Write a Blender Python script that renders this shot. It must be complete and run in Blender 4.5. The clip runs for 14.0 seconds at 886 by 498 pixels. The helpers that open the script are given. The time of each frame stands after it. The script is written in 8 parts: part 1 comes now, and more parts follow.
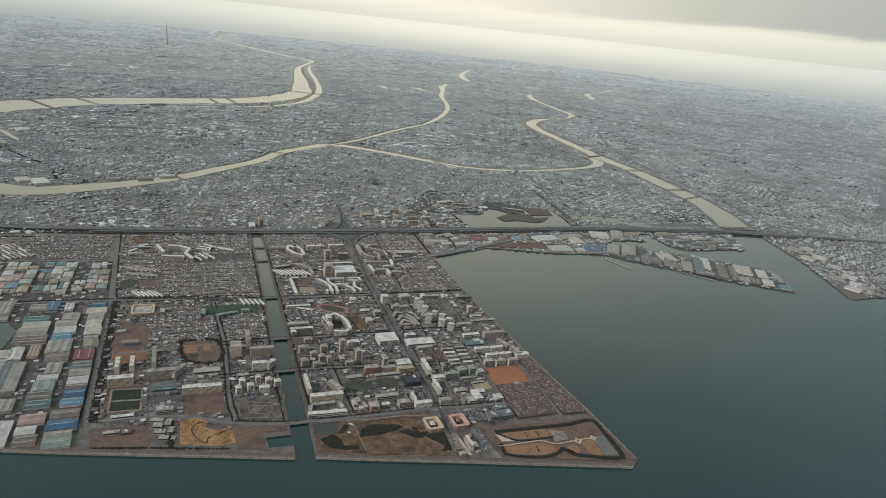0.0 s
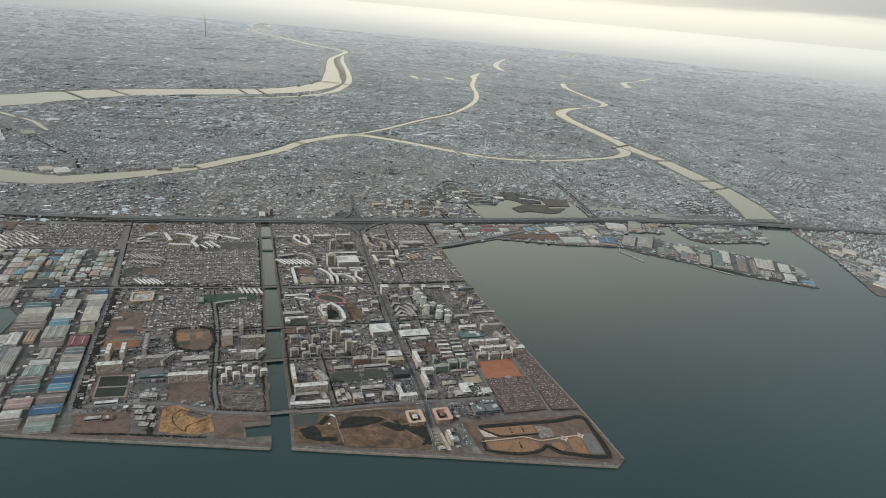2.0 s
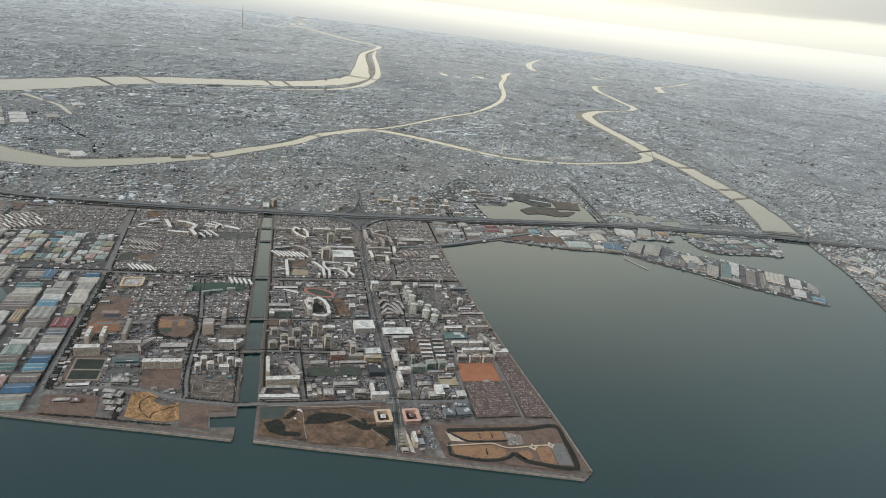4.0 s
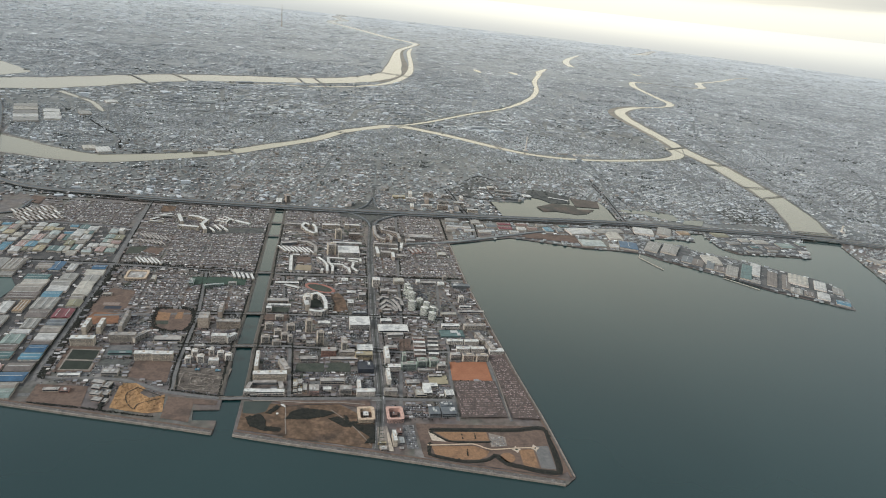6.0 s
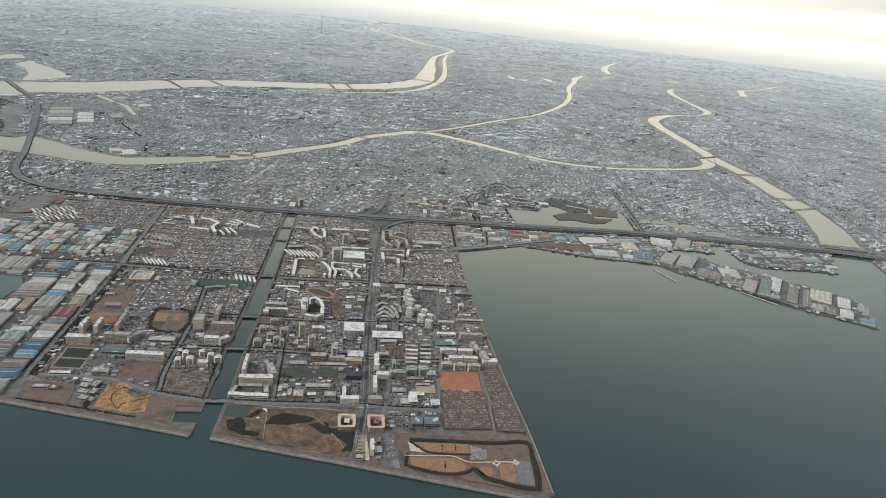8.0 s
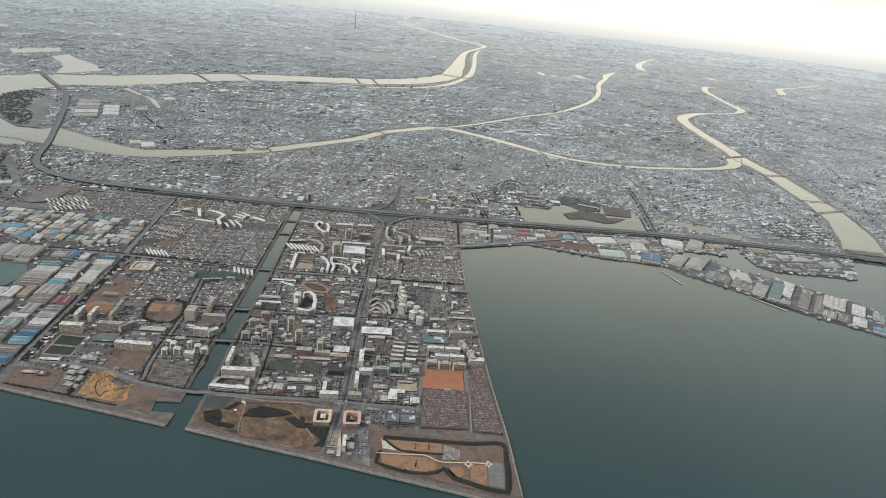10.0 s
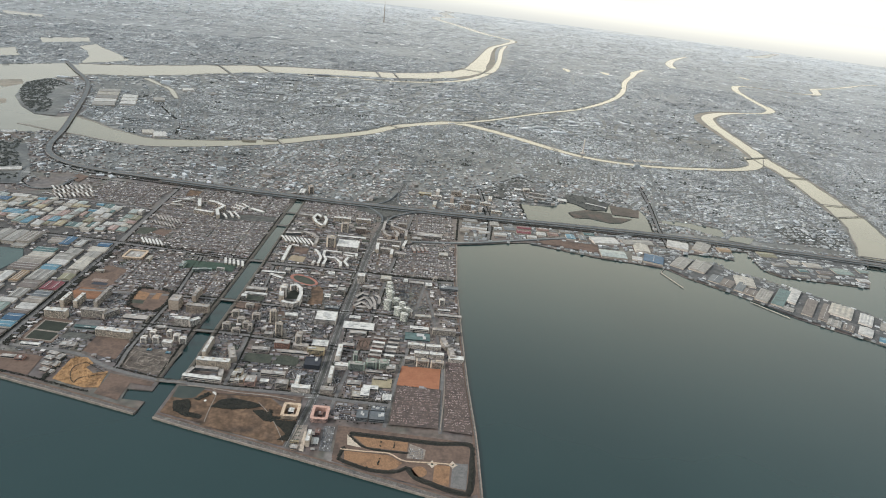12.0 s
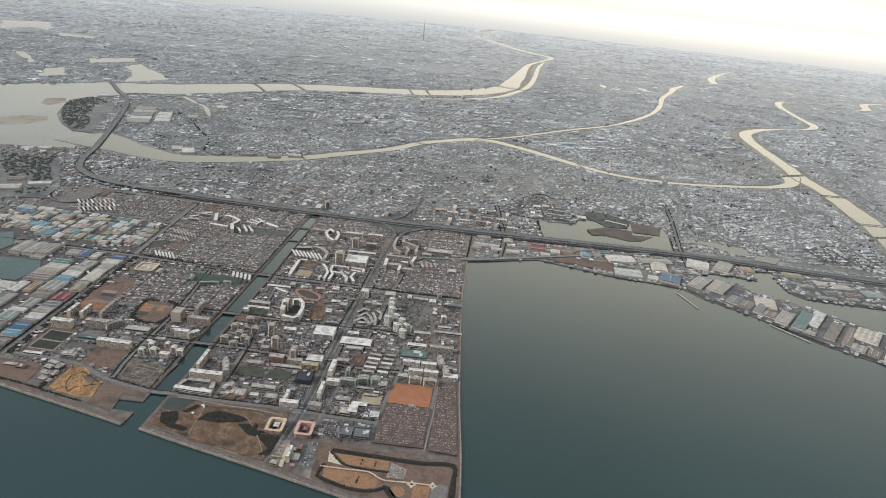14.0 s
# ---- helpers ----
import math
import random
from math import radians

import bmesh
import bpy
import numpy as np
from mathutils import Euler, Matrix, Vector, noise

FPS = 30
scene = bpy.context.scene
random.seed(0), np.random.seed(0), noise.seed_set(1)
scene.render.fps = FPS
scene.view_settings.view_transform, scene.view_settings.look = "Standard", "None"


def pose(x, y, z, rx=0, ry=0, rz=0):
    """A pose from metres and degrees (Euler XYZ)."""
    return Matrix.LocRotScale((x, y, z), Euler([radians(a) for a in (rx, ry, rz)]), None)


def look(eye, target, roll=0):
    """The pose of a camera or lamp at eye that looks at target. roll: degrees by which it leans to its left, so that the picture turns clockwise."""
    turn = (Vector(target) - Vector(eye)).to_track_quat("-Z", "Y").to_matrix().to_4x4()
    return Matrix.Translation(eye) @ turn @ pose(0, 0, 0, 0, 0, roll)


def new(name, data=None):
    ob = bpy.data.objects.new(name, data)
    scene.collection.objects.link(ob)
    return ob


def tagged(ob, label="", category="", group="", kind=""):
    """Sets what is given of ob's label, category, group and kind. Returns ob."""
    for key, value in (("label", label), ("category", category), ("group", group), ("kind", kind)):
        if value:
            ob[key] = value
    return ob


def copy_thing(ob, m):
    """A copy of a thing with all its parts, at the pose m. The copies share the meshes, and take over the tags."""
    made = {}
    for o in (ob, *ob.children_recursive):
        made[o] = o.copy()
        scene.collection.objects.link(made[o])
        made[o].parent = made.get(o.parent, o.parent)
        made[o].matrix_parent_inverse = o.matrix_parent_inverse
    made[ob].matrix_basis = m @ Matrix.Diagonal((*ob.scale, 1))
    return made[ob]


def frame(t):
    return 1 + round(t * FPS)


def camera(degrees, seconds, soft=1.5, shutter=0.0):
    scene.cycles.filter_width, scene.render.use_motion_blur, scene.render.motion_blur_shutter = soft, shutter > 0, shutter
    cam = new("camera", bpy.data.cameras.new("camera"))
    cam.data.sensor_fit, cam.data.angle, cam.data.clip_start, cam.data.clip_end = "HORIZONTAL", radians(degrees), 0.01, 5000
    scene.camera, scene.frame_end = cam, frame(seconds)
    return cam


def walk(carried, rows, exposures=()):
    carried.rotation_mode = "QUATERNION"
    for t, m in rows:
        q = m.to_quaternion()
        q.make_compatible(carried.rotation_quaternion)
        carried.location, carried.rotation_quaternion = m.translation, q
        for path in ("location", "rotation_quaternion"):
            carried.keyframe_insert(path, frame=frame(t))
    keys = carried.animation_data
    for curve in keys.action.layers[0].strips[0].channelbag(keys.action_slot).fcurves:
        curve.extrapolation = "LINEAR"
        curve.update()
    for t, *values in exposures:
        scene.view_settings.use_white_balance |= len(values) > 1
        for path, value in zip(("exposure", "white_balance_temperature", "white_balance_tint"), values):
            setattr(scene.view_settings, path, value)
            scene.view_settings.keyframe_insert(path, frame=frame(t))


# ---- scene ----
cam = camera(68.4, 14.0, 1.0)
PATH = [
    (0, (-33.394, -159.28, 122.539), (-32.666, -157.533, 121.893), 6.1),
    (0.5, (-28.651, -159.658, 122.543), (-27.961, -157.897, 121.892), 5.7),
    (1, (-24.044, -160.105, 122.548), (-23.379, -158.337, 121.892), 5.6),
    (1.5, (-19.663, -160.58, 122.586), (-19.035, -158.801, 121.921), 5.2),
    (2, (-15.338, -160.962, 122.656), (-14.723, -159.186, 121.972), 5.4),
    (2.5, (-10.978, -161.279, 122.749), (-10.379, -159.499, 122.06), 5.6),
    (4.8, (9.257, -162.857, 123.677), (9.727, -161.047, 122.968), 6.5),
    (5, (11.005, -162.998, 123.699), (11.459, -161.185, 122.987), 6.1),
    (5.5, (15.379, -163.17, 123.778), (15.812, -161.355, 123.058), 6.3),
    (6, (19.784, -162.904, 123.908), (20.188, -161.082, 123.189), 6.3),
    (6.5, (24.276, -162.38, 124.065), (24.662, -160.556, 123.342), 6.6),
    (7, (28.523, -162.372, 124.21), (28.874, -160.536, 123.498), 6.5),
    (7.5, (32.705, -162.447, 124.412), (33.017, -160.603, 123.702), 6.2),
    (9.8, (52.228, -162.276, 126.468), (52.422, -160.425, 125.734), 6.1),
    (10, (53.945, -162.137, 126.525), (54.125, -160.286, 125.789), 6.1),
    (10.5, (58.296, -161.474, 126.719), (58.469, -159.626, 125.973), 6.5),
    (11, (62.618, -160.783, 126.957), (62.779, -158.944, 126.188), 7.0),
    (11.5, (66.91, -160.187, 127.221), (67.047, -158.349, 126.444), 7.1),
    (12, (71.166, -159.669, 127.499), (71.259, -157.821, 126.741), 6.6),
    (12.5, (75.484, -159.106, 127.772), (75.547, -157.25, 127.03), 6.5),
    (13, (79.796, -158.589, 128.015), (79.822, -156.725, 127.289), 6.2),
    (13.5, (83.988, -157.94, 128.196), (83.977, -156.076, 127.472), 5.9),
    (14, (88.138, -157.184, 128.33), (88.096, -155.32, 127.605), 5.7),
]
walk(cam, [(t, look(eye, target, roll)) for t, eye, target, roll in PATH], [(0.0, -0.24, 6260, 7), (2.5, -0.03, 6230, 8), (5.0, 0.10, 6200, 8.5), (7.0, 0.16, 6220, 9), (12.0, 0.33, 6290, 9.5), (14.0, 0.26, 6360, 12)])

# ---- world, sun, exposure ----
# The place is built at one tenth of its true size: one unit stands for ten metres.
SUN_AZ, SUN_EL = -105.0, 31.0   # degrees right of +y, degrees above the horizon
GAP_AZ = 12.0   # middle of the bright sky under the cloud deck
LOW_AZ = 25.0   # brightest part of the gap along the horizon
world = bpy.data.worlds.new("sky")
scene.world = world
world.use_nodes = True
wn, wl = world.node_tree.nodes, world.node_tree.links
wn.clear()


def wnode(kind, **kw):
    n = wn.new(kind)
    for k, v in kw.items():
        n.inputs[k].default_value = v
    return n


def wmath(op, a, b=None):
    n = wn.new("ShaderNodeMath")
    n.operation = op
    for i, v in enumerate((a, b)):
        if v is None:
            continue
        if isinstance(v, (int, float)):
            n.inputs[i].default_value = v
        else:
            wl.new(v, n.inputs[i])
    return n.outputs[0]


def wmix(fac, a, b):
    n = wn.new("ShaderNodeMix")
    n.data_type = "RGBA"
    for s, v in ((n.inputs[0], fac), (n.inputs[6], a), (n.inputs[7], b)):
        if isinstance(v, (tuple, float, int)):
            s.default_value = v
        else:
            wl.new(v, s)
    return n.outputs[2]


def wramp(fac, stops):
    n = wn.new("ShaderNodeValToRGB")
    e = n.color_ramp.elements
    while len(e) < len(stops):
        e.new(0.5)
    for el, (p, c) in zip(e, stops):
        el.position, el.color = p, (*c, 1)
    wl.new(fac, n.inputs[0])
    return n.outputs[0]


sky = wn.new("ShaderNodeTexSky")
sky.sky_type, sky.sun_disc = "NISHITA", False
sky.sun_elevation, sky.sun_rotation = radians(SUN_EL), radians(SUN_AZ)
sky.air_density, sky.dust_density = 1.5, 4.0
skyscale = wn.new("ShaderNodeVectorMath")
skyscale.operation = "SCALE"
skyscale.inputs["Scale"].default_value = 0.10
wl.new(sky.outputs[0], skyscale.inputs[0])
coord = wn.new("ShaderNodeTexCoord")
sep = wn.new("ShaderNodeSeparateXYZ")
wl.new(coord.outputs["Generated"], sep.inputs[0])
el = sep.outputs[2]
mapn = wn.new("ShaderNodeMapping")
mapn.inputs["Scale"].default_value = (1.0, 1.0, 9.0)
wl.new(coord.outputs["Generated"], mapn.inputs[0])
clouds = wnode("ShaderNodeTexNoise", Scale=2.2, Detail=6.0, Roughness=0.55)
wl.new(mapn.outputs[0], clouds.inputs["Vector"])
wobble = wmath("MULTIPLY", wmath("SUBTRACT", clouds.outputs[0], 0.5), 0.12)
edge = wmath("ADD", el, wobble)
# the gap is warmest and brightest to the north, fading sideways
sund = Vector((math.sin(radians(GAP_AZ)), math.cos(radians(GAP_AZ)), 0.02)).normalized()
dot = wn.new("ShaderNodeVectorMath")
dot.operation = "DOT_PRODUCT"
dot.inputs[1].default_value = sund
wl.new(coord.outputs["Generated"], dot.inputs[0])
glow = wmath("POWER", wmath("MAXIMUM", dot.outputs["Value"], 0.0), 4.0)
# low over the horizon the brightest part lies further east
lowd = Vector((math.sin(radians(LOW_AZ)), math.cos(radians(LOW_AZ)), 0.0))
ldot = wn.new("ShaderNodeVectorMath")
ldot.operation = "DOT_PRODUCT"
ldot.inputs[1].default_value = lowd
wl.new(coord.outputs["Generated"], ldot.inputs[0])
low_glow = wmath("POWER", wmath("MAXIMUM", ldot.outputs["Value"], 0.0), 6.0)
# cloud deck over a bright gap along the horizon
deck = wramp(edge, [(0.0, (0, 0, 0)), (0.36, (0, 0, 0)), (0.56, (0.7, 0.7, 0.7)), (0.72, (1, 1, 1))])
lift = wramp(edge, [(0.0, (0, 0, 0)), (0.13, (0, 0, 0)), (0.22, (1, 1, 1))])
thick = wmath("SUBTRACT", 1.0, wmath("MULTIPLY", glow, 0.4))
streak = wramp(wmath("ADD", el, wmath("MULTIPLY", wobble, 0.35)), [(0.0, (0, 0, 0)), (0.026, (0, 0, 0)), (0.030, (0.15, 0.15, 0.15)), (0.036, (0.92, 0.92, 0.92)), (0.095, (0.9, 0.9, 0.9)), (0.14, (0, 0, 0))])
deck_col = wmix(clouds.outputs[0], (0.385, 0.413, 0.436, 1), (0.55, 0.582, 0.61, 1))
gap_col = wmix(low_glow, (0.98, 0.97, 0.87, 1), (1.46, 1.35, 1.06, 1))
haze_col = wmix(low_glow, (0.75, 0.77, 0.72, 1), (1.12, 1.06, 0.89, 1))
low = wramp(el, [(0.0, (0, 0, 0)), (0.010, (0.25, 0.25, 0.25)), (0.034, (1, 1, 1))])
gap_all = wmix(low, haze_col, gap_col)
both = wmix(deck, wmix(lift, wmix(wmath("MULTIPLY", streak, thick), gap_all, wmix(wmath("POWER", glow, 4.0), wmix(clouds.outputs[0], (0.42, 0.43, 0.44, 1), (0.60, 0.60, 0.58, 1)), (1.48, 1.32, 1.03, 1))), wmix(wmath("POWER", glow, 1.3), (0.49, 0.575, 0.61, 1), (2.02, 1.84, 1.40, 1))), deck_col)
bg = wn.new("ShaderNodeBackground")
final = wmix(0.85, skyscale.outputs[0], both)
wl.new(final, bg.inputs[0])
bg.inputs[1].default_value = 1.0
wo = wn.new("ShaderNodeOutputWorld")
wl.new(bg.outputs[0], wo.inputs[0])

sun_data = bpy.data.lights.new("sun", "SUN")
sun_data.energy, sun_data.angle, sun_data.color = 2.2, radians(9), (1.0, 0.962, 0.91)
sun = new("sun", sun_data)
sd = Vector((math.sin(radians(SUN_AZ)) * math.cos(radians(SUN_EL)), math.cos(radians(SUN_AZ)) * math.cos(radians(SUN_EL)), math.sin(radians(SUN_EL))))
sun.matrix_world = look(sd * 300, (0, 0, 0))


# ---- materials ----
def material(name, colors, scale=1.0, rough=0.8, per="", grain=0.0, bump=0.0, spec=0.5, coords="Object", metal=0.0, detail=4.0, blotch=()):
    """Noise between the given colours at two scales; per: 'object' or 'island' picks the colour instead."""
    m = bpy.data.materials.new(name)
    m.use_nodes = True
    nt = m.node_tree
    n, l = nt.nodes, nt.links
    b = n["Principled BSDF"]
    b.inputs["Roughness"].default_value = rough
    b.inputs["Metallic"].default_value = metal
    b.inputs["Specular IOR Level"].default_value = spec
    tc = n.new("ShaderNodeNewGeometry") if coords == "World" else n.new("ShaderNodeTexCoord")
    vec = tc.outputs["Position"] if coords == "World" else tc.outputs[coords]
    noise1 = n.new("ShaderNodeTexNoise")
    noise1.inputs["Scale"].default_value, noise1.inputs["Detail"].default_value = scale, detail
    l.new(vec, noise1.inputs["Vector"])
    ramp = n.new("ShaderNodeValToRGB")
    e = ramp.color_ramp.elements
    while len(e) < len(colors):
        e.new(0.5)
    for i, (el_, c) in enumerate(zip(e, colors)):
        if per:
            el_.position = i / len(colors)
        else:
            el_.position = 0.34 + 0.32 * i / max(1, len(colors) - 1)
        el_.color = (*c, 1)
    if per:
        ramp.color_ramp.interpolation = "CONSTANT"
        if per == "object":
            src = n.new("ShaderNodeObjectInfo").outputs["Random"]
        else:
            src = n.new("ShaderNodeNewGeometry").outputs["Random Per Island"]
        l.new(src, ramp.inputs[0])
    else:
        l.new(noise1.outputs[0], ramp.inputs[0])
    col = ramp.outputs[0]
    if grain:
        noise2 = n.new("ShaderNodeTexNoise")
        noise2.inputs["Scale"].default_value, noise2.inputs["Detail"].default_value = scale * 7.3, 3.0
        l.new(vec, noise2.inputs["Vector"])
        mr = n.new("ShaderNodeMapRange")
        mr.inputs[1].default_value, mr.inputs[2].default_value = 0.3, 0.7
        mr.inputs[3].default_value, mr.inputs[4].default_value = 1 - grain, 1 + grain
        l.new(noise2.outputs[0], mr.inputs[0])
        if per:
            mr2 = n.new("ShaderNodeMapRange")
            mr2.inputs[1].default_value, mr2.inputs[2].default_value = 0.3, 0.7
            mr2.inputs[3].default_value, mr2.inputs[4].default_value = 1 - grain, 1 + grain
            l.new(noise1.outputs[0], mr2.inputs[0])
            mm = n.new("ShaderNodeMath")
            mm.operation = "MULTIPLY"
            l.new(mr.outputs[0], mm.inputs[0])
            l.new(mr2.outputs[0], mm.inputs[1])
            fac = mm.outputs[0]
        else:
            fac = mr.outputs[0]
        mul = n.new("ShaderNodeVectorMath")
        mul.operation = "SCALE"
        l.new(col, mul.inputs[0])
        l.new(fac, mul.inputs["Scale"])
        col = mul.outputs[0]
        l.new(noise2.outputs[0], mr.inputs[0])
    for size_, amount in blotch:
        # broad patches of lighter and darker districts
        geo = n.new("ShaderNodeNewGeometry")
        patchy = n.new("ShaderNodeTexNoise")
        patchy.inputs["Scale"].default_value, patchy.inputs["Detail"].default_value = size_, 3.0
        l.new(geo.outputs["Position"], patchy.inputs["Vector"])
        mr3 = n.new("ShaderNodeMapRange")
        mr3.inputs[1].default_value, mr3.inputs[2].default_value = 0.36, 0.64
        mr3.inputs[3].default_value, mr3.inputs[4].default_value = 1 - amount, 1 + amount
        l.new(patchy.outputs[0], mr3.inputs[0])
        mul3 = n.new("ShaderNodeVectorMath")
        mul3.operation = "SCALE"
        l.new(col, mul3.inputs[0])
        l.new(mr3.outputs[0], mul3.inputs["Scale"])
        col = mul3.outputs[0]
    l.new(col, b.inputs["Base Color"])
    if bump:
        bp = n.new("ShaderNodeBump")
        bp.inputs["Strength"].default_value = bump
        bp.inputs["Distance"].default_value = 0.2
        l.new(noise1.outputs[0], bp.inputs["Height"])
        l.new(bp.outputs[0], b.inputs["Normal"])
    return m


GROUND = material("urban_ground", [(0.063, 0.057, 0.057), (0.117, 0.099, 0.095), (0.120, 0.092, 0.079), (0.100, 0.096, 0.080), (0.169, 0.153, 0.144)], 0.05, 0.45, grain=0.45, coords="World", detail=9)
SEA = material("sea_water", [(0.006, 0.029, 0.030), (0.013, 0.041, 0.041)], 0.008, 0.17, spec=0.58, coords="World")
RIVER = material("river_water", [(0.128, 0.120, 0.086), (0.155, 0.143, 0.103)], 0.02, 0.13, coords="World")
CANAL = material("canal_water", [(0.028, 0.062, 0.058), (0.042, 0.078, 0.072)], 0.1, 0.15, coords="World")
ASPHALT = material("asphalt", [(0.131, 0.129, 0.127), (0.188, 0.180, 0.171)], 0.6, 0.85, grain=0.25, coords="World")
CONCRETE = material("concrete", [(0.191, 0.165, 0.141), (0.305, 0.260, 0.221)], 0.5, 0.85, grain=0.3, coords="World")
DECK = material("highway_deck", [(0.160, 0.172, 0.172), (0.215, 0.225, 0.222)], 0.3, 0.8, grain=0.2, coords="World")
DRYGRASS = material("dry_grass", [(0.10, 0.064, 0.040), (0.15, 0.095, 0.06), (0.068, 0.047, 0.034)], 0.12, 0.95, grain=0.25, coords="World", detail=8, blotch=((0.35, 0.3),))
SAND = material("ochre_sand", [(0.241, 0.138, 0.075), (0.286, 0.165, 0.092), (0.196, 0.115, 0.067)], 0.4, 0.95, grain=0.25, coords="World", detail=7)
CLAY = material("orange_clay", [(0.302, 0.125, 0.067), (0.356, 0.155, 0.084)], 0.3, 0.95, grain=0.15, coords="World", detail=6)
EARTH = material("brown_earth", [(0.116, 0.080, 0.063), (0.160, 0.110, 0.085), (0.090, 0.066, 0.054)], 0.16, 0.95, grain=0.16, coords="World", detail=8)
REVET = material("revetment_stone", [(0.088, 0.084, 0.079), (0.150, 0.136, 0.128), (0.114, 0.101, 0.088), (0.185, 0.176, 0.163)], 0.35, 0.9, grain=0.35, coords="World", detail=9)
PARKTURF = material("winter_park_turf", [(0.074, 0.078, 0.072), (0.105, 0.104, 0.094), (0.062, 0.066, 0.064)], 0.12, 0.95, grain=0.3, coords="World", detail=6)
GREEN = material("dark_turf", [(0.046, 0.054, 0.042), (0.07, 0.076, 0.058)], 0.3, 0.95, grain=0.3, coords="World", detail=6)
LEAF = material("evergreen_leaves", [(0.014, 0.016, 0.013), (0.024, 0.025, 0.019), (0.035, 0.031, 0.024)], 0.8, 0.95, grain=0.4, coords="World")
WALLS = material("house_walls", [(0.274, 0.245, 0.214), (0.183, 0.164, 0.146), (0.333, 0.291, 0.252), (0.137, 0.120, 0.106), (0.229, 0.192, 0.158), (0.389, 0.348, 0.310)], 0.9, 0.7, per="island", grain=0.18, coords="World")
ROOFS = material("house_roofs", [(0.121, 0.114, 0.122), (0.205, 0.193, 0.200), (0.162, 0.125, 0.114), (0.269, 0.256, 0.263), (0.099, 0.097, 0.108), (0.595, 0.567, 0.545), (0.197, 0.145, 0.130), (0.233, 0.233, 0.247), (0.121, 0.111, 0.116), (0.480, 0.459, 0.454), (0.197, 0.179, 0.182)], 0.9, 0.38, per="island", grain=0.25, coords="World")
# town colours cooler and lower in contrast: some haze put into them
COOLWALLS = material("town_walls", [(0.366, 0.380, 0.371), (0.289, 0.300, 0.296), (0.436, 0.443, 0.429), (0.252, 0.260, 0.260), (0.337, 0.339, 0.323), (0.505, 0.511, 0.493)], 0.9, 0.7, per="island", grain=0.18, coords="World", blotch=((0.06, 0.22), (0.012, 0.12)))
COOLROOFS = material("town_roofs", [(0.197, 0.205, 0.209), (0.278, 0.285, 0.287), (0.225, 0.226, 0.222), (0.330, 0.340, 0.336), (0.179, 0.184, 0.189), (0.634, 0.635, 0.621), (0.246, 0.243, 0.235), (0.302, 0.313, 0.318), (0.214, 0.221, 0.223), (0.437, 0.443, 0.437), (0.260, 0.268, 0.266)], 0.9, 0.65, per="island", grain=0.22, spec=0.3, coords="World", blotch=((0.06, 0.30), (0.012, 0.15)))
# paler far palette, haze painted in; a few near sheds are simply pale
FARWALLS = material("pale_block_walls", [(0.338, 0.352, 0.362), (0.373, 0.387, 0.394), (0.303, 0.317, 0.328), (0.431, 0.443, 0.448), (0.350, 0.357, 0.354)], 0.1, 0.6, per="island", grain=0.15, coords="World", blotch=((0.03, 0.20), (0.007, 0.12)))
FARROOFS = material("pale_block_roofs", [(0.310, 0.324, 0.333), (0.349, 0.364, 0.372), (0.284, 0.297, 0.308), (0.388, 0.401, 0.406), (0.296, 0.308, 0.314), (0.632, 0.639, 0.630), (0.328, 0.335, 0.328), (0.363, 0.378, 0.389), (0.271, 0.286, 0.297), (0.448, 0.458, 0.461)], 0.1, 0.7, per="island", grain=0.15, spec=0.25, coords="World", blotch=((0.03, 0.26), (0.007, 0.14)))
# palest step of the painted haze; also real white blocks nearer by
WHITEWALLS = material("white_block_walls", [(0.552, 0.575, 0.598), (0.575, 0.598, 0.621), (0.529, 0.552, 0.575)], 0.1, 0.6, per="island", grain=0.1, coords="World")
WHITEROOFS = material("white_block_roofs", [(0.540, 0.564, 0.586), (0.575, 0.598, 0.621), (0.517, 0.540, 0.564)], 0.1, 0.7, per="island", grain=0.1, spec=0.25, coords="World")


# ---- mesh tools ----
def part(name, bm, mat, parent=None, label=""):
    me = bpy.data.meshes.new(name)
    bm.normal_update()
    bm.to_mesh(me)
    bm.free()
    for m in (mat if isinstance(mat, (list, tuple)) else [mat]):
        me.materials.append(m)
    ob = new(name, me)
    if parent is not None:
        ob.parent = parent
    if label:
        ob["label"] = label
    return ob


def smooth_line(pts, step):
    """Catmull-Rom through rows of any width, resampled at about the given step."""
    p = np.array(pts, float)
    p = np.vstack([2 * p[0] - p[1], p, 2 * p[-1] - p[-2]])
    out = []
    for i in range(1, len(p) - 2):
        a, b, c, d = p[i - 1:i + 3]
        n = max(2, int(np.linalg.norm(c[:2] - b[:2]) / step))
        for k in range(n):
            t = k / n
            out.append(0.5 * (2 * b + (c - a) * t + (2 * a - 5 * b + 4 * c - d) * t * t + (3 * b - a - 3 * c + d) * t ** 3))
    out.append(p[-2])
    return np.array(out)


def sides(line, half):
    d = np.gradient(line[:, :2], axis=0)
    d /= np.linalg.norm(d, axis=1)[:, None] + 1e-9
    nrm = np.stack([-d[:, 1], d[:, 0]], 1)
    h = np.asarray(half)
    if h.ndim == 0:
        h = np.full(len(line), float(h))
    return line[:, :2] + nrm * h[:, None], line[:, :2] - nrm * h[:, None]


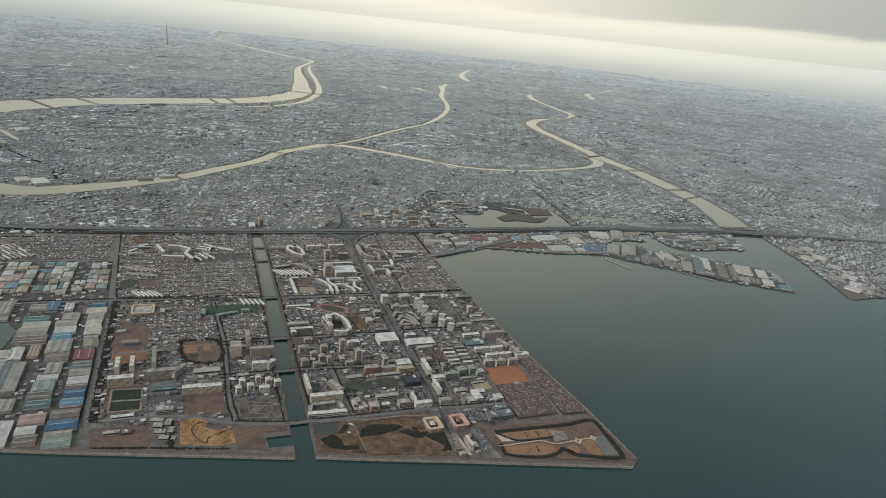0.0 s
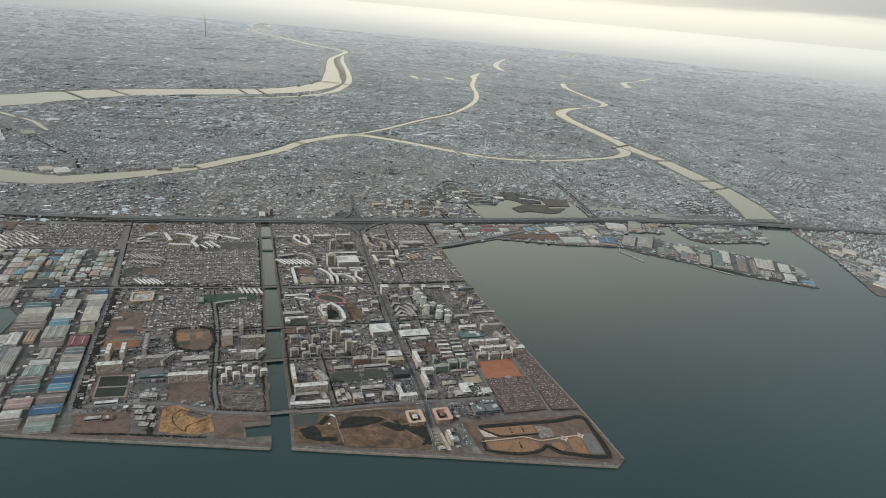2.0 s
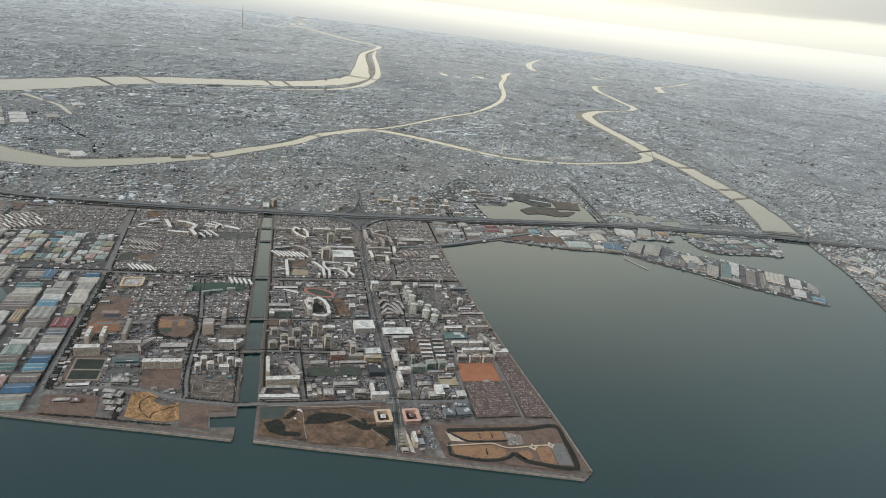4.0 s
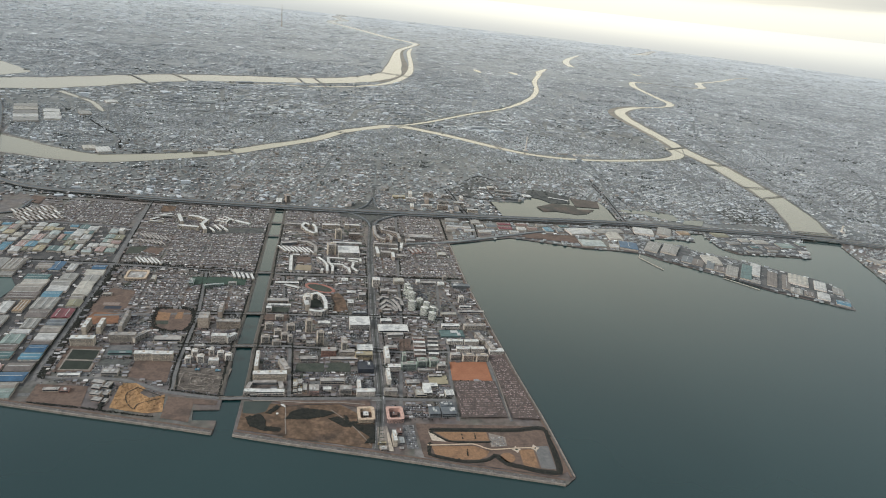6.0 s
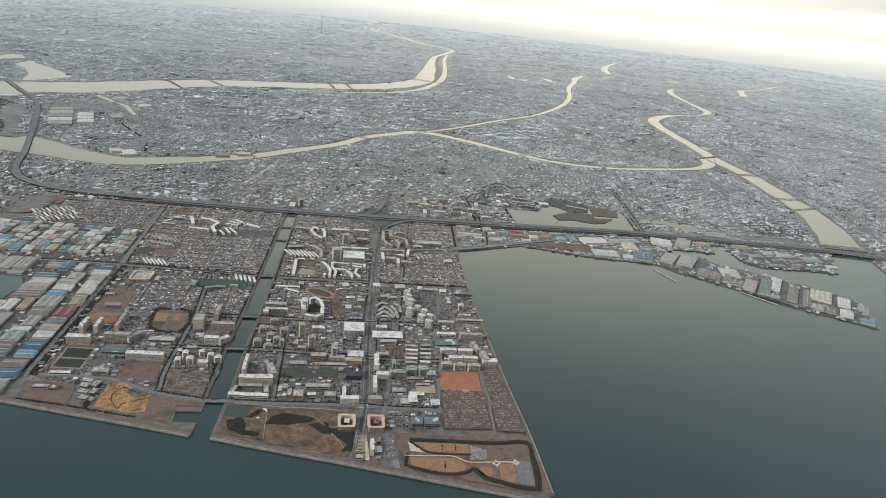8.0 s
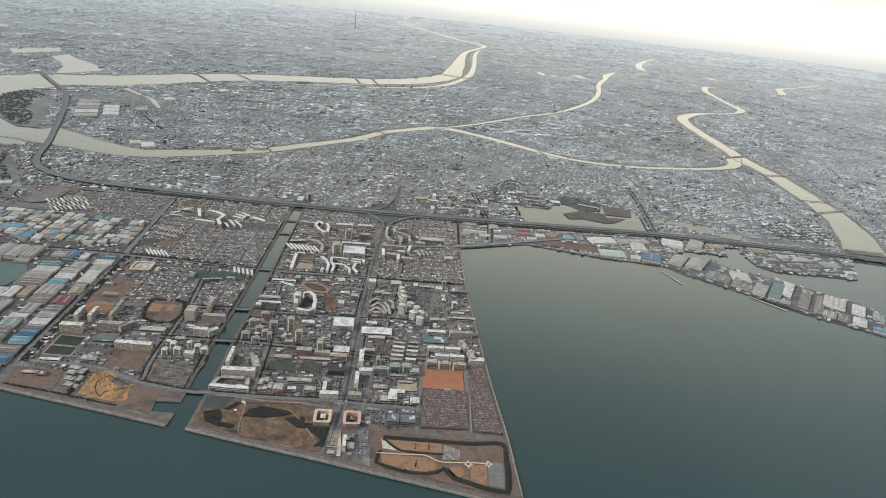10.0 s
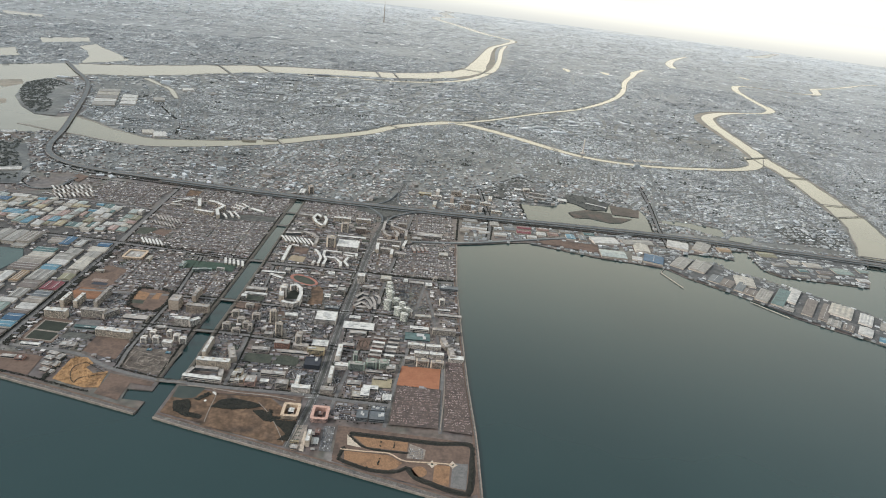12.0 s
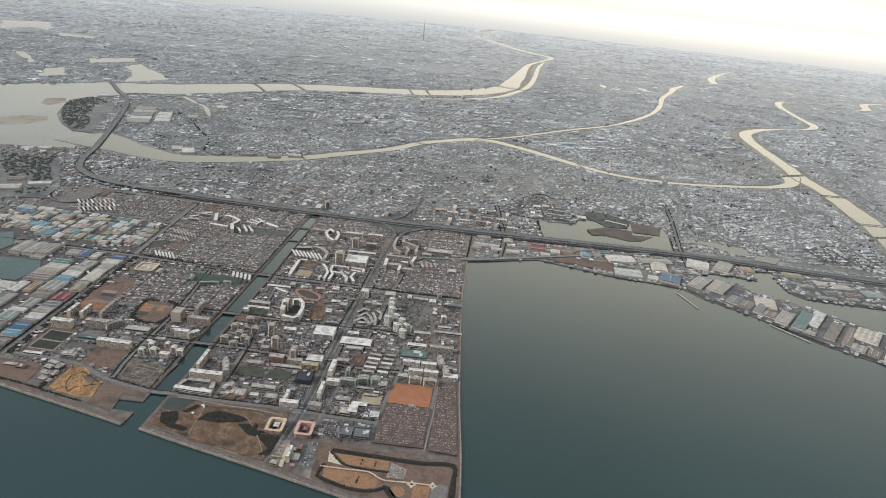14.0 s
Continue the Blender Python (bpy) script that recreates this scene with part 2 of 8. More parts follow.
def ribbon(line, half, z, thick=0.0, skirt=0.0):
    """A strip along a line; thick closes it below and at the sides."""
    bm = bmesh.new()
    a, b = sides(line, half)
    zz = np.full(len(line), z) if np.ndim(z) == 0 else np.asarray(z)
    va = [bm.verts.new((x, y, q)) for (x, y), q in zip(a, zz)]
    vb = [bm.verts.new((x, y, q)) for (x, y), q in zip(b, zz)]
    for i in range(len(a) - 1):
        bm.faces.new((vb[i], vb[i + 1], va[i + 1], va[i]))
    if thick:
        vc = [bm.verts.new((x, y, q - thick)) for (x, y), q in zip(a, zz)]
        vd = [bm.verts.new((x, y, q - thick)) for (x, y), q in zip(b, zz)]
        for i in range(len(a) - 1):
            bm.faces.new((va[i], va[i + 1], vc[i + 1], vc[i]))
            bm.faces.new((vd[i], vd[i + 1], vb[i + 1], vb[i]))
            bm.faces.new((vc[i], vc[i + 1], vd[i + 1], vd[i]))
        bm.faces.new((va[0], vc[0], vd[0], vb[0]))
        bm.faces.new((vb[-1], vd[-1], vc[-1], va[-1]))
    return bm


def slab(poly, z, thick=0.0):
    """A flat polygon, with sides down to z - thick."""
    bm = bmesh.new()
    top = [bm.verts.new((x, y, z)) for x, y in poly]
    f = bm.faces.new(top)
    f.normal_update()
    if f.normal.z < 0:
        f.normal_flip()
    if thick:
        low_ = [bm.verts.new((x, y, z - thick)) for x, y in poly]
        n = len(poly)
        for i in range(n):
            j = (i + 1) % n
            bm.faces.new((top[i], top[j], low_[j], low_[i]))
        bmesh.ops.recalc_face_normals(bm, faces=bm.faces[1:])
    bmesh.ops.triangulate(bm, faces=[f])
    return bm


def inside(poly, x, y):
    """Which of the points lie in the polygon."""
    r = np.zeros(len(x), bool)
    n = len(poly)
    for i in range(n):
        (x0, y0), (x1, y1) = poly[i], poly[(i + 1) % n]
        c = ((y0 > y) != (y1 > y)) & (x < (x1 - x0) * (y - y0) / (y1 - y0 + 1e-12) + x0)
        r ^= c
    return r


def near_line(line, half, x, y):
    """Which of the points lie within half of the resampled line."""
    r = np.zeros(len(x), bool)
    h = np.broadcast_to(np.asarray(half, float), (len(line),))
    for i in range(len(line) - 1):
        a, b = line[i, :2], line[i + 1, :2]
        hw = max(h[i], h[i + 1])
        box_ = (x > min(a[0], b[0]) - hw) & (x < max(a[0], b[0]) + hw) & (y > min(a[1], b[1]) - hw) & (y < max(a[1], b[1]) + hw)
        k = np.nonzero(box_)[0]
        if len(k) == 0:
            continue
        d = b - a
        t = np.clip(((x[k] - a[0]) * d[0] + (y[k] - a[1]) * d[1]) / (d @ d + 1e-9), 0, 1)
        q = np.hypot(x[k] - a[0] - t * d[0], y[k] - a[1] - t * d[1])
        r[k] |= q < hw
    return r


def houses_mesh(name, x, y, w, d, h, rot, gable, mats, z0=0.0, pale=None):
    """Many plain houses in one mesh: walls in slot 0, roofs in slot 1. gable: rise of the roof, 0 for flat."""
    n = len(x)
    c, s = np.cos(rot), np.sin(rot)
    ux, uy = np.array([-1, 1, 1, -1]) / 2, np.array([-1, -1, 1, 1]) / 2
    px, py = w[:, None] * ux, d[:, None] * uy
    vx = x[:, None] + px * c[:, None] - py * s[:, None]
    vy = y[:, None] + px * s[:, None] + py * c[:, None]
    lo = np.stack([vx, vy, np.full_like(vx, z0 - 0.05)], -1)
    hi = np.stack([vx, vy, np.broadcast_to(h[:, None] + z0, vx.shape)], -1)
    gx = w[:, None] * np.array([-0.5, 0.5])
    rx = x[:, None] + gx * c[:, None]
    ry = y[:, None] + gx * s[:, None]
    rg = np.stack([rx, ry, np.broadcast_to((h + gable)[:, None] + z0, rx.shape)], -1)
    verts = np.concatenate([lo, hi, rg], 1)
    g = gable > 0
    base = np.arange(n) * 10
    vlist = verts.reshape(-1, 3)
    quads = [(0, 1, 5, 4), (1, 2, 6, 5), (2, 3, 7, 6), (3, 0, 4, 7)]
    loops, sizes, mi = [], [], []
    bf = base[~g]
    if len(bf):
        f = np.array(quads + [(4, 5, 6, 7)])
        loops.append((bf[:, None, None] + f).reshape(-1))
        sizes.append(np.full(len(bf) * 5, 4))
        mi.append(np.tile([0, 0, 0, 0, 1], len(bf)))
    bg_ = base[g]
    if len(bg_):
        f = np.array(quads + [(4, 5, 9, 8), (6, 7, 8, 9)])
        loops.append((bg_[:, None, None] + f).reshape(-1))
        sizes.append(np.full(len(bg_) * 6, 4))
        mi.append(np.tile([0, 0, 0, 0, 1, 1], len(bg_)))
        f = np.array([(5, 6, 9), (7, 4, 8)])
        loops.append((bg_[:, None, None] + f).reshape(-1))
        sizes.append(np.full(len(bg_) * 2, 3))
        mi.append(np.tile([0, 0], len(bg_)))
    loops, sizes, mi = map(np.concatenate, (loops, sizes, mi))
    me = bpy.data.meshes.new(name)
    me.vertices.add(len(vlist))
    me.vertices.foreach_set("co", vlist.reshape(-1).astype(np.float32))
    me.loops.add(len(loops))
    me.loops.foreach_set("vertex_index", loops.astype(np.int32))
    me.polygons.add(len(sizes))
    me.polygons.foreach_set("loop_start", np.concatenate([[0], np.cumsum(sizes)[:-1]]).astype(np.int32))
    for m in mats:
        me.materials.append(m)
    if pale is not None:
        owner = np.concatenate([np.repeat(np.nonzero(~g)[0], 5), np.repeat(np.nonzero(g)[0], 6), np.repeat(np.nonzero(g)[0], 2)])
        mi = mi + 2 * pale[owner]
    me.polygons.foreach_set("material_index", mi.astype(np.int32))
    me.polygons.foreach_set("use_smooth", np.zeros(len(sizes), bool))
    me.update(calc_edges=True)
    return new(name, me)


# ---- the large structure: land, sea, rivers ----
CANAL_W = [(-5.9, 0.3), (-5.5, 6.6), (-12.6, 7.0), (-13.0, 12.1), (-5.4, 12.1), (-5.2, 17), (-4.8, 35), (-4.4, 54), (-3.2, 76), (-2.5, 103), (-2.0, 115), (-1.6, 135), (-0.8, 162), (0.5, 203), (2.0, 235)]
CANAL_E = [(5.0, 235), (5.2, 203.5), (4.6, 162), (3.6, 135), (3.4, 115), (2.9, 103), (2.1, 76), (1.2, 54), (1.0, 35), (0.6, 18.6), (-0.3, -0.7)]
SOUTH = [(17.4, -5.8), (39.6, -11.8), (64.6, -18.9), (92.9, -26.9), (96.6, -24.0), (96.2, 2), (94.8, 30), (93.6, 73), (93.0, 112), (94.3, 159)]
BAY = [(133, 172), (144, 168.4), (170, 160), (203, 154.8), (207, 152), (212, 145), (221.4, 137.5), (233, 128), (244, 118.6), (253.5, 107.6), (264.4, 99.7), (276, 93), (287.5, 85), (292.5, 96), (299, 111.5), (296, 121), (285, 130), (273, 139), (264, 147), (256, 153), (244, 157.5), (238, 168), (226, 170.5), (221, 175), (226, 179), (240, 179.5), (252, 175.6), (253, 186), (250, 190), (266, 191), (264.5, 182), (263.5, 169), (265.6, 161.5), (270.5, 157.2), (282, 156.5), (293, 155.8), (317, 153.6), (329, 175), (337, 191), (339, 199)]
EASTCOAST = [(367, 199), (361, 180), (357, 176), (347, 145), (338, 119), (324, 92), (315, 74), (318, 71), (334, 72), (420, 58), (600, 20), (4400, -500)]
WESTCOAST = [(-4400, 600), (-420, 300), (-270, 240), (-250, 160), (-200, 58), (-83, 21.5), (-54, 13.2)]
LAND = WESTCOAST + CANAL_W + CANAL_E + SOUTH + BAY + EASTCOAST + [(4400, 2000), (2600, 4600), (-2600, 4600), (-4400, 2000)]
tagged(part("ground", slab(LAND, 0.0, 0.9), [GROUND]), "grey-brown built-up coastal plain reaching the hazy horizon", "ground", kind="structure")
bm = bmesh.new()
bmesh.ops.create_grid(bm, x_segments=8, y_segments=8, size=4700)
sea = tagged(part("sea_water", bm, SEA), "calm grey-green bay water with faint ripples", "water", kind="structure")
sea.location.z = -0.35

# pale hazy distance closing the plain: a glowing wall, haze gradient in its emission
def backdrop():
    bm = bmesh.new()
    n = 48
    prev = None
    for k in range(n + 1):
        a = radians(-75 + 170 * k / n)
        x, y = 3000 * math.sin(a), 3000 * math.cos(a)
        cur = [bm.verts.new((x, y, z)) for z in (-2, 40, 80, 118, 128)]
        if prev:
            for i in range(4):
                bm.faces.new((prev[i], cur[i], cur[i + 1], prev[i + 1]))
        prev = cur
    m = bpy.data.materials.new("hazy_distance")
    m.use_nodes = True
    n_, l_ = m.node_tree.nodes, m.node_tree.links
    n_.clear()
    g = n_.new("ShaderNodeNewGeometry")
    sp = n_.new("ShaderNodeSeparateXYZ")
    l_.new(g.outputs["Position"], sp.inputs[0])
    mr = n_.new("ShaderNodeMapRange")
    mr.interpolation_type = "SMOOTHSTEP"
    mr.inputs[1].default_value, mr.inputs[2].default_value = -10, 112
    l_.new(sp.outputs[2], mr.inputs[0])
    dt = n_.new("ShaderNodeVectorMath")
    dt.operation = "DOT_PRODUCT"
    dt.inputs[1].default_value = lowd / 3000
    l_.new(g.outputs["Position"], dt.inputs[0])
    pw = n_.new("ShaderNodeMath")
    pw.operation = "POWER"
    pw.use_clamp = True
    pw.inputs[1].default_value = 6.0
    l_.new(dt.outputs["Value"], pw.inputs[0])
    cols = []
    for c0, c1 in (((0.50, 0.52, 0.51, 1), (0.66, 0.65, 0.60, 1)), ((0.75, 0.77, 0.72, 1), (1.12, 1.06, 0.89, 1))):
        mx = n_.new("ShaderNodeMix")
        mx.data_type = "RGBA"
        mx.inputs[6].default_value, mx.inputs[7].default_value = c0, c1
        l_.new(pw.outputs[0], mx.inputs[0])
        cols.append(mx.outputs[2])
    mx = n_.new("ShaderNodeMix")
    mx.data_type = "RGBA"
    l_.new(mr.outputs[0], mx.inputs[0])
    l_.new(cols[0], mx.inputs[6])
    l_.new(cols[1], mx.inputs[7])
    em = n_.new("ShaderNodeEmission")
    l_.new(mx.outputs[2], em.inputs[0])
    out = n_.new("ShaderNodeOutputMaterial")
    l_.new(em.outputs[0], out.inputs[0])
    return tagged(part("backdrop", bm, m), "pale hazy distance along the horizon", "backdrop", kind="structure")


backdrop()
# cooler and lighter than the near ground: some haze put into the colour
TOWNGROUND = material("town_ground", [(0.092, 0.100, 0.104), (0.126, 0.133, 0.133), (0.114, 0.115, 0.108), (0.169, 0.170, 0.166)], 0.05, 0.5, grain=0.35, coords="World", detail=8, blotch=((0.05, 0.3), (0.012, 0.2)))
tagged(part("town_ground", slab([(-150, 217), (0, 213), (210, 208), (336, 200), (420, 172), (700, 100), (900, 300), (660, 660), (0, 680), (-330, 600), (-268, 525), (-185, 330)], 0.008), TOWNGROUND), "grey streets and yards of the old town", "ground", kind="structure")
# each farther ring has a paler base colour, standing in for haze
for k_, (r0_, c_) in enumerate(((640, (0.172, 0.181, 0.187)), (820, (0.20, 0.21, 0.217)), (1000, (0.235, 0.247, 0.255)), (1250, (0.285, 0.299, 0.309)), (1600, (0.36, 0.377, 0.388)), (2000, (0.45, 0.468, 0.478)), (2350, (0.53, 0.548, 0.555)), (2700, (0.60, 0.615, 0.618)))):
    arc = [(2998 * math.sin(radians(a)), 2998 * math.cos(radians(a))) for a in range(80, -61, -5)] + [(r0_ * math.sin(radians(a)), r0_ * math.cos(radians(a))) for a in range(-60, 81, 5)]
    tagged(part("plain_ground", slab(arc, 0.015 + 0.01 * k_), material("built_up_plain", [tuple(v * 0.75 for v in c_), c_, tuple(v * 1.15 for v in c_)], 0.006, 0.5, grain=0.15, coords="World", detail=8)), "built-up plain far inland, haze in its ground colour", "ground", kind="structure")
RIVERS = []
RIVERS.append(("river_water", [(-298, 556, 73), (-246, 587, 69), (-193, 641, 60), (-142, 687, 54), (-89, 714, 52), (-17, 743, 48), (36, 767, 46), (92, 818, 44), (138, 903, 36), (154, 1000, 29), (166, 1075, 26), (184, 1220, 18), (208, 1370, 13), (252, 1510, 13), (280, 1620, 17), (256, 1690, 22), (209, 1797, 26), (150, 2017, 28), (80, 2240, 30), (84, 2380, 34), (128, 2480, 36), (116, 2620, 36), (104, 2740, 36), (138, 2880, 34), (120, 2970, 30)]))
RIVERS.append(("side_channel_water", [(-83, 676, 7), (-30, 692, 8), (39, 711, 9), (94, 752, 10), (134, 812, 11), (172, 930, 11), (197, 1088, 9), (222, 1312, 9), (246, 1450, 7)]))
RIVERS.append(("old_river_water", [(-211, 332, 44), (-190, 322, 40), (-164, 310, 30), (-128, 297, 24), (-105, 301, 20), (-71, 316, 17), (-37, 337, 14), (-15, 359, 13), (9, 382, 11), (26, 401, 11), (45, 432, 11), (66, 453, 11), (100, 477, 14), (130, 462, 12), (155, 440, 11), (187, 408, 10), (218, 386, 8), (264, 380, 8), (318, 391, 8), (353, 403, 9), (378, 423, 12), (392, 458, 18)]))
RIVERS.append(("north_channel_water", [(100, 477, 6), (136, 509, 6), (203, 585, 6.5), (257, 641, 7), (316, 733, 8), (362, 835, 8), (406, 980, 9), (450, 1090, 10), (470, 1150, 14), (512, 1230, 8)]))
RIVERS.append(("flood_channel_water", [(353, 197, 27.5), (372, 240, 24), (385, 285, 21), (398, 377, 19), (400, 406, 16), (399, 450, 17), (406, 495, 15), (414, 578, 14), (422, 640, 15), (438, 690, 16), (474, 732, 14), (514, 757, 6)]))
RIVERS.append(("upper_river_water", [(514, 757, 5), (556, 780, 8), (586, 822, 14), (596, 888, 11), (612, 974, 10), (626, 1038, 13), (664, 1115, 12), (720, 1118, 7), (764, 1100, 6), (822, 1120, 16), (870, 1215, 16), (938, 1273, 8), (1022, 1352, 12), (1110, 1440, 7), (1195, 1510, 9)]))
RIVERS.append(("side_canal_water", [(-222, 540, 7), (-199, 515, 6), (-181, 496, 5.5), (-170, 475, 5), (-160, 455, 3)]))
RIVERS.append(("oxbow_water", [(795, 1764, 9), (698, 1588, 15), (640, 1450, 18), (615, 1345, 17)]))
RIVERS.append(("far_lake_water", [(1130, 2095, 36), (1200, 2160, 36), (1300, 2310, 28), (1413, 2476, 22)]))
LEVEE = material("levee_grass", [(0.15, 0.145, 0.125), (0.20, 0.185, 0.16), (0.24, 0.22, 0.195)], 0.05, 0.95, grain=0.3, coords="World", detail=6)
river_lines = []
FLOODPLAIN = material("flood_plain", [(0.25, 0.22, 0.18), (0.31, 0.275, 0.225), (0.21, 0.195, 0.165)], 0.02, 0.9, grain=0.2, coords="World", detail=6)
for pts_ in ([(96, 806, 46), (142, 903, 44), (168, 1057, 38), (186, 1210, 26), (210, 1375, 20), (255, 1520, 17), (282, 1620, 20), (258, 1690, 24)], [(399, 455, 21), (406, 510, 20), (413, 585, 22), (420, 645, 26), (436, 692, 27), (472, 735, 22), (512, 757, 12)], [(385, 285, 24), (399, 377, 23), (400, 406, 21), (399, 455, 21)]):
    ln = smooth_line(pts_, 12)
    tagged(part("flood_plain", ribbon(ln, ln[:, 2] / 2, 0.085), FLOODPLAIN), "pale brown river flats beside the water", "ground", kind="structure")
    river_lines.append((ln, ln[:, 2] / 2))
for k_, (name_, pts_) in enumerate(RIVERS):
    ln = smooth_line(pts_, 9)
    # banks wander a little
    ln[:, 2] *= 1 + 0.05 * np.sin(ln[:, 1] * 0.11 + ln[:, 0] * 0.07) + 0.03 * np.sin(ln[:, 0] * 0.29 + ln[:, 1] * 0.23)
    river_lines.append((ln, ln[:, 2] / 2))
    w_ = ln[:, 2] / 2
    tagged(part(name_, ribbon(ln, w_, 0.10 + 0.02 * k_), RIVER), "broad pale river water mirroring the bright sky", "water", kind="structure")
    a_, b_ = sides(ln, w_)
    for e_, off in ((a_, 1), (b_, -1)):
        tagged(part("levee", ribbon(np.column_stack([e_, w_]), np.clip(w_ * 0.045, 0.3, 1.1), 0.22 + 0.02 * k_ + 0.003 * off, 0.3), LEVEE), "low grassy river embankment", "embankment", kind="structure")
ESTUARY = [(-700, 250), (-400, 505), (-326, 580), (-290, 572), (-274, 522), (-294, 489), (-299, 459), (-273, 398), (-249, 365), (-227, 344), (-205, 340), (-192, 312), (-199, 293), (-244, 284), (-420, 200)]
tagged(part("estuary_water", slab(ESTUARY, 0.06), material("estuary_water", [(0.145, 0.142, 0.112), (0.18, 0.172, 0.135)], 0.02, 0.16, coords="World")), "wide pale river mouth", "water", kind="structure")
for p_ in ([(-321, 458), (-309, 470), (-297, 452), (-300, 428), (-312, 436)], [(-310, 345), (-290, 380), (-272, 384), (-265, 372), (-268, 352), (-290, 335)]):
    tagged(part("sand_bar", slab(p_, 0.09), FLOODPLAIN), "low reddish sand bar in the river mouth", "ground", kind="structure")
for k_, (x_, y_, rx_, ry_) in enumerate(((320.1, 1064.1, 6, 26), (394.4, 1078.9, 8, 20), (753.1, 1290.5, 9, 22))):
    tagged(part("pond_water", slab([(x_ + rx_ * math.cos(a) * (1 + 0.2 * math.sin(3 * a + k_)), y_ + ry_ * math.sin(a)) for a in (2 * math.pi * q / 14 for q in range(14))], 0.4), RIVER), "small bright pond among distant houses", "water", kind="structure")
LAGOON = [(137.3, 240), (138, 207.5), (216.8, 208.5), (220, 232), (219, 251), (200, 257), (182, 268), (172, 262), (166, 249), (158.4, 241.6), (149.4, 240)]
tagged(part("lagoon_water", slab(LAGOON, 0.08), POND := material("lagoon_water", [(0.040, 0.060, 0.058), (0.060, 0.078, 0.074)], 0.05, 0.15, spec=0.26, coords="World")), "shallow tidal lagoon with reed flats", "water", kind="structure")

# ---- roads ----
roads = []


def road(pts_, width, z=0.05, name="road", mat=None, thick=0.0, step=4, label="grey asphalt street with worn lanes"):
    ln = smooth_line([(*p, width) for p in pts_], step)
    roads.append((ln, width / 2 + 0.3))
    z = z + 0.004 * len(roads)
    return tagged(part(name, ribbon(ln, width / 2, z, thick), mat or ASPHALT), label, "road", kind="structure")


HIGHWAY = [(-330, 590), (-298, 545), (-248, 470), (-191, 322), (-172, 263), (-156, 239), (-128, 224), (-80, 217), (-18, 211), (51, 207), (112, 206), (209, 205), (274, 199), (344, 190), (386, 178), (457, 158), (700, 80)]
EXPRESS = material("expressway_asphalt", [(0.105, 0.116, 0.120), (0.150, 0.160, 0.163)], 0.3, 0.8, grain=0.2, coords="World")
road(HIGHWAY, 4.0, 1.0, "elevated_highway", EXPRESS, 0.3, 6, "long elevated expressway of grey asphalt beside a railway viaduct")
AVENUE = [(41.3, -9), (44.5, 18), (45.7, 55), (48.2, 106), (50.5, 147), (56, 203), (62, 260)]
road(AVENUE, 3.0, mat=material("avenue_asphalt", [(0.092, 0.090, 0.088), (0.128, 0.123, 0.118)], 0.5, 0.85, grain=0.25, coords="World", blotch=((0.25, 0.2),)))
H1 = [(-130, 124), (-63.7, 121), (-14, 115.5), (0.5, 115), (46, 113.2), (61, 111.2), (92, 111)]
H2 = [(-58, 73), (-22, 75), (-3.5, 75.3), (26, 74.2), (44, 73.5), (61, 74), (75, 72)]
H3 = [(-24, 50.5), (-5, 50.2), (12, 50), (42, 47), (55, 45.6), (72, 45.4)]
H4 = [(-61, 31), (-54, 30.4), (-37, 28.8), (-22, 21.8), (-5, 17.8), (0.5, 17.7), (16, 17), (41, 16.7), (51, 15.6), (68, 14.8)]
for r_ in (H1, H2, H3, H4):
    road(r_, 1.5)
road([(-150, 176), (-113, 172.5), (-67, 168.4), (-34, 166.5), (-1, 165.2)], 1.3)
for r_ in ([(-63.1, 29), (-63.4, 52), (-63.7, 88), (-64, 121), (-66, 165), (-68, 214)],):
    road(r_, 2.0)
for r_ in ([(-21, 21.8), (-22, 38), (-21.5, 75), (-23, 96), (-24, 115)], [(15.1, 18), (14, 54), (11.5, 75), (9.8, 103), (9, 114)], [(49.5, 4), (53.7, 39), (57.8, 74), (61, 111), (66, 160), (70, 205)], [(67.7, 3.4), (69.5, 25), (72.7, 47), (74, 72), (79, 111)], [(85, 2.5), (85, 18), (86, 40), (84, 60), (82, 80), (79, 100)]):
    road(r_, 1.1)

LAGOON_ROADS = ([(236.6, 313.9), (231, 272), (221.6, 219.3), (217, 184)], [(111.9, 263.2), (113.4, 228), (114.7, 198), (111.5, 170)], [(114.5, 251.5), (136.2, 243.3), (144.5, 252)])
for r_ in LAGOON_ROADS:
    road(r_, 1.4)
for r_ in ([(62, 260), (70, 330), (84, 420), (96, 465)], [(124, 209), (126, 260), (138, 330), (150, 430)], [(-60, 262), (60, 258), (120, 262), (230, 292), (330, 330)], [(-150, 300), (-60, 285), (20, 300), (90, 340), (200, 370)], [(-40, 216), (-35, 260), (-20, 330)], [(20, 214), (24, 260), (36, 340), (50, 425)], [(220, 212), (232, 260), (250, 320), (262, 374)], [(290, 200), (310, 260), (340, 330), (350, 395)], [(120, 490), (170, 620), (190, 760), (230, 950)], [(300, 420), (330, 560), (350, 700)], [(-100, 330), (-60, 420), (-40, 520), (-30, 690)], [(430, 220), (520, 330), (600, 480), (640, 700)]):
    road(r_, 0.9, 0.05, "town_road", DECK, 0, 10, "pale main road through the old town")

